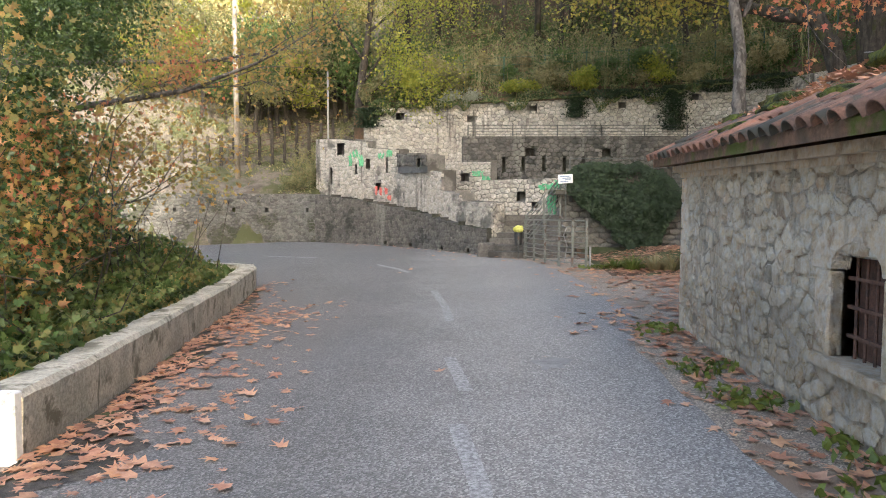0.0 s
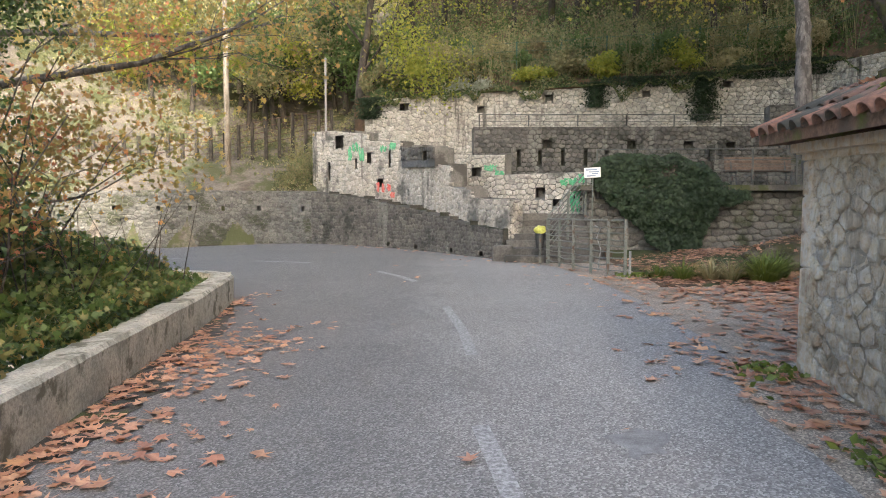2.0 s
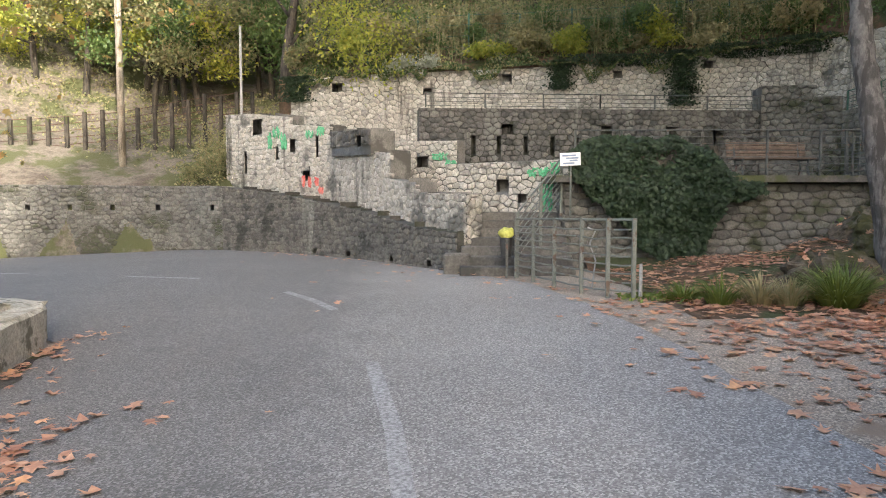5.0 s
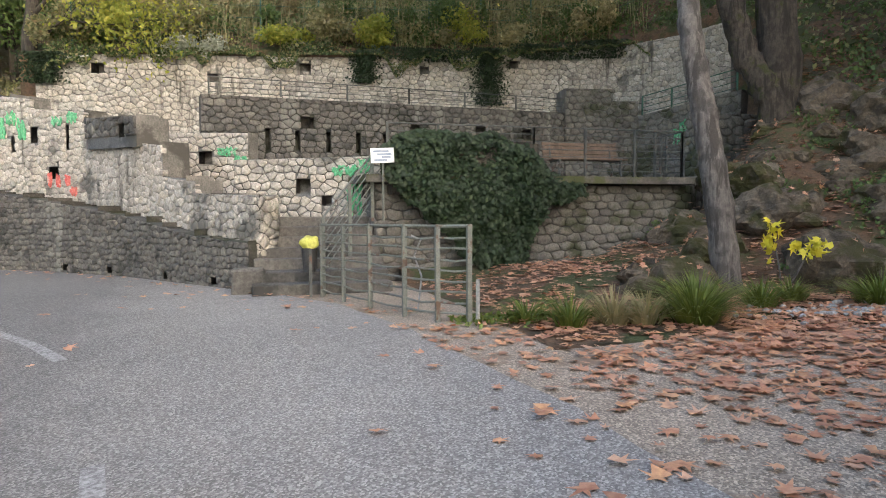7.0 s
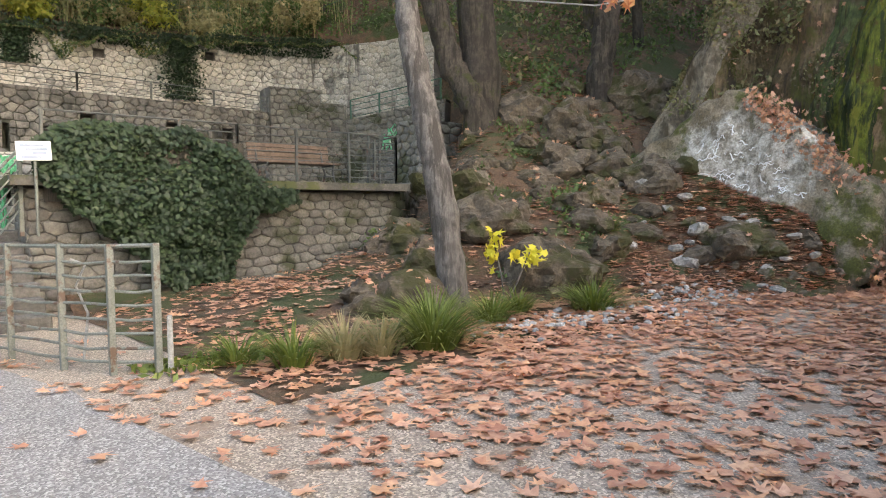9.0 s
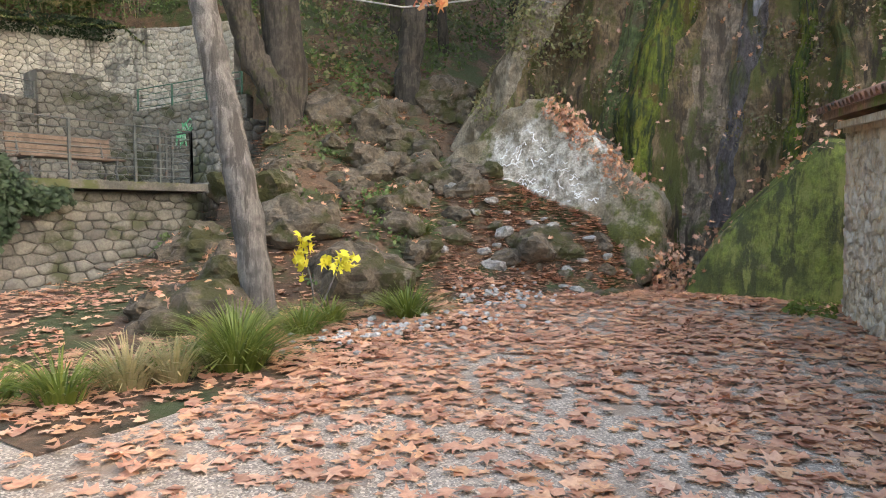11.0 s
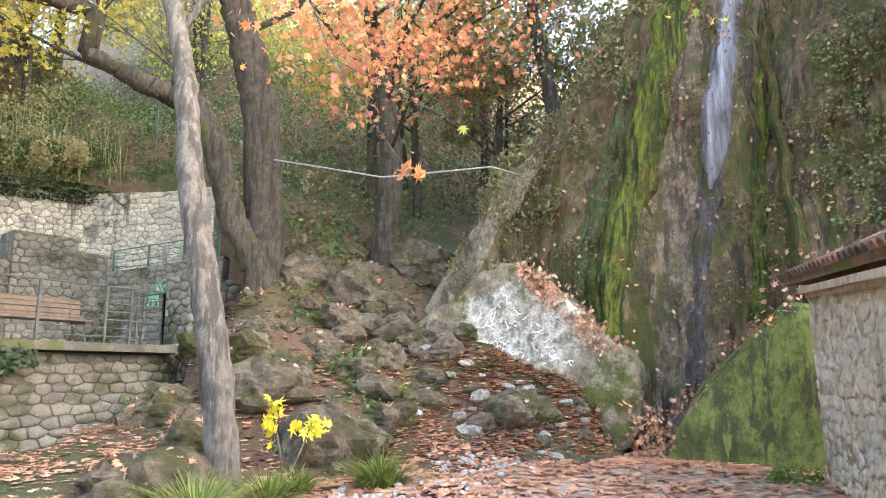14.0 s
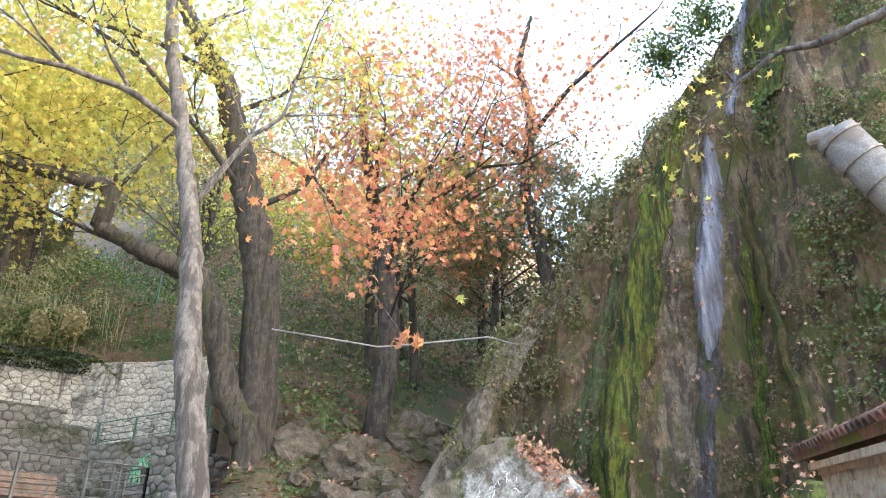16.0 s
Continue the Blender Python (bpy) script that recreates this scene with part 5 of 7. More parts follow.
def railing(name, label, pts, height, rods, mat, posts_each=1.5, r=0.010):
    ob = thing(name, label, "railing")
    for a, b in zip(pts, pts[1:]):
        a, b = Vector(a), Vector(b)
        n = max(1, round((b - a).length / posts_each))
        for k in range(n + 1):
            p = a.lerp(b, k / n)
            bm = bmesh.new()
            box(bm, (p.x - 0.022, p.y - 0.022, p.z), (p.x + 0.022, p.y + 0.022, p.z + height), None, 0.004)
            part("post", bm, mat, ob)
        for k in range(rods):
            o = Vector((0, 0, height * (0.12 + 0.87 * k / max(1, rods - 1))))
            bm = bmesh.new()
            tube(bm, [a + o, b + o], r if k < rods - 1 else 1.7 * r, 6)
            part("rod", bm, mat, ob)
    return ob


railing("terrace_railing", "dark iron railing along the terrace edge", [(2.2, 21.35, 2.07), (5.15, 21.3, 2.07), (8.55, 21.3, 2.07), (8.75, 22.6, 2.07)], 0.98, 7, DARKIRON, 1.15)
railing("upper_railing", "thin iron railing on the dark terrace wall", [(-1.2, 26.5, 4.28), (4, 27.2, 4.33), (9.2, 28.3, 4.44)], 0.42, 4, DARKIRON, 1.6, 0.008)
railing("side_railing", "iron railing on the low wall beside the pier", [(11.7, 27.8, 4.36), (12.95, 25.0, 4.74)], 0.6, 4, GREENIRON, 1.1, 0.009)
railing("gate_railing", "dark iron gate frame at the terrace end", [(8.3, 21.9, 2.07), (8.85, 22.3, 2.07)], 1.05, 2, DARKIRON, 0.3, 0.016)

bench = thing("bench", "wooden slat bench with dark iron legs on the terrace", "bench", at=(6.98, 22.6, 2.07))
for k in range(4):
    bm = bmesh.new()
    box(bm, (-0.93, -0.24 + 0.115 * k, 0.43), (0.93, -0.145 + 0.115 * k, 0.465), None, 0.006)
    part("seat_slat", bm, WOOD, bench)
for k in range(4):
    bm = bmesh.new()
    box(bm, (-0.93, 0.255 + 0.02 * k, 0.50 + 0.095 * k), (0.93, 0.29 + 0.02 * k, 0.58 + 0.095 * k), None, 0.006)
    part("back_slat", bm, WOOD, bench)
for x in (-0.75, 0.75):
    bm = bmesh.new()
    for path in ([(x, -0.28, 0.0), (x, -0.18, 0.25), (x, -0.22, 0.42)], [(x, 0.24, 0.0), (x, 0.12, 0.25), (x, 0.22, 0.42), (x, 0.36, 0.88)], [(x, -0.25, 0.42), (x, 0.24, 0.42)]):
        tube(bm, path, 0.024, 6)
    part("leg", bm, DARKIRON, bench)

sign = thing("sign", "white notice board with faded blue print", "sign")
bm = bmesh.new()
m = Matrix.Translation((2.03, 20.98, 2.40)) @ pose(0, 0, 0, 0, -3, 4)
box(bm, (-0.22, -0.012, -0.135), (0.22, 0.012, 0.135), m, 0.006)
part("plate", bm, SIGNWHITE, sign)
for k, (x0, x1, z) in enumerate(((-0.17, 0.12, 0.075), (-0.10, 0.17, 0.02), (-0.02, 0.15, -0.03), (-0.16, 0.08, -0.085))):
    bm = bmesh.new()
    box(bm, (x0, -0.016, z - 0.018), (x1, -0.0125, z + 0.018), m)
    part("print_bar", bm, BLUEINK, sign)
bm = bmesh.new()
tube(bm, [(2.05, 21.02, 1.2), (2.05, 21.02, 2.3)], 0.022, 8)
part("pole", bm, IRON, sign)

bin_ = thing("litter_bin", "black litter bin with a yellow bag on the fence", "litter bin")
bm = bmesh.new()
tube(bm, [(0.58, 19.55, 0.45), (0.58, 19.55, 0.82)], [0.10, 0.13], 14)
part("bucket", bm, BLACK, bin_)
bm = bmesh.new()
bmesh.ops.create_uvsphere(bm, u_segments=18, v_segments=10, radius=0.15, matrix=Matrix.Translation((0.58, 19.53, 0.90)) @ Matrix.Diagonal((1, 0.9, 0.75, 1)))
for v in bm.verts:
    v.co += v.normal * 0.05 * noise.noise(v.co * 9)
part("bag", bm, YELLOWBAG, bin_, "crumpled yellow plastic bag", True)
bm = bmesh.new()
box(bm, (0.56, 19.4, 0.0), (0.60, 19.44, 0.8))
part("stand", bm, DARKIRON, bin_)


# spray paint on the walls: irregular blots a little in front of the stones
def blots(name, label, line_rows, spots, mat):
    l = Line(line_rows)
    ob = thing(name, label, "graffiti", kind="structure")
    for x, z, w, h, s in spots:
        g = random.Random(s)
        u0 = l.along(x)
        for _ in range(4):
            n = 7
            ph = g.uniform(0, 6)
            zc = z + g.uniform(-0.7, 0.7) * h
            pts = [l.at(u0 + w * 1.5 * (k / (n - 1) - 0.5) + g.uniform(-0.03, 0.03), zc + h * 0.8 * math.sin(ph + 1.9 * k), 0.036) for k in range(n)]
            bm = bmesh.new()
            tube(bm, pts, g.uniform(0.016, 0.03), 6)
            part("paint_stroke", bm, mat, ob)


blots("graffiti_green", "faded green sprayed scrawl on pale stone", FRONT, [(-6.0, 3.75, 0.22, 0.16, 1), (-5.7, 3.45, 0.16, 0.2, 2), (-6.25, 3.5, 0.12, 0.2, 3), (-4.75, 3.62, 0.2, 0.1, 4), (-4.35, 3.66, 0.18, 0.1, 5)], GREENPAINT)
blots("graffiti_red", "faded red sprayed marks low on the wall", FRONT, [(-4.98, 2.16, 0.07, 0.16, 6), (-4.75, 2.22, 0.06, 0.17, 7), (-4.5, 2.15, 0.08, 0.1, 8), (-4.35, 1.9, 0.13, 0.10, 9)], REDPAINT)
blots("graffiti_green_stairs", "pale green sprayed patch beside the stairs", [(-0.6, 23.4, 0.6, 2.45), (2.7, 22.05, 0.6, 2.5)], [(1.75, 1.75, 0.20, 0.36, 11), (1.55, 2.2, 0.3, 0.12, 12), (1.95, 2.3, 0.18, 0.12, 13)], GREENPAINT)
blots("graffiti_green_mid", "green sprayed scrawl on the middle wall", [(-3.2, 26.7, 1.5, 3.3), (-0.3, 25.2, 1.2, 3.2)], [(-0.75, 2.75, 0.3, 0.12, 14), (-0.45, 2.6, 0.2, 0.1, 15)], GREENPAINT)
blots("graffiti_green_pier", "bright green sprayed mark by the railing", [(11.6, 27.9, 1.9, 4.35), (13.0, 24.9, 1.9, 4.75)], [(12.35, 3.9, 0.4, 0.16, 16), (12.2, 3.6, 0.2, 0.2, 17)], GREENPAINT)

# hearts and scratched lines on the pale rock
ROCK_FACES = [(v.co.copy(), v.normal.copy()) for v in rock.data.vertices if v.normal.x < -0.5]


def on_rock(y, z):
    near = min(ROCK_FACES, key=lambda q: (q[0].y - y) ** 2 + (q[0].z - z) ** 2)
    return near[0].x - (near[1].y * (y - near[0].y) + near[1].z * (z - near[0].z)) / near[1].x - 0.016


scratch = thing("rock_scratches", "white hearts and scratched lines on the pale boulder", "graffiti", kind="structure")
for cy, cz, s in ((16.75, 2.05, 0.17), (16.5, 1.85, 0.16), (16.0, 1.80, 0.19)):
    bm = bmesh.new()
    pts = []
    for k in range(25):
        a = 2 * math.pi * k / 24
        y = cy - s * 1.05 * math.sin(a) ** 3
        z = cz + s * (0.81 * math.cos(a) - 0.31 * math.cos(2 * a) - 0.12 * math.cos(3 * a))
        pts.append((on_rock(y, z), y, z))
    tube(bm, pts, 0.013, 5)
    part("heart", bm, WHITE, scratch)
g = random.Random(4)
for k in range(190):
    y, z = g.uniform(14.8, 17.3), g.uniform(1.7, 3.1)
    if z > 3.15 - 0.85 * abs(y - 16.3):
        continue
    a = g.uniform(0, math.pi)
    s = g.uniform(0.03, 0.11)
    pts = [(on_rock(y + s * d * math.cos(a), z + s * d * math.sin(a)), y + s * d * math.cos(a), z + s * d * math.sin(a) + 0.02 * math.sin(4 * d)) for d in (-1, -0.3, 0.4, 1)]
    bm = bmesh.new()
    tube(bm, pts, g.uniform(0.007, 0.013), 4)
    part("scratch", bm, WHITE, scratch)

# big pipe, plastic tube, lamp pole, wooden pole, wire fence
pipe = thing("pipe", "large ribbed galvanised pipe jutting from the hillside", "pipe")
A, B = Vector((12.6, 9.5, 8.35)), Vector((12.9, 8.0, 5.2))
bm = bmesh.new()
tube(bm, [A, B], 0.36, 24)
part("barrel", bm, PIPE, pipe, smooth=True)
for k in range(7):
    bm = bmesh.new()
    p, d = A.lerp(B, 0.04 + 0.15 * k), (B - A).normalized() * 0.025
    tube(bm, [p - d, p + d], 0.385, 24)
    part("rib", bm, PIPE, pipe)
bm = bmesh.new()
tube(bm, [A + Vector((0.1, 0.4, 0.05)), A], [0.16, 0.20], 14)
part("inlet", bm, PIPE, pipe)
bm = bmesh.new()
tube(bm, [(10.27, 20.38, 5.94), (11.1, 19.49, 5.81), (11.73, 18.69, 5.67), (12.0, 18.31, 5.71), (12.96, 16.67, 5.89), (14.2, 16.4, 5.95)], 0.017, 8)
thing("water_tube", "pale plastic water tube strung between the trees", "tube", data=bm_mesh("water_tube", bm, PVC, True))
bm = bmesh.new()
tube(bm, [(-7.5, 29.6, 3.6), (-7.5, 29.6, 7.42)], 0.045, 8)
thing("lamp_pole", "thin grey metal pole behind the stone wall", "pole", data=bm_mesh("lamp_pole", bm, PVC))
bm = bmesh.new()
tube(bm, [(-11.9, 30.3, 2.2), (-11.95, 30.35, 8), (-12.0, 30.4, 14)], [0.13, 0.11, 0.09], 10)
pole = thing("utility_pole", "bare wooden utility pole on the bank", "pole", data=bm_mesh("utility_pole", bm, POLEWOOD, True))
g = random.Random(9)
wire_fence = thing("wire_fence", "rusty post and wire mesh fence on the bank", "fence")
FLINE = [(-22, 27.0, 3.0), (-18.5, 29.3, 3.2), (-15.5, 30.6, 3.35), (-12.5, 31.6, 3.75), (-10.5, 32.4, 4.3), (-8.2, 33.3, 4.8)]
fp = resample(FLINE, 27)
for k, (x, y, z) in enumerate(fp):
    bm = bmesh.new()
    lean = Vector((g.uniform(-0.05, 0.05), 0, 0))
    box(bm, (x - 0.065, y - 0.065, z - 0.7), (x + 0.065, y + 0.065, z + 1.15 + g.uniform(-0.1, 0.1)), None, 0.01)
    part("post", bm, MOSSBARK, wire_fence)
for h in (0.1, 0.35, 0.6, 0.85, 1.1):
    bm = bmesh.new()
    tube(bm, [(x, y, z + h) for x, y, z in fp], 0.012, 4)
    part("wire", bm, RUST, wire_fence)
hill_fence = thing("hill_fence", "green wire fence posts above the tall wall", "fence")
for x in np.arange(-5.5, 14, 1.9):
    y = float(np.interp(x, [-6, 10, 12.2, 14], [32.6, 32.0, 31.2, 28]))
    z = float(hill_z(x, y))
    bm = bmesh.new()
    tube(bm, [(x, y, z - 0.3), (x, y, z + 1.6)], 0.03, 6)
    part("post", bm, GREENIRON, hill_fence)
for h in (0.4, 0.8, 1.2, 1.55):
    bm = bmesh.new()
    tube(bm, [(x, float(np.interp(x, [-6, 10, 12.2, 14], [32.6, 32.0, 31.2, 28])), float(hill_z(x, np.interp(x, [-6, 10, 12.2, 14], [32.6, 32.0, 31.2, 28]))) + h) for x in np.arange(-5.5, 14, 1.9)], 0.007, 4)
    part("wire", bm, GREENIRON, hill_fence)


# ---- rocks by the stream ----
def boulder_mesh(name, r, seed, mat, sub=3, squash=0.8):
    g = random.Random(seed * 13 + 1)
    cuts = []
    for _ in range(11):
        d = Vector((g.gauss(0, 1), g.gauss(0, 1), g.gauss(0, 1))).normalized()
        cuts.append((d, g.uniform(0.62, 0.95)))
    bm = bmesh.new()
    bmesh.ops.create_icosphere(bm, subdivisions=sub, radius=1)
    o = Vector((seed * 3.1, seed * 1.7, seed))
    for v in bm.verts:
        d = v.co.normalized()
        k = 1.12
        for c, h in cuts:
            a = d.dot(c)
            if a > 0.05:
                k = min(k, h / a)
        k *= 1 + 0.24 * noise.noise(d * 2.2 + o) + 0.13 * noise.noise(d * 5 + o) + 0.06 * noise.noise(d * 12 + o)
        v.co = Vector((d.x, d.y, d.z * squash)) * k * r
    return bm_mesh(name, bm, mat, False)


ROCKS = [(8.92, 19.59, 1.98, 0.8), (9.19, 18.62, 1.55, 0.84), (11.27, 19.27, 2.61, 0.9), (10.41, 19.05, 2.09, 0.69), (12.6, 20.01, 3.44, 1.17), (13.03, 19.44, 2.91, 1.17), (14.83, 19.45, 4.23, 1.39), (10.95, 18.05, 1.85, 0.83), (9.92, 17.77, 1.41, 0.77), (9.41, 16.77, 0.9, 0.58), (8.29, 16.91, 0.6, 1.07), (8.47, 18.64, 1.3, 1.07), (11.28, 15.55, 0.8, 1.12), (14.82, 21.23, 4.6, 0.63), (12.35, 21.09, 3.58, 1.4), (12.67, 22.21, 4.09, 1.29), (6.55, 17.86, 0.75, 0.62), (10.8, 21.26, 3.1, 0.79), (12.6, 17.9, 2.2, 1.0), (11.9, 18.4, 2.4, 0.8), (5.35, 16.9, 0.35, 1.0), (4.7, 15.9, 0.16, 0.5), (7.2, 18.6, 0.75, 0.8), (13.6, 20.6, 3.9, 1.1), (7.7, 20.0, 1.0, 0.9), (10.0, 20.3, 2.3, 0.9), (9.3, 20.9, 2.1, 0.9), (11.4, 14.6, 0.35, 0.6), (12.6, 15.1, 0.7, 0.7), (11.7, 16.6, 0.9, 0.7), (5.1, 17.3, 0.5, 0.6)]
for k, (x, y, z, w) in enumerate(ROCKS):
    thing("boulder", "rounded mossy boulder in the stream bed", "boulder", "boulders along the stream", data=boulder_mesh("boulder", w * 0.68, k + 1, BOULDER, 4), at=Matrix.Translation((x, y, z - 0.12 * w)) @ pose(0, 0, 0, 0, 0, rnd.uniform(0, 360)))
for k in range(26):
    x, y = rnd.uniform(8.3, 14.5), rnd.uniform(16.4, 22.3)
    if x < 12 and y > 21 or x > 12.6 and y < 18.5:
        continue
    w = rnd.uniform(0.25, 0.75)
    thing("boulder", "angular mossy rock on the stream bank", "boulder", "boulders along the stream", data=boulder_mesh("boulder", w * 0.6, k + 140, BOULDER, 3, 0.75), at=Matrix.Translation((x, y, float(ravine_sheet(np.array(x), np.array(y))) + 0.1 * w)) @ pose(0, 0, 0, 0, 0, rnd.uniform(0, 360)))
for k, (x, y, z, w) in enumerate([(9.55, 18.22, 1.27, 0.42), (10.04, 16.73, 0.87, 0.4), (9.58, 17.38, 1.15, 0.27), (10.53, 15.93, 0.58, 0.5), (9.7, 17.4, 0.9, 0.3), (12.4, 14.5, 0.45, 0.6), (11.0, 16.0, 1.15, 0.35), (11.7, 15.6, 1.2, 0.3), (12.0, 15.2, 1.15, 0.25), (12.2, 14.9, 1.1, 0.3), (10.6, 18.1, 1.3, 0.35), (8.9, 17.9, 0.95, 0.3), (11.4, 15.9, 1.1, 0.22), (12.1, 15.6, 1.12, 0.2)]):
    thing("stone", "pale grey loose stone among the leaves", "stone", "loose pale stones", data=boulder_mesh("stone", w * 0.55, k + 40, GREYROCK, 2, 0.65), at=Matrix.Translation((x, y, z)))
PEBBLES = [boulder_mesh("pebble", 1.0, 80 + k, PEBBLE, 1, 0.7) for k in range(9)]
for k in range(210):
    if k < 120:
        u = rnd.random()
        x, y = 5.5 + 1.9 * u + rnd.gauss(0, 0.42), 15.4 - 1.05 * u + rnd.gauss(0, 0.34)
    else:
        x, y = rnd.gauss(9.2, 0.7), rnd.gauss(15.1, 0.35)
    w = rnd.uniform(0.02, 0.06)
    z = float(max(ground_z(x, y), ravine_sheet(np.array(x), np.array(y)))) + 0.035
    thing("pebble", "small white broken stone on the leafy ground", "stone", "white broken stones", data=PEBBLES[k % 9], at=Matrix.Translation((x, y, z)) @ pose(0, 0, 0, 0, 0, rnd.uniform(0, 360)) @ Matrix.Diagonal((w, w, w, 1)))
# rubble on the mound below the scratched rock
CLODS = [boulder_mesh("boulder", 1.0, 170 + k, BOULDER, 3, 0.75) for k in range(6)]
MOUND_STONES = [boulder_mesh("stone", 1.0, 180 + k, GREYROCK, 2, 0.65) for k in range(6)]
for k in range(52):
    u = rnd.random()
    x, y = 10.45 + 1.55 * u, rnd.uniform(14.0, 18.0)
    z = float(ravine_sheet(np.array(x), np.array(y)))
    w = rnd.uniform(0.10, 0.28) if k % 2 else rnd.uniform(0.05, 0.14)
    turn = pose(0, 0, 0, rnd.uniform(-15, 15), 0, rnd.uniform(0, 360)) @ Matrix.Diagonal((w, w * rnd.uniform(0.8, 1.5), w, 1))
    if k % 2:
        thing("boulder", "mossy stone half sunk in the leafy mound", "boulder", "stones in the mound", data=CLODS[k % 6], at=Matrix.Translation((x, y, z - 0.1 * w)) @ turn)
    else:
        thing("stone", "pale grey loose stone among the leaves", "stone", "loose pale stones", data=MOUND_STONES[k % 6], at=Matrix.Translation((x, y, z + 0.4 * w)) @ turn)


# ---- leaves on the ground ----
def lot_z(x, y):
    return np.maximum(np.where((x < RIGHT_X(y)) & (x > -5.4), road_z(x, y), ground_z(x, y)), np.where((y > 13.7) & (x > 2.5), ravine_sheet(x, y), -9))


def RIGHT_X(y):
    return np.interp(y, [-12, 0, 4.2, 7.5, 10, 14, 18.3, 20.7], [1.75, 1.72, 1.6, 1.55, 2.0, 1.7, 0.9, -0.3])


def litter(n, box4, keep, seed):
    q = np.random.default_rng(seed)
    x, y = q.uniform(box4[0], box4[1], n), q.uniform(box4[2], box4[3], n)
    ok = q.random(n) < keep(x, y)
    return np.stack([x[ok], y[ok]], 1)


def par_x(y):
    return np.interp(y, [4.4, 5.6, 7.6, 9.6, 12, 14.75], [-3.33, -3.53, -3.96, -4.38, -4.83, -5.38])


sets = [
    litter(8500, (-5.4, -1.5, 3.2, 15.5), lambda x, y: np.exp(-np.maximum(0, x - par_x(y)) / (0.20 + 0.038 * (15 - y))) * (x > par_x(y) + 0.04) * (0.35 + 0.65 * (wob(x, y, 0, 1.6) > -0.35)), 1),
    litter(900, (1.3, 2.32, 0.5, 9.2), lambda x, y: smooth01(1.4, 1.9, x) * 0.8, 2),
    litter(35000, (0.8, 13, 8.0, 16.5), lambda x, y: smooth01(0.6 + 0.05 * (y - 9), 4.2, x) * (0.25 + 0.55 * smooth01(-0.45, 0.3, wob(x, y, 0, 1.1) + 0.5 * wob(x, y, 3, 3.3))) * (0.5 + 0.5 * smooth01(3, 6, x)), 3),
    litter(2500, (-6, 3.5, 14, 27), lambda x, y: np.exp(-np.abs(x - np.interp(y, [14, 18.3, 20.7, 24, 26.6], [2.2, 1.0, -0.3, -2.7, -5.1])) / 0.55) * (x < np.interp(y, [14, 18.3, 20.7, 24, 26.6], [3, 2.5, -0.4, -2.8, -5.3])) * 0.7, 4),
    litter(18000, (2.6, 14.5, 13.7, 22.5), lambda x, y: (0.30 + 0.4 * smooth01(-0.2, 0.5, wob(x, y, 1, 1.3))) * np.where(x < 8.9, y < 21.2, 1), 5),
    litter(60, (-3.5, 1.5, 4, 21), lambda x, y: 0.35 + 0 * x, 6),
    litter(900, (-4.6, -2.2, 8.6, 12.2), lambda x, y: 0.8 * np.exp(-((x + 3.7) ** 2 / 0.5 + (y - 10.2) ** 2 / 1.6)) * (x > par_x(y) + 0.04), 9),
    litter(600, (10.5, 12.6, 12.6, 14.6), lambda x, y: 0.9 + 0 * x, 7),
    litter(4600, (10.2, 12.4, 13.8, 18.2), lambda x, y: 0.25 + 0.6 * smooth01(-0.2, 0.3, wob(x, y, 5, 2.2)), 8),
]
pts = np.concatenate(sets)
z = lot_z(pts[:, 0], pts[:, 1])
pts = np.stack([pts[:, 0], pts[:, 1], z + 0.012 + 0.03 * nr.random(len(pts)) ** 2], 1)
thing("fallen_leaves", "brown fallen plane leaves on the ground", "fallen leaves", kind="stuff", data=leaf_mesh("fallen_leaves", pts, 0.14, DEADLEAF, True, 0.90, 11, 0.9))
# leaves caught on ledges: the edges of the pale rock, of the slab, the rock face and the roof
led = []
for a, b, n, s in (((12.75, 15.9, 3.55), (12.45, 13.95, 1.75), 800, 0.13), ((12.1, 12.9, 0.9), (12.5, 11.0, 2.75), 110, 0.13), ((12.6, 11.2, 2.8), (13.2, 10.6, 3.3), 60, 0.2), ((12.3, 13.8, 0.55), (12.1, 13.2, 0.3), 420, 0.26)):
    k = nr.random(n)[:, None]
    led.append(np.array(a) * (1 - k) + np.array(b) * k + nr.normal(size=(n, 3)) * s)
y, z = nr.uniform(10.6, 16.5, 240), nr.uniform(1.0, 9.5, 240)
y = np.minimum(y, np.interp(z, EDGE_Z, EDGE_Y) - 0.1)
led.append(np.stack([cliff_x(y, z) - 0.12, y, z], 1))
for x, y, z, w in ROCKS:
    d = nr.normal(size=(16, 3))
    d[:, 2] = 0.4 + np.abs(d[:, 2])
    d /= np.linalg.norm(d, axis=1)[:, None]
    led.append(np.array([x, y, z - 0.12 * w]) + d * w * np.array([0.60, 0.60, 0.49]))
led = np.concatenate(led)
thing("ledge_leaves", "brown leaves caught on the rocks", "fallen leaves", kind="stuff", data=leaf_mesh("ledge_leaves", led, 0.115, DEADLEAF, True, None, 12, 0.6))
q = np.random.default_rng(21)
u, v = q.random(4200), q.random(4200) ** 1.1
rp = np.array(NW)[None] + (np.array(SW) - np.array(NW))[None] * (u * 0.6)[:, None] + np.array(wp)[None] * (0.12 + 0.85 * v)[:, None]
ok = (rp[:, 1] < 9.0 - 0.83 * (rp[:, 0] - 1.98)) & (q.random(4200) < 0.75)
rp = rp[ok] + np.array([0, 0, 0.13])
thing("roof_leaves", "brown leaves lying on the tiled roof", "fallen leaves", kind="stuff", data=leaf_mesh("roof_leaves", rp, 0.14, DEADLEAF, True, 0.75, 13, 0.7))
u, v = q.random(300), q.random(300)
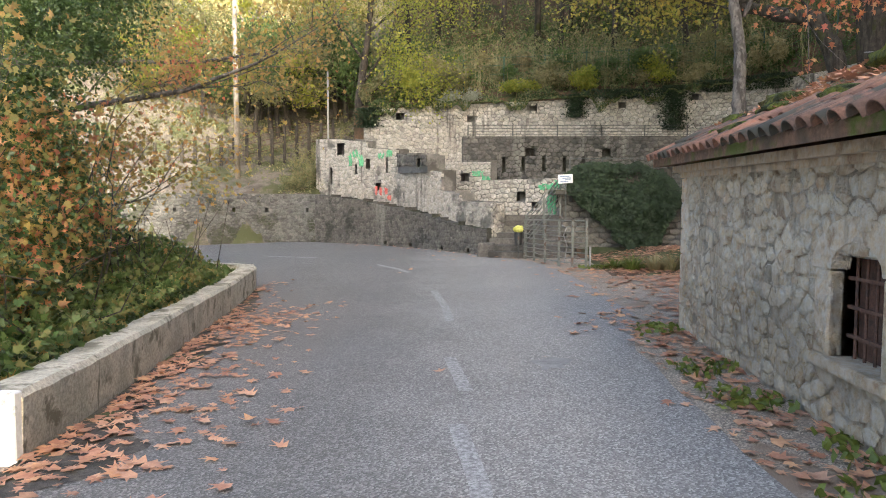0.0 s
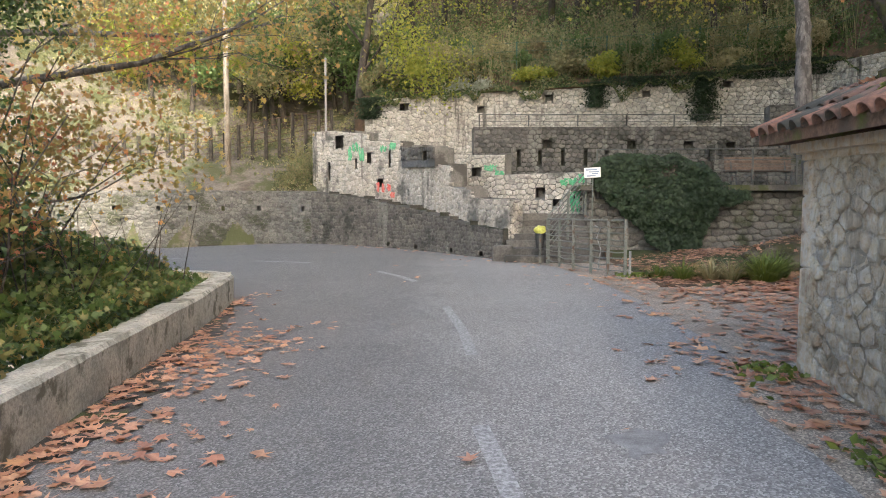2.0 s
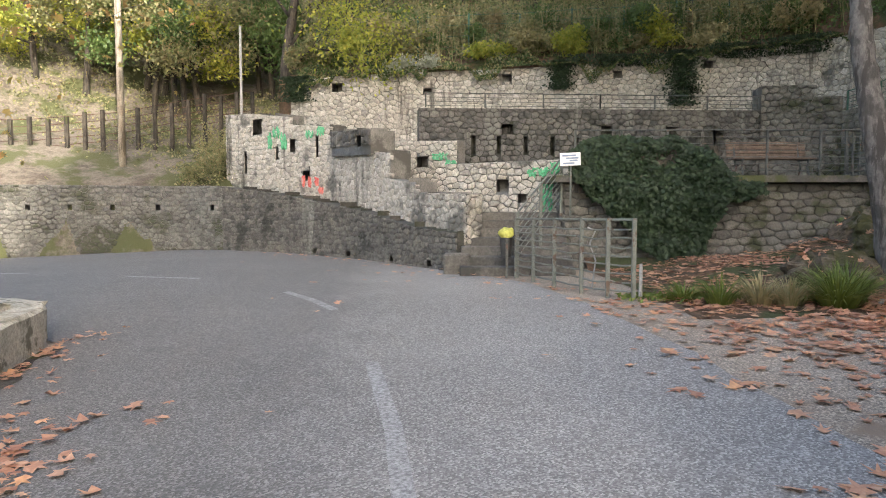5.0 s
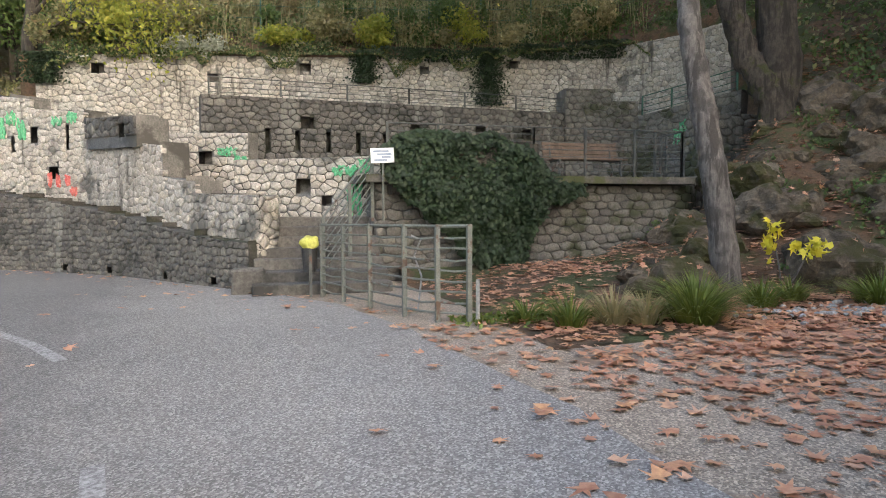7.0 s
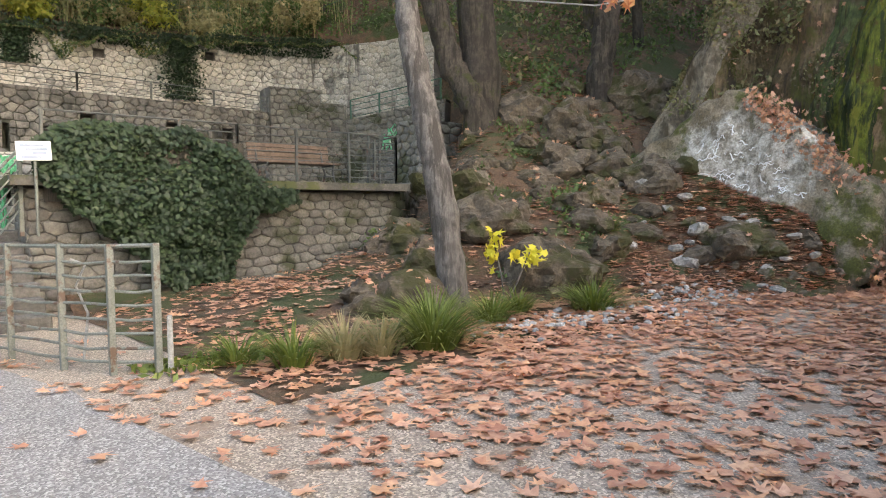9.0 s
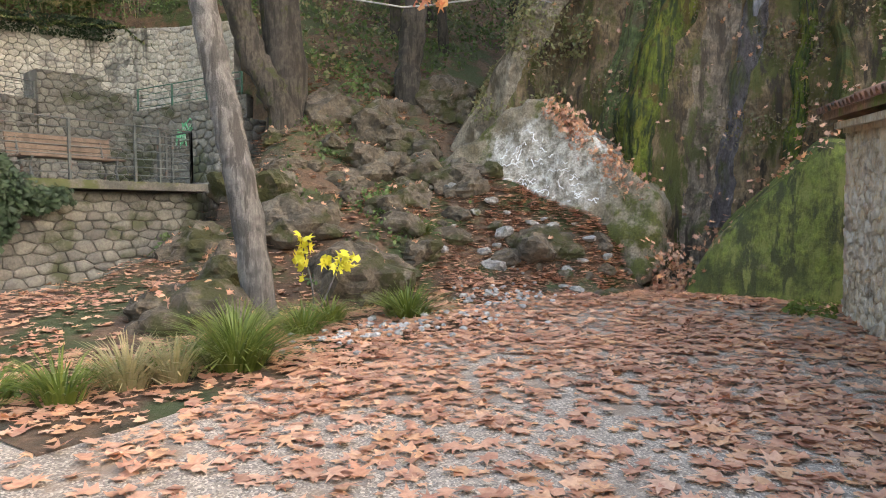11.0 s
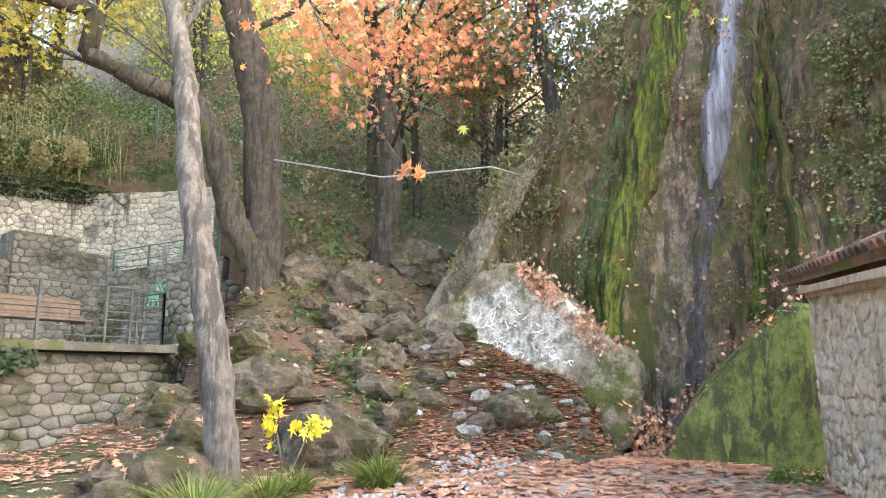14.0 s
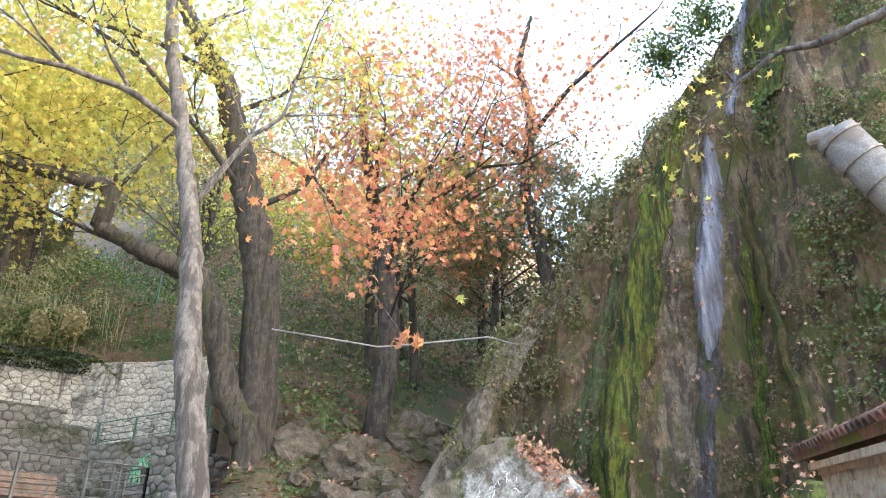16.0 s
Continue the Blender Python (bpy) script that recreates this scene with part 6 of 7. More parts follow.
rp = np.array(NW)[None] + (np.array(NE) - np.array(NW))[None] * (0.3 + 0.7 * u)[:, None] + np.array(npn)[None] * (0.15 + 0.6 * v)[:, None] + np.array([0, 0, 0.13])
thing("roof_leaves", "brown leaves lying on the tiled roof", "fallen leaves", kind="stuff", data=leaf_mesh("roof_leaves", rp, 0.16, DEADLEAF, True, 0.7, 14, 0.6))
for k, (x, y, z, s) in enumerate(((2.22, 6.4, 2.22, 0.20), (2.30, 7.4, 2.30, 0.14), (2.6, 6.6, 2.44, 0.18), (3.2, 5.5, 2.72, 0.3), (2.9, 7.2, 2.60, 0.22), (2.5, 5.2, 2.36, 0.16), (3.0, 4.4, 2.58, 0.24), (2.7, 8.0, 2.52, 0.16))):
    bm = bmesh.new()
    bmesh.ops.create_icosphere(bm, subdivisions=3, radius=1)
    for w in bm.verts:
        w.co = Vector((w.co.x * s, w.co.y * s * 1.7, w.co.z * s * 0.45)) * (1 + 0.3 * noise.noise(w.co * 3 + Vector((k, 0, 0))))
    part("moss_cushion", bm, MOSS, roof, "bright moss cushion", True).location = (x, y, z)


# ---- ivy on the terrace wall ----
IVY_TOP = [(2.1, 2.55), (2.3, 2.8), (3.0, 2.92), (4.3, 2.86), (5.0, 2.65), (5.5, 2.15), (6.2, 1.95)]
IVY_LOW = [(2.1, 2.1), (2.5, 1.6), (3.2, 1.0), (3.8, 0.3), (4.2, 0.05), (4.9, 0.35), (5.15, 0.9), (5.4, 1.5), (6.2, 1.72)]
q = np.random.default_rng(31)
x, z = q.uniform(2.05, 6.2, 36000), q.uniform(0, 3.0, 36000)
top, low = np.interp(x, *zip(*IVY_TOP)) + 0.08 * wob(x, z, 0, 6), np.interp(x, *zip(*IVY_LOW)) + 0.15 * wob(x, z, 1, 5)
ok = (z < top) & (z > low)
x, z = x[ok], z[ok]
swell = 0.22 + 0.16 * wob(x, z, 0, 1.6) + 0.08 * wob(x, z, 2, 4.5)
yy = 21.32 - swell * np.minimum(1, (np.interp(x, *zip(*IVY_TOP)) - z) * 3 + 0.25) + 0.06 * q.normal(size=len(x))
pts = np.stack([x, yy, z], 1)
ivy = thing("ivy", "dense dark green ivy hanging over the terrace wall", "ivy")
me = leaf_mesh("ivy_leaves", pts, 0.095, IVY, False, None, 32, 0.6, np.tile([0.1, -1.0, 0.55], (len(pts), 1)))
part("ivy_leaves", me, IVY, ivy, kind="stuff")
# plain dark block added behind the leaves so their gaps stay dark
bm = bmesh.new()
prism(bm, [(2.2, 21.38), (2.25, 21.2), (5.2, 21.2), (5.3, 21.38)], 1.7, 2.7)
part("ivy_backing", bm, MOSSBARK, ivy, "plain dark block filling the gaps behind the ivy leaves")


# ---- grass ----
def tuft(name, label, x, y, z, n, h, spread, mat, seed):
    g = np.random.default_rng(seed)
    V, F = [], []
    for k in range(n):
        a, b = g.uniform(0, 2 * math.pi), g.random() ** 0.6 * spread
        bx, by = x + 0.45 * b * math.cos(a), y + 0.45 * b * math.sin(a)
        hh = h * g.uniform(0.55, 1.1)
        lean = b * 1.1 + 0.1 * hh
        w = 0.013 * g.uniform(0.7, 1.3)
        s = Vector((-math.sin(a), math.cos(a), 0)) * w
        n0 = len(V)
        for t in (0, 0.35, 0.7, 1.0):
            p = Vector((bx + lean * t**1.7 * math.cos(a), by + lean * t**1.7 * math.sin(a), z + hh * (t - 0.42 * t**2.4 * min(1.5, lean / max(hh, 0.01)))))
            k2 = 1 - 0.85 * t
            V += [tuple(p - s * k2), tuple(p + s * k2)]
        F += [(n0, n0 + 1, n0 + 3, n0 + 2), (n0 + 2, n0 + 3, n0 + 5, n0 + 4), (n0 + 4, n0 + 5, n0 + 7, n0 + 6)]
    return thing(name, label, "grass", "grass tufts by the stream", data=mesh_np(name, V, F, mat))


for k, (x, y, n, h, s, mat) in enumerate([(4.35, 15.1, 420, 0.6, 0.55, GRASS), (4.7, 15.5, 260, 0.6, 0.45, GRASS), (7.3, 15.4, 330, 0.5, 0.55, GRASS), (5.75, 15.7, 200, 0.45, 0.4, GRASS), (6.4, 15.9, 160, 0.35, 0.35, GRASS), (3.5, 15.35, 150, 0.5, 0.4, DRYGRASS), (3.0, 15.4, 140, 0.45, 0.35, GRASS), (2.7, 15.9, 130, 0.35, 0.4, GRASS), (3.8, 15.2, 140, 0.45, 0.35, DRYGRASS), (8.0, 16.3, 90, 0.3, 0.3, GRASS), (9.9, 17.0, 90, 0.35, 0.3, GRASS)]):
    tuft("grass_tuft", "clump of long green grass at the stream edge" if mat is GRASS else "clump of dry straw-coloured grass at the stream edge", x, y, float(lot_z(np.array(x), np.array(y))), n, h, s, mat, 50 + k)
gp = np.concatenate([litter(2200, (1.9, 4.8, 15.1, 16.4), lambda x, y: 0.7 * np.exp(-((y - (16.25 - 0.28 * (x - 1.9))) / 0.25) ** 2), 61), litter(1500, (1.7, 2.3, 3.5, 9), lambda x, y: 0.5 * smooth01(-0.1, 0.4, wob(x, y, 0, 2.2)), 62), litter(400, (10.2, 11.6, 10.9, 11.5), lambda x, y: 0.6 + 0 * x, 63)])
gp = np.stack([gp[:, 0], gp[:, 1], lot_z(gp[:, 0], gp[:, 1]) + 0.04], 1)
thing("verge_grass", "short bright green grass and weeds along the verge", "grass", kind="stuff", data=leaf_mesh("verge_grass", gp, 0.09, GRASS, False, None, 64))


# ---- trees ----
def limb(bm, pts, r0, r1, sides=9, lump=0.0):
    p = np.array(pts, float)
    n = max(4, (12 if lump else 4) * len(p))
    q = resample(p, n)
    q = q + 0.02 * np.stack([np.sin(np.arange(n) * 1.3 + p[0, 0]), np.cos(np.arange(n) * 1.7 + p[0, 1]), np.zeros(n)], 1) * np.linspace(0, 1, n)[:, None]
    rr = [r0 + (r1 - r0) * (k / (n - 1)) ** 0.9 for k in range(n)]
    return tube(bm, [tuple(a) for a in q], [r * (1 + 0.06 * math.sin(2.1 * k)) for k, r in enumerate(rr)], sides, lump=lump)


def twigs(bm, start, way, length, r, depth, tips, g):
    """A branch that bends and forks; the places of its leaves go to tips."""
    pts, p, d = [Vector(start)], Vector(start), Vector(way).normalized()
    for _ in range(4):
        d = (d + Vector((g.uniform(-1, 1), g.uniform(-1, 1), g.uniform(-0.6, 0.8))) * 0.28).normalized()
        p = p + d * length / 4
        pts.append(p.copy())
    tube(bm, pts, [r * (1 - 0.16 * k) for k in range(5)], 5 if depth < 2 else 6)
    tips.extend(pts[2:])
    if depth:
        for k in range(3):
            q = pts[2 + k % 3]
            side = Vector((g.uniform(-1, 1), g.uniform(-1, 1), g.uniform(-0.4, 0.8))).normalized()
            twigs(bm, q, d * 0.6 + side * 0.9, length * g.uniform(0.55, 0.8), r * 0.5, depth - 1, tips, g)


def crown_points(tips, n, spread, g):
    t = np.array([tuple(p) for p in tips])
    c = t[g.integers(0, len(t), n)]
    return c + g.normal(size=(n, 3)) * spread


def tree(name, label, trunks, bark, limbs, leaf, size, n, seed, spread=0.45, lobed=False, reach=2.2, depth=2, extra=()):
    """trunks: (points, r0, r1); limbs: (points, r0, r1) of known branches; twigs grow from the ends and upper parts."""
    g, gn = random.Random(seed), np.random.default_rng(seed)
    ob = thing(name, label, "tree")
    tips = []
    for pts, r0, r1 in trunks:
        bm = bmesh.new()
        limb(bm, pts, r0, r1, 16, 0.22 if bark is MOSSBARK else 0.10)
        part("trunk", bm, bark, ob, smooth=True)
    for pts, r0, r1 in limbs:
        bm = bmesh.new()
        limb(bm, pts, r0, r1, 8)
        for k in range(1, len(pts)):
            for _ in range(2):
                twigs(bm, pts[k], Vector(pts[k]) - Vector(pts[k - 1]) + Vector((g.uniform(-1, 1), g.uniform(-1, 1), g.uniform(-0.3, 1))) * 0.8, reach * g.uniform(0.6, 1.1), r1 * 0.7, depth, tips, g)
        part("limb", bm, bark, ob, smooth=True)
    if n:
        pts = crown_points(tips, n, spread, gn) if tips else np.zeros((0, 3))
        for c, rad, k in extra:
            pts = np.concatenate([pts, cloud(gn, k, c, rad, 0.2)])
        part("crown", leaf_mesh("crown", pts, size, leaf, lobed, None, seed + 1, 0.7), leaf, ob)
    return ob


tree("plane_tree", "slender grey plane tree leaning by the stream", [([(6.12, 16.7, 0.0), (5.95, 16.88, 1.9), (5.85, 17.3, 3.8), (5.98, 17.75, 5.5), (5.85, 18.2, 7.36), (5.58, 18.49, 8.89), (5.36, 18.63, 10.5)], 0.20, 0.095)], BARK,
     [([(6.12, 18.0, 6.35), (6.65, 17.69, 7.66), (7.04, 17.34, 8.21), (7.13, 17.26, 8.99)], 0.06, 0.025), ([(5.80, 18.2, 7.5), (5.07, 18.57, 7.9), (4.32, 18.96, 7.95), (3.3, 19.4, 7.8)], 0.06, 0.03)], YELLOW, 0.13, 2600, 71, 0.5, True)
tree("mossy_tree", "massive old plane tree with mossy twin trunks", [([(11.2, 21.4, 1.4), (11.24, 21.48, 3.66), (11.07, 21.65, 7.54), (10.65, 22.03, 9.75), (10.12, 22.49, 12.14), (9.92, 22.64, 12.98), (9.19, 23.18, 14.39), (8.4, 23.7, 16)], 0.46, 0.14), ([(11.0, 21.4, 1.6), (10.94, 21.36, 3.73), (10.5, 21.77, 4.88), (10.16, 22.06, 6.5), (9.83, 22.33, 7.39), (8.92, 23.0, 7.75), (7.98, 23.59, 8.2)], 0.33, 0.17)], MOSSBARK,
     [([(7.98, 23.59, 8.2), (8.12, 23.51, 9.17), (7.36, 23.93, 9.21), (6.3, 24.42, 9.16), (4.8, 25.2, 9.9)], 0.2, 0.07), ([(10.7, 22.0, 9.4), (11.7, 21.3, 10.3), (12.3, 20.8, 11.8)], 0.1, 0.04), ([(10.1, 22.5, 12.1), (11.4, 22.0, 13.4), (12.0, 21.8, 14.6)], 0.09, 0.04), ([(9.9, 22.6, 13), (8.3, 23.5, 13.6), (6.5, 24.3, 13.4)], 0.1, 0.04), ([(10.7, 22.0, 9.6), (9.2, 22.4, 11.0), (7.6, 22.8, 12.2), (6.2, 23.3, 12.6)], 0.09, 0.04), ([(9.2, 23.2, 14.4), (10.0, 23.6, 15.8), (11.0, 23.8, 17)], 0.08, 0.03), ([(8.92, 23.0, 7.75), (8.0, 23.8, 8.1), (7.2, 24.4, 8.5), (6.4, 24.8, 8.9)], 0.07, 0.02), ([(9.83, 22.33, 7.39), (9.3, 22.6, 8.2), (8.6, 22.9, 8.6)], 0.05, 0.02), ([(7.36, 23.93, 9.21), (6.6, 24.4, 9.4), (5.6, 24.8, 9.7)], 0.06, 0.02)], YELLOW, 0.15, 17000, 72, 0.42, True, 2.7, 2,
     [((7.5, 25.8, 11.8), (3.2, 2.0, 2.4), 3600), ((5.0, 26.5, 12.5), (3.0, 2.0, 2.6), 3600), ((9.5, 26, 14), (3.0, 2, 2.0), 2600), ((3.0, 26.5, 12.0), (2.6, 2, 2.0), 2400), ((8.5, 26.5, 17.0), (3.0, 2, 2.0), 2600), ((5.0, 26.5, 16), (3.0, 2, 2.2), 3000)])
tree("orange_plane_tree", "plane tree with orange autumn leaves above the stream", [([(14.2, 20.4, 3.2), (14.17, 20.37, 4.74), (14.3, 20.19, 6.78), (14.17, 20.37, 9.19), (13.94, 20.68, 10.94), (13.74, 20.93, 12.83), (13.6, 21.11, 16)], 0.34, 0.1)], MOSSBARK,
     [([(14.2, 20.3, 8.6), (13.0, 19.0, 9.6), (12.0, 17.6, 9.9), (11.4, 16.6, 9.6)], 0.08, 0.03), ([(14.0, 20.6, 10.6), (12.6, 19.6, 11.2), (11.6, 18.6, 11.3)], 0.08, 0.03), ([(14.1, 20.4, 9.6), (14.0, 18.8, 10.2), (13.3, 17.0, 10.4), (12.9, 15.6, 9.9)], 0.08, 0.03), ([(13.8, 20.9, 12.4), (14.6, 20.0, 13.6), (15.2, 19.2, 14.8)], 0.07, 0.03), ([(14.2, 20.2, 7.2), (12.8, 18.6, 8.0), (11.9, 17.4, 7.7)], 0.05, 0.02), ([(14.1, 20.4, 9.0), (13.0, 21.0, 10.0), (12.0, 21.2, 10.8)], 0.06, 0.03), ([(14.2, 20.3, 9.4), (15.2, 19.2, 10.4), (15.6, 17.9, 11.2)], 0.07, 0.03), ([(13.9, 20.7, 11), (14.8, 19.6, 12.0), (15.4, 18.2, 12.4)], 0.06, 0.03)], ORANGE, 0.15, 5200, 73, 0.5, True, 2.2, 2)
tree("leaning_tree", "dark bare-limbed tree leaning over the rock", [([(17.2, 17.0, 6.5), (17.2, 16.84, 8.84), (17.02, 17.29, 11.64), (17.15, 16.97, 14.5), (17.02, 17.3, 16.36), (17.23, 16.76, 18.5)], 0.24, 0.06)], MOSSBARK,
     [([(17.1, 17.0, 13.6), (16.8, 15.6, 14.6), (16.6, 14.0, 15.4), (16.4, 12.6, 16.0)], 0.09, 0.03), ([(17.1, 17.2, 15.8), (17.6, 18.4, 17.4), (18.0, 19.4, 19)], 0.06, 0.02), ([(17.1, 17.0, 12.6), (16.4, 18.2, 13.6), (16.0, 19.6, 14.6)], 0.06, 0.02)], ORANGE, 0.14, 700, 74, 0.6, True, 2.2, 2)
tree("overhead_branch", "bare pale branch reaching out of the hillside", [([(9.24, 6.0, 9.2), (9.24, 8.8, 8.08), (9.35, 9.62, 7.99)], 0.10, 0.06)], BARK, [([(9.35, 9.62, 7.99), (9.38, 10.1, 8.1), (9.38, 10.77, 7.77), (9.34, 11.31, 7.3)], 0.05, 0.02)], YELLOW, 0.14, 60, 75, 0.5, True, 1.0, 1)
tree("roadside_tree", "leafy plane tree growing below the road", [([(-10.5, 11.5, -3.5), (-10.2, 11.8, 1.0), (-10.0, 12.3, 3.2), (-10.6, 13, 7.5), (-10.2, 13.5, 11)], 0.32, 0.12)], BARK,
     [([(-10.1, 12.2, 2.6), (-8.4, 12.9, 3.45), (-6.34, 13.38, 3.85), (-5.0, 13.9, 4.5)], 0.10, 0.03), ([(-10.2, 12.6, 4.2), (-9.0, 15.0, 4.8), (-7.65, 17.0, 5.2), (-6.2, 18.6, 5.8)], 0.08, 0.03), ([(-10.4, 12.9, 6.5), (-8.4, 12.0, 6.6), (-6.6, 11.0, 6.2)], 0.08, 0.03), ([(-10.1, 12.0, 2.0), (-8.6, 10.6, 2.6), (-7.2, 9.4, 2.4)], 0.07, 0.02), ([(-10.4, 13.0, 7.0), (-8.8, 14.6, 7.8), (-7.0, 15.6, 8.0)], 0.08, 0.03), ([(-10.1, 12, 1.5), (-8.6, 12.5, 1.4), (-7.2, 12.8, 1.6)], 0.05, 0.02)], AUTUMN, 0.12, 6000, 76, 0.35, True, 1.7, 2)
# orange leaves mixed through the roadside tree
q = np.random.default_rng(77)
pts = np.concatenate([cloud(q, 1300, c, r, 0.1) for c, r in (((-6.4, 9.4, 1.3), (1.0, 1.3, 0.9)), ((-7.6, 12.5, 2.6), (1.6, 1.8, 1.2)), ((-7.4, 15.5, 4.6), (1.6, 2.0, 1.3)))])
thing("autumn_shrub", "tangled shrub with orange and yellow leaves", "shrub", kind="stuff", data=leaf_mesh("autumn_shrub", pts[::3], 0.10, ORANGE, True, None, 78, 0.7))
thing("autumn_shrub", "tangled shrub with orange and yellow leaves", "shrub", kind="stuff", data=leaf_mesh("autumn_shrub", pts[1::3] + 0.2, 0.10, AUTUMN, True, None, 79, 0.7))
pts = np.concatenate([cloud(q, 6500, c, r, 0.1) for c, r in (((-7.6, 10.6, 4.6), (1.3, 1.4, 1.2)), ((-8.6, 12.6, 6.0), (1.7, 1.7, 1.5)), ((-7.4, 9.8, 2.6), (0.9, 1.0, 0.9)))])
thing("evergreen_crown", "dark small-leaved evergreen tree beside the road", "tree", kind="stuff", data=leaf_mesh("evergreen_crown", pts, 0.07, BUSH, False, None, 80))
# tall autumn tangle at the near end of the parapet
q = np.random.default_rng(88)
HEAPS = (((-5.0, 6.5, 0.7), (0.5, 0.7, 0.5)), ((-5.3, 7.3, 1.1), (0.6, 0.8, 0.7)), ((-6.0, 7.9, 1.7), (0.8, 0.8, 0.9)), ((-6.3, 8.8, 2.4), (0.9, 0.9, 0.9)), ((-5.7, 8.6, 1.3), (0.7, 0.8, 0.7)), ((-6.6, 9.8, 2.0), (0.8, 1.0, 1.0)), ((-7.0, 10.6, 1.2), (0.9, 1.1, 0.8)))
tangle = thing("autumn_shrub", "tall tangled shrub with orange, yellow and green leaves", "shrub")
for mat, count, size, seed in ((AUTUMN, 420, 0.12, 89), (ORANGE, 170, 0.12, 90), (HEDGE, 900, 0.08, 91)):
    pts = np.concatenate([cloud(q, count, c, r, 0.15) for c, r in HEAPS])
    part("leaves", leaf_mesh("leaves", pts, size, mat, mat is not HEDGE, None, seed, 0.7), mat, tangle, kind="stuff")
for c, r in HEAPS:
    for _ in range(7):
        bm = bmesh.new()
        a = Vector((c[0] + q.normal() * 0.3, c[1] + q.normal() * 0.3, -0.2))
        b = Vector(c) + Vector((q.normal() * r[0], q.normal() * r[1], 0.4 * q.normal() * r[2]))
        tube(bm, [a, a.lerp(b, 0.5) + Vector((q.normal() * 0.12, q.normal() * 0.12, 0.1)), b, b + Vector((q.normal() * 0.4, q.normal() * 0.4, 0.35))], [0.016, 0.012, 0.008, 0.004], 5)
        part("stem", bm, MOSSBARK, tangle)
pts = np.concatenate([cloud(q, 2600, c, r, 0.1) for c, r in (((-5.9, 9.6, 3.9), (0.9, 0.9, 0.8)), ((-6.7, 9.4, 3.3), (0.9, 0.9, 0.8)), ((-6.2, 10.6, 4.9), (1.0, 1.0, 0.8)), ((-7.2, 10.0, 4.4), (1.0, 1.0, 1.0)))])
thing("evergreen_crown", "dark small-leaved evergreen tree beside the road", "tree", kind="stuff", data=leaf_mesh("evergreen_crown", pts, 0.06, HEDGE, False, None, 92))
# shrubs behind the parapet
q = np.random.default_rng(81)
n = 34000
y = q.uniform(4.6, 14.6, n)
x = par_x(y) - 0.30 - q.random(n) ** 1.3 * 4.0
hump = 0.2 + 0.95 * smooth01(0.1, 2.2, par_x(y) - x) + 0.3 * wob(x, y, 0, 1.4) - 0.45 * smooth01(11, 14, y)
z = road_z(np.full(n, -4.0), y) + 0.25 + hump * (0.25 + 0.75 * q.random(n) ** 0.6) - 0.35 * smooth01(2.5, 4, par_x(y) - x)
thing("hedge_shrubs", "green bramble and shrubs behind the parapet", "shrub", kind="stuff", data=leaf_mesh("hedge_shrubs", np.stack([x, y, z], 1), 0.085, HEDGE, False, None, 82, 0.8))
k = q.random(n) < 0.05
thing("bramble_leaves", "orange and yellow leaves caught on the bramble", "fallen leaves", kind="stuff", data=leaf_mesh("bramble_leaves", np.stack([x, y, z + 0.05], 1)[k], 0.12, AUTUMN, True, None, 83, 0.6))
# yellow fig leaves near the slender tree
pts = np.concatenate([cloud(q, 26, (6.75, 16.7, 1.02), (0.12, 0.16, 0.32), 0.1), cloud(q, 30, (7.35, 16.55, 0.85), (0.3, 0.3, 0.14), 0.1)])
fig = thing("fig_sapling", "small sapling with bright yellow leaves", "sapling")
bm = bmesh.new()
tube(bm, [(6.9, 16.6, 0.15), (6.85, 16.62, 0.6), (6.75, 16.7, 1.2)], 0.012, 5)
tube(bm, [(6.9, 16.6, 0.15), (7.1, 16.55, 0.5), (7.35, 16.55, 0.9)], 0.012, 5)
part("stem", bm, BARK, fig)
part("leaves", leaf_mesh("leaves", pts, 0.17, leafy("clear_yellow_leaves", [(0.75, 0.62, 0.04), (0.80, 0.70, 0.08), (0.60, 0.58, 0.05)], 0.4), True, None, 84, 0.5), YELLOW, fig)
# thin twig of the plane tree with a few bright leaves, hanging in front of the rock
sprig = thing("hanging_twig", "thin hanging twig with a few orange plane leaves", "twig")
bm = bmesh.new()
tube(bm, [(7.04, 17.34, 8.21), (7.0, 16.6, 7.0), (6.8, 15.9, 5.6), (6.45, 14.98, 4.45), (6.15, 14.2, 3.55)], [0.014, 0.011, 0.009, 0.006, 0.003], 5)
tube(bm, [(6.8, 15.9, 5.6), (6.7, 15.0, 5.0), (6.74, 13.9, 4.25)], [0.007, 0.005, 0.003], 5)
part("stem", bm, BARK, sprig)
for seed, c, r, count, mat in ((96, (6.2, 14.3, 3.62), (0.17, 0.17, 0.13), 9, ORANGE), (97, (6.74, 13.9, 4.2), (0.05, 0.05, 0.04), 2, YELLOW), (98, (6.5, 15.1, 4.6), (0.25, 0.25, 0.25), 7, ORANGE)):
    part("leaves", leaf_mesh("leaves", cloud(q, count, c, r, 0.2), 0.17, mat, True, None, seed, 0.4), mat, sprig, kind="stuff")
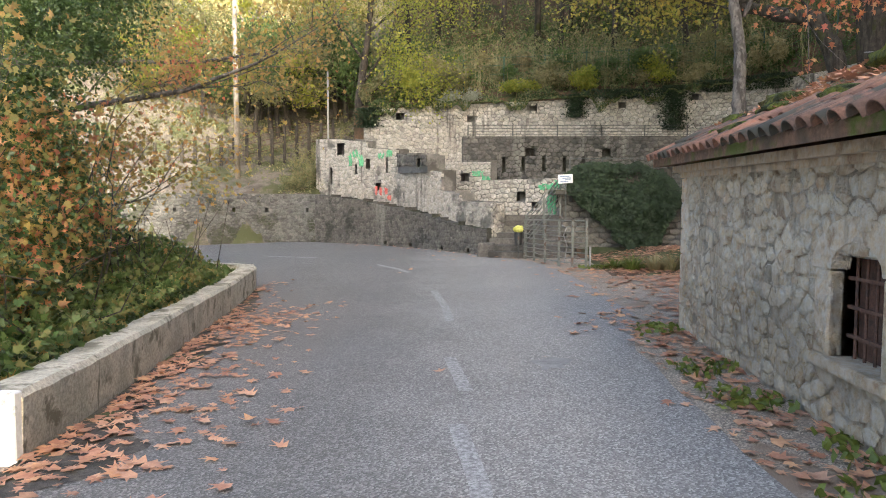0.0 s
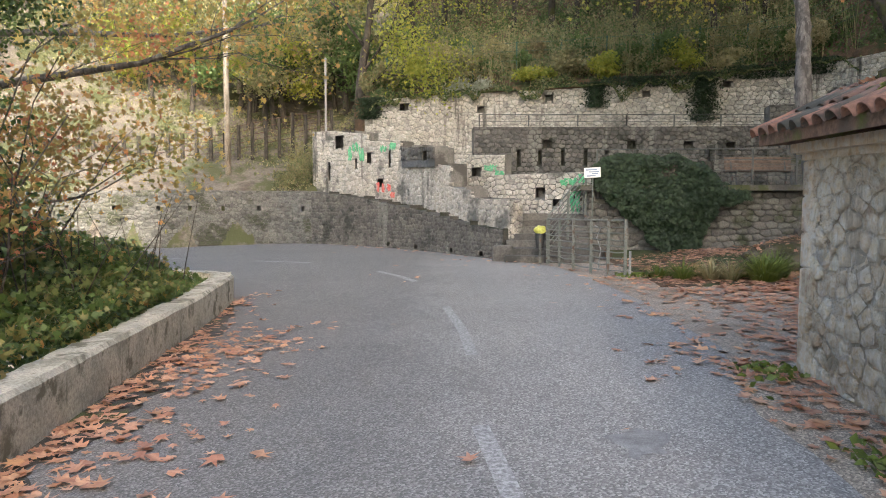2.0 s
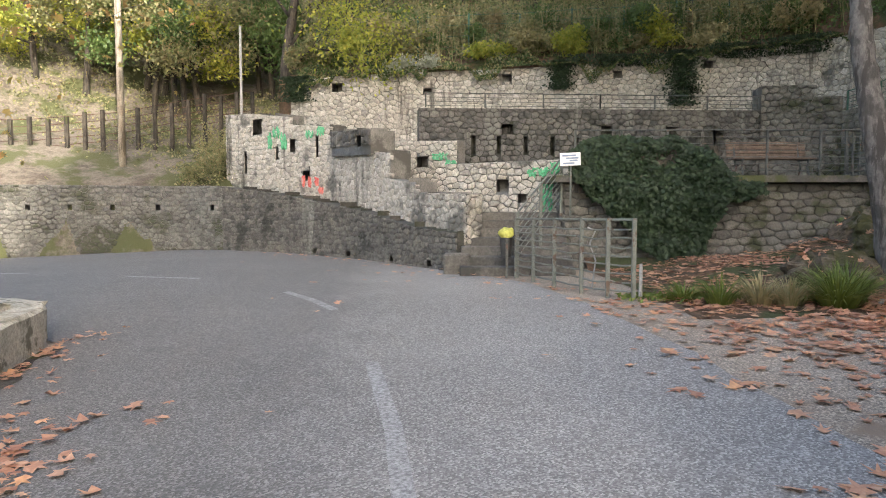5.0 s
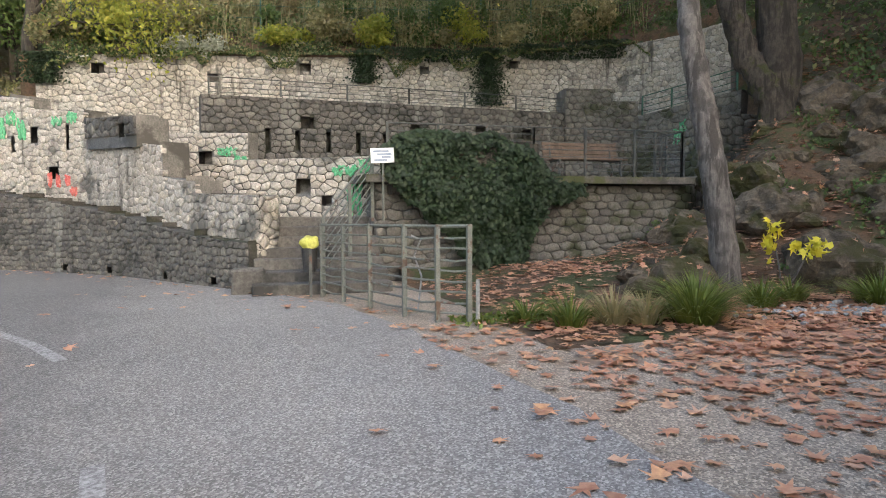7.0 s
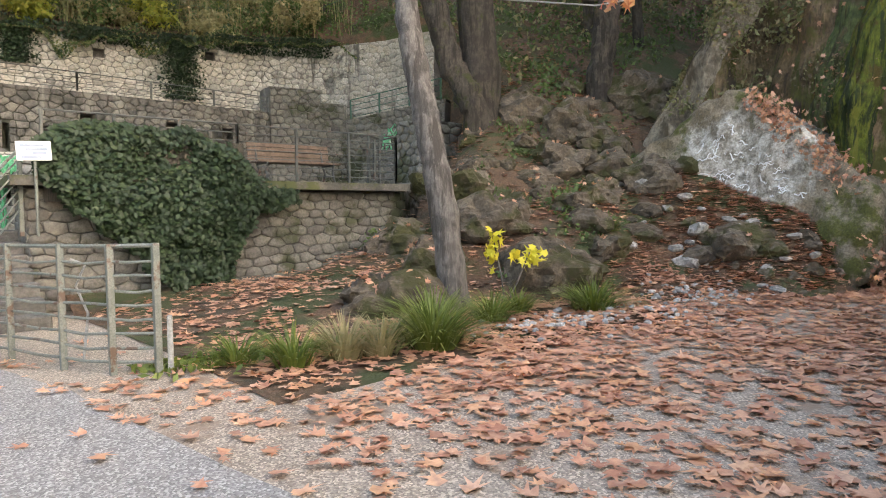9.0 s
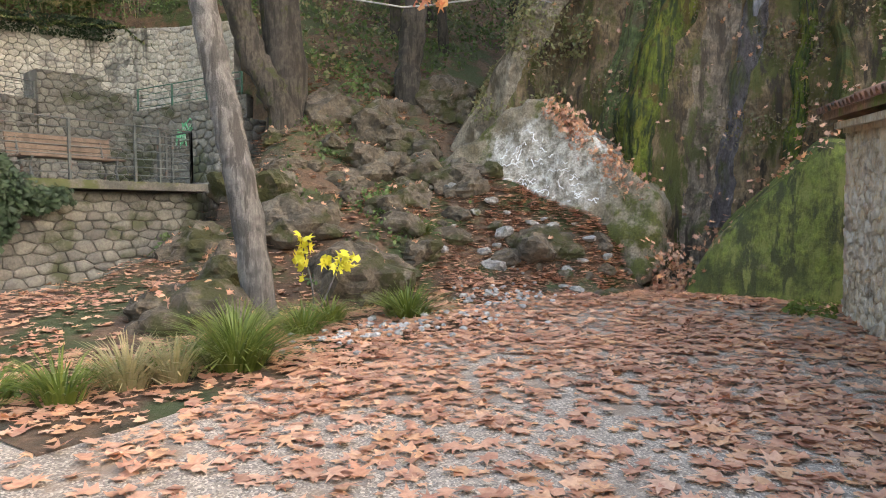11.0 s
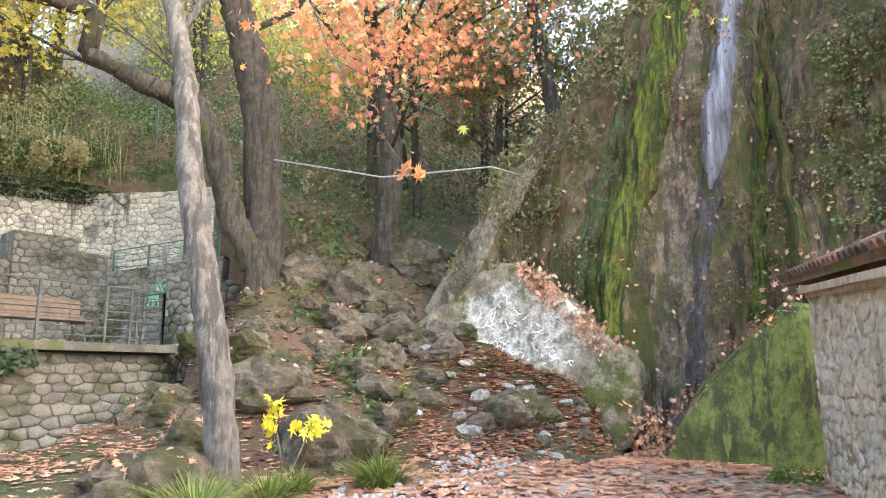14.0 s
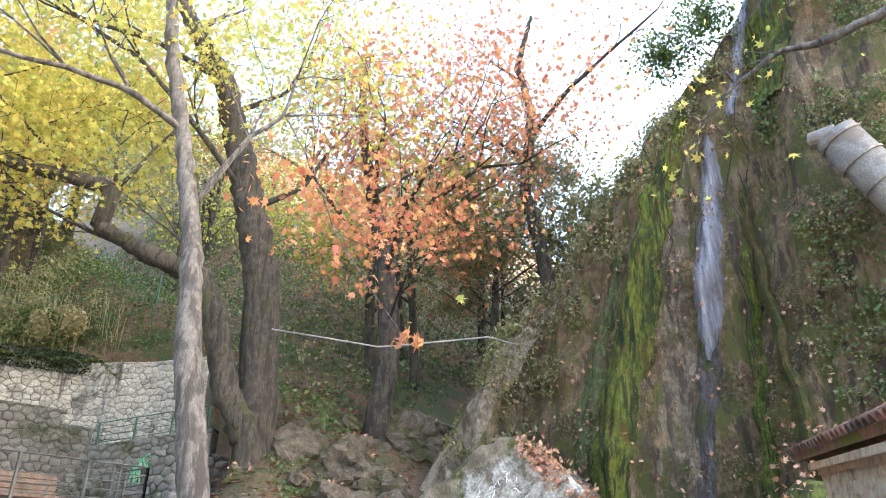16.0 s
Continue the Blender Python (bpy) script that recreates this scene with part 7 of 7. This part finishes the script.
# trees on the hill behind the walls
tree("yellow_green_tree", "young tree with yellow-green leaves above the wall", [([(-6.9, 33.0, 3.5), (-6.8, 33.1, 7), (-6.4, 33.2, 10), (-6.0, 33.4, 14)], 0.24, 0.09)], MOSSBARK,
     [([(-6.7, 33.1, 7.5), (-5.4, 32.6, 9.0), (-4.2, 32.2, 10)], 0.07, 0.03), ([(-6.6, 33.1, 8.6), (-7.6, 32.4, 10), (-8.4, 32.0, 11)], 0.07, 0.03), ([(-6.4, 33.2, 10), (-4.8, 33.6, 11.4), (-3.4, 34, 12)], 0.07, 0.03), ([(-6.7, 33.0, 6.6), (-5.6, 32.0, 7.2), (-4.6, 31.4, 7.0)], 0.05, 0.02), ([(-6.0, 33.4, 13), (-5.0, 33, 14.5), (-4, 33, 16)], 0.05, 0.02)], BRIGHT, 0.13, 11000, 85, 0.6, False, 2.0, 2)
g = random.Random(86)
for k in range(21):
    x = -5 + 1.35 * k + g.uniform(-0.6, 0.6) if k < 16 else 9.0 + 1.3 * (k - 16)
    y = 35.5 + g.uniform(0, 7) if k < 16 else 34.0 + 0.6 * (k - 16)
    z = float(hill_z(x, y))
    mat = (OLIVE, BUSH, BRIGHT, OLIVE, BUSH, ORANGE)[k % 6]
    h = g.uniform(5, 8.5) if k < 16 else 7.0
    top = (x + g.uniform(-1, 1), y + g.uniform(-0.5, 0.5), z + h)
    tree("hill_tree", "tree on the wooded hillside in autumn leaf", [([(x, y, z - 0.4), (x + g.uniform(-0.3, 0.3), y, z + h * 0.5), top], 0.17, 0.05)], MOSSBARK,
         [([(x, y, z + h * (0.4 + 0.15 * j)), (x + 1.6 * math.cos(2.1 * j + k), y + 1.6 * math.sin(2.1 * j + k), z + h * (0.6 + 0.15 * j)), (x + 2.4 * math.cos(2.1 * j + k), y + 2.4 * math.sin(2.1 * j + k), z + h * (0.7 + 0.15 * j))], 0.05, 0.02) for j in range(4)], mat, 0.16, 3600, 200 + k, 0.6, False, 1.8, 1)
for k in range(22):
    x, y = ((18, 19), (19.5, 17.8), (17.6, 21.5), (20.5, 20), (22, 18.5), (16.6, 22.5), (19, 23), (23, 22))[k] if k < 8 else (g.uniform(15, 34), g.uniform(24, 44))
    z = float(road_z(x, y) + ravine_z(x, y))
    h = g.uniform(3, 5.5) if k >= 8 else g.uniform(5.5, 7.5)
    mat = (OLIVE, OLIVE, BRIGHT, OLIVE, BRIGHT, ORANGE, OLIVE)[k % 7]
    tree("ravine_tree", "tree on the steep slope above the stream", [([(x, y, z - 0.5), (x + g.uniform(-0.4, 0.4), y, z + h * 0.5), (x + g.uniform(-1, 1), y, z + h)], 0.18, 0.05)], MOSSBARK,
         [([(x, y, z + h * (0.35 + 0.17 * j)), (x + 1.8 * math.cos(2.4 * j + k), y + 1.8 * math.sin(2.4 * j + k), z + h * (0.55 + 0.15 * j))], 0.05, 0.02) for j in range(4)], mat, 0.17, 2600, 240 + k, 0.7, False, 2.0, 1)
# far sunlit wood on the bank and across the valley
for k in range(70):
    x = g.uniform(-46, -9) if k < 46 else g.uniform(-22, -7.5)
    y = (g.uniform(37, 66) if x > -22 else g.uniform(30, 62)) if k < 46 else g.uniform(34.5, 44)
    z = float(bank_z(x, y))
    h = g.uniform(5, 9) if k < 46 else g.uniform(3, 6)
    q = np.random.default_rng(300 + k)
    ob = thing("sunlit_tree", "autumn tree on the far slope, sunlight painted into the palest leaves", "tree", "trees on the sunlit slope")
    bm = bmesh.new()
    limb(bm, [(x, y, z - 0.6), (x + g.uniform(-0.5, 0.5), y, z + h * 0.5), (x + g.uniform(-0.8, 0.8), y, z + h * 0.95)], 0.16, 0.05, 7)
    for j in range(5):
        a = 1.9 * j + k
        limb(bm, [(x, y, z + h * (0.35 + 0.1 * j)), (x + 1.6 * math.cos(a), y + 1.6 * math.sin(a), z + h * (0.5 + 0.1 * j))], 0.05, 0.02, 5)
    part("trunk", bm, POLEWOOD if k < 46 else MOSSBARK, ob)
    pts = np.concatenate([cloud(q, 760, (x + 1.7 * math.cos(1.9 * j + k), y + 1.7 * math.sin(1.9 * j + k), z + h * (0.42 + 0.1 * j)), (1.3, 1.3, 0.9), 0.1) for j in range(6)])
    # SUNLIT crowns hold painted sunlight; the other crowns keep plain leaf tones
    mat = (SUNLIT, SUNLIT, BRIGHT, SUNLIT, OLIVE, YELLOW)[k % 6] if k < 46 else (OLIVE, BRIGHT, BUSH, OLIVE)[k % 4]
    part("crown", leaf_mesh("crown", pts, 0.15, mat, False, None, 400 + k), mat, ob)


# ---- scrub and ground cover ----
def cover(name, label, n, fx, fy, zfun, height, size, mat, seed, keep=None, power=1.4):
    q = np.random.default_rng(seed)
    x, y = q.uniform(*fx, n), q.uniform(*fy, n)
    z = zfun(x, y)
    hh = height * (0.5 + 0.6 * wob(x, y, 0, 1.3) + 0.3 * wob(x, y, 2, 3.1))
    ok = hh > 0.02
    if keep is not None:
        ok &= keep(x, y) > q.random(n)
    p = np.stack([x, y, z + np.maximum(hh, 0) * q.random(n) ** (1 / power)], 1)[ok]
    return thing(name, label, "scrub", kind="stuff", data=leaf_mesh(name, p, size, mat, False, None, seed + 1, 0.7))


cover("wall_scrub", "olive scrub and brambles along the top of the wall", 30000, (-6, 13), (30.5, 36), hill_z, 2.4, 0.10, OLIVE, 500, lambda x, y: (y > wall_back(x) + 0.1).astype(float))
cover("wall_scrub", "dark green brambles on the hillside", 26000, (-6, 14), (31.4, 42), hill_z, 1.6, 0.11, BUSH, 502, lambda x, y: (y > wall_back(x) + 0.1).astype(float))
cover("hill_cover", "dry undergrowth on the hillside", 24000, (-7, 14), (34, 60), hill_z, 2.2, 0.16, OLIVE, 504)
cover("ravine_cover", "dark ivy and undergrowth on the slope", 42000, (10, 32), (20.5, 46), lambda x, y: road_z(x, y) + ravine_z(x, y), 0.9, 0.12, BUSH, 506, lambda x, y: (x > np.interp(y, [21.2, 23.6, 25.6, 28, 31], [12.0, 12.6, 13.6, 13.3, 11]) + 0.3).astype(float) * 0.9)
cover("ravine_cover", "dry undergrowth on the slope", 16000, (12, 32), (21.5, 46), lambda x, y: road_z(x, y) + ravine_z(x, y), 1.2, 0.13, OLIVE, 508, lambda x, y: (x > np.interp(y, [21.2, 23.6, 25.6, 28, 31], [12.0, 12.6, 13.6, 13.3, 11]) + 0.3).astype(float) * 0.9)
cover("bank_scrub", "tufts of grass and scrub on the earth bank", 15000, (-24, -7), (27, 37), bank_z, 0.7, 0.11, OLIVE, 510, lambda x, y: smooth01(28.5, 33, y + 0.25 * (x + 9)))
cover("bank_scrub", "green shrubs beside the stone wall", 5000, (-9.6, -8.2), (29.0, 31.5), bank_z, 1.3, 0.08, OLIVE, 512)
cover("bank_plants", "small plants and ivy between the stream rocks", 9000, (7.5, 14), (16.8, 22.3), ravine_sheet, 0.35, 0.08, BUSH, 514, lambda x, y: smooth01(-0.1, 0.5, wob(x, y, 3, 1.5)) * ((y < 21.2) | (x > 12)))
cover("wall_scrub", "dark green brambles on the hillside", 14000, (8.5, 14.5), (25.5, 36), hill_z, 1.3, 0.11, BUSH, 516, lambda x, y: (y > wall_back(x) + 0.1).astype(float))
qh = np.random.default_rng(518)
xx = qh.uniform(-6.2, 12.6, 15000)
hang = np.maximum(0, 0.10 + 0.45 * wob(xx, 0 * xx, 0, 1.3) + 0.35 * wob(xx, 0 * xx, 2, 4.1))
kk = qh.random(15000)
top = np.interp(xx, [-6.4, -4.2, 1.7, 6.3, 10, 12, 12.9], [6.02, 6.12, 6.3, 6.55, 6.85, 6.95, 6.9])
zz = top + 0.5 * (1 - kk) ** 2 * (0.5 + wob(xx, 0 * xx, 4, 2.0)) - hang * kk * 1.2 + 0.05
yy = wall_back(xx) - 0.42 - 0.30 * kk + 0.55 * qh.random(15000) * (1 - kk)
for name, label, pick, size, mat in (("wall_fringe", "dark brambles hanging over the coping of the wall", slice(0, 9000), 0.09, HEDGE), ("wall_fringe", "olive scrub leaning over the coping of the wall", slice(9000, None), 0.09, OLIVE)):
    thing(name, label, "brambles", kind="stuff", data=leaf_mesh(name, np.stack([xx, yy, zz], 1)[pick], size, mat, False, None, 530, 0.7))
for k in range(40):
    y0 = qh.uniform(5, 14)
    x0 = float(par_x(y0)) - qh.uniform(0.6, 2.6)
    z0 = float(road_z(-4.0, y0))
    bm = bmesh.new()
    tube(bm, [(x0, y0, z0), (x0 + qh.normal() * 0.15, y0 + qh.normal() * 0.15, z0 + 0.8), (x0 + qh.normal() * 0.4, y0 + qh.normal() * 0.4, z0 + qh.uniform(1.2, 2.0))], [0.014, 0.010, 0.005], 5)
    thing("twig", "thin bare twig sticking out of the bramble", "twig", "twigs in the bramble", data=bm_mesh("twig", bm, MOSSBARK))
yy = qh.uniform(4.6, 14.4, 6500)
xx = par_x(yy) - 0.3 - qh.random(6500) ** 1.2 * 3.2
zz = road_z(np.full(6500, -4.0), yy) + 0.4 + (0.3 + 0.9 * smooth01(0.1, 2.2, par_x(yy) - xx) - 0.4 * smooth01(11, 14, yy)) * qh.random(6500) ** 0.4
thing("bramble_shoots", "lighter green shoots over the bramble", "shrub", kind="stuff", data=leaf_mesh("bramble_shoots", np.stack([xx, yy, zz], 1), 0.11, leafy("fresh_green_leaves", [(0.045, 0.090, 0.018), (0.085, 0.140, 0.030), (0.13, 0.17, 0.05), (0.22, 0.17, 0.06)], 0.35), True, None, 519, 0.8))
# bushes and dry stems along the wall's top
for k in range(44):
    x = -5.8 + 0.42 * k + g.uniform(-0.3, 0.3)
    y = float(wall_back(x)) + g.uniform(0.1, 2.4)
    w, h = g.uniform(0.45, 1.0), g.uniform(0.5, 1.3)
    qq = np.random.default_rng(700 + k)
    mat = (OLIVE, BUSH, OLIVE, BRIGHT, OLIVE, BUSH, DRYGRASS)[k % 7]
    z = float(hill_z(x, y))
    thing("bush", "scrubby bush growing behind the top of the wall", "bush", "bushes above the wall", data=leaf_mesh("bush", np.concatenate([cloud(qq, 500, (x + qq.normal() * 0.4, y + qq.normal() * 0.3, z + h * qq.uniform(0.4, 1.1)), (w * 0.7, w * 0.6, h * 0.5), 0.3) for _ in range(3)]), 0.12, mat, False, None, 800 + k, 0.7))
V, F = [], []
for k in range(700):
    x = g.uniform(-4, 13)
    y = float(wall_back(x)) + g.uniform(0.1, 2.5)
    z, h, lean = float(hill_z(x, y)), g.uniform(0.6, 2.2), g.uniform(-0.25, 0.25)
    n0 = len(V)
    V += [(x - 0.012, y, z), (x + 0.012, y, z), (x + 0.5 * lean + 0.009, y, z + 0.6 * h), (x + 0.5 * lean - 0.009, y, z + 0.6 * h), (x + lean, y + 0.1, z + h), (x + lean - 0.006, y + 0.1, z + h)]
    F += [(n0, n0 + 1, n0 + 2, n0 + 3), (n0 + 3, n0 + 2, n0 + 4, n0 + 5)]
thing("dry_stems", "dry upright stems among the scrub", "scrub", kind="stuff", data=mesh_np("dry_stems", V, F, OLIVE))
# orange branch end above the terrace
qq = np.random.default_rng(900)
pts = np.concatenate([cloud(qq, 100, c, (1.5, 1.4, 0.9), 0.1) for c in ((6.9, 16.4, 6.2), (7.7, 17.0, 6.9), (8.4, 16.4, 6.3), (9.4, 15.8, 6.8), (9.0, 17.2, 7.4), (10.4, 16.6, 7.6))])
thing("orange_spray", "spray of orange plane leaves hanging over the stream", "leaves", kind="stuff", data=leaf_mesh("orange_spray", pts, 0.16, ORANGE, True, None, 901, 0.7))
# white-flowering shrub on the wall
q = np.random.default_rng(520)
pts = np.concatenate([cloud(q, 700, (-2.6 + 0.45 * k, 31.6, 6.35 + 0.25 * (k % 2)), (0.5, 0.45, 0.4), 0.2) for k in range(4)])
thing("pale_shrub", "pale grey-green flowering shrub on top of the wall", "shrub", kind="stuff", data=leaf_mesh("pale_shrub", pts, 0.085, leafy("pale_shrub_leaves", [(0.25, 0.27, 0.20), (0.45, 0.46, 0.40), (0.15, 0.18, 0.10)], 0.2), False, None, 521))
# ivy curtains over the tall wall
pts = []
for x0, w, top, drop in ((3.4, 0.35, 6.4, 1.0), (7.6, 0.45, 6.7, 1.9), (-6.2, 0.5, 6.0, 0.9), (9.4, 0.8, 6.9, 0.5), (5.3, 1.4, 6.6, 0.4), (11.2, 1.0, 7.0, 0.6)):
    n = int((2400 if drop > 0.8 else 900) * w * (0.5 + drop))
    xx, k = x0 + w * q.normal(size=n) * 0.6, q.random(n) ** 1.4
    pts.append(np.stack([xx, np.interp(xx, [-6.4, -4.2, 1.7, 6.3, 10, 12], [32, 31.3, 31.1, 31.0, 30.6, 29.6]) - 0.10 - 0.12 * q.random(n), top + 0.15 - drop * k], 1))
thing("wall_ivy", "ivy trailing over the top of the tall wall", "ivy", kind="stuff", data=leaf_mesh("wall_ivy", np.concatenate(pts), 0.10, IVY, False, None, 522))
# plants on the rock face and the hillside beside the pipe
y, z = q.uniform(4, 10.6, 52000), q.uniform(3.2, 17, 52000)
ok = (q.random(52000) < smooth01(-0.35, 0.35, wob(y, z, 0, 1.2) + 0.6 * wob(y, z, 2, 3.5))) & (y < np.interp(z, [3, 9, 10, 14, 18], [10.5, 10.5, 9.6, 9.2, 8.5]))
y, z = y[ok], z[ok]
pts = np.stack([cliff_x(y, z) - 0.05 - 0.35 * q.random(len(y)) ** 2, y, z], 1)
thing("cliff_plants", "ferns and creepers hanging on the hillside", "creeper", kind="stuff", data=leaf_mesh("cliff_plants", pts[::3], 0.09, BUSH, False, None, 523))
thing("cliff_plants", "dry creepers hanging on the hillside", "creeper", kind="stuff", data=leaf_mesh("cliff_plants", pts[1::3], 0.08, OLIVE, False, None, 526))
z = q.uniform(3.5, 13, 9000)
y = np.interp(z, EDGE_Z, EDGE_Y) + 0.6 - q.random(9000) ** 1.5 * 2.6
ok = (q.random(9000) < smooth01(-0.2, 0.4, wob(y, z, 0, 1.9)))
y, z = y[ok], z[ok]
pts = np.stack([cliff_x(y, z) - 0.03 - 0.2 * q.random(len(y)) ** 2, y, z], 1)
thing("rock_creepers", "dry creepers and moss tufts on the rock edge", "creeper", kind="stuff", data=leaf_mesh("rock_creepers", pts, 0.10, OLIVE, False, None, 524))
pts = np.concatenate([cloud(q, 1500, c, r, 0.1) for c, r in (((14.4, 11.3, 13.4), (0.9, 1.0, 1.0)), ((14.6, 12.4, 12.9), (0.8, 0.9, 0.8)), ((14.0, 9.5, 14.5), (1.0, 1.2, 0.9)), ((14.2, 10.3, 10.0), (0.4, 0.5, 0.8)))])
thing("top_shrubs", "dark shrubs growing at the head of the waterfall", "shrub", kind="stuff", data=leaf_mesh("top_shrubs", pts, 0.10, BUSH, False, None, 525))
# bushes leaning out along the edge of the rock
pts = []
for k in range(30):
    zz = 5.5 + 6.5 * q.random()
    ye = float(np.interp(zz, EDGE_Z, EDGE_Y)) + q.uniform(-0.5, 1.0)
    pts.append(cloud(q, 420, (float(cliff_x(ye, zz)) - 0.1 + 0.4 * q.random(), ye, zz), (0.45, 0.5, 0.5), 0.1))
thing("edge_shrubs", "grey-green scrub leaning out over the rock edge", "shrub", kind="stuff", data=leaf_mesh("edge_shrubs", np.concatenate(pts), 0.085, OLIVE, False, None, 527))
pts = [cloud(q, 900, (q.uniform(17.5, 20), q.uniform(15.5, 21), q.uniform(9.0, 13.5)), (1.0, 1.1, 0.9), 0.1) for k in range(20)]
thing("slope_shrubs", "grey-green scrub on the slope behind the rock", "shrub", kind="stuff", data=leaf_mesh("slope_shrubs", np.concatenate(pts), 0.10, OLIVE, False, None, 528))
# hanging creeper stems over the water
for k in range(14):
    y0, z0 = q.uniform(10.9, 13.0), q.uniform(7.5, 11.5)
    pts = [(float(cliff_x(y0 + 0.12 * math.sin(3 * j + k), z0 - 0.7 * j)) - 0.17, y0 + 0.12 * math.sin(3 * j + k), z0 - 0.7 * j) for j in range(int(q.integers(3, 6)))]
    bm = bmesh.new()
    tube(bm, pts, 0.012, 5)
    thing("creeper_stem", "thin bare creeper hanging down the rock", "creeper", "creepers on the rock face", data=bm_mesh("creeper_stem", bm, MOSSBARK))

# dry leaves and small creepers caught on the rock face
q = np.random.default_rng(940)
for count, size, mat, low, label in ((26000, 0.06, DRYCREEP, -0.25, "thin dry creepers clinging to the rock face"), (5000, 0.06, OLIVE, 0.0, "small green plants clinging to the rock face"), (1100, 0.12, DEADLEAF, -0.1, "fallen brown leaves caught on the rock face")):
    y, z = q.uniform(9.8, 17, count), q.uniform(2.6, 14, count)
    ok = (y < np.interp(z, EDGE_Z, EDGE_Y) - 0.25) & (q.random(count) < smooth01(low, low + 0.7, wob(y, z, 4, 1.7)))
    y, z = y[ok], z[ok]
    thing("cliff_debris", label, "leaves", kind="stuff", data=leaf_mesh("cliff_debris", np.stack([cliff_x(y, z) - 0.06 - 0.12 * q.random(len(y)) ** 2, y, z], 1), size, mat, mat is DEADLEAF, None, 941))
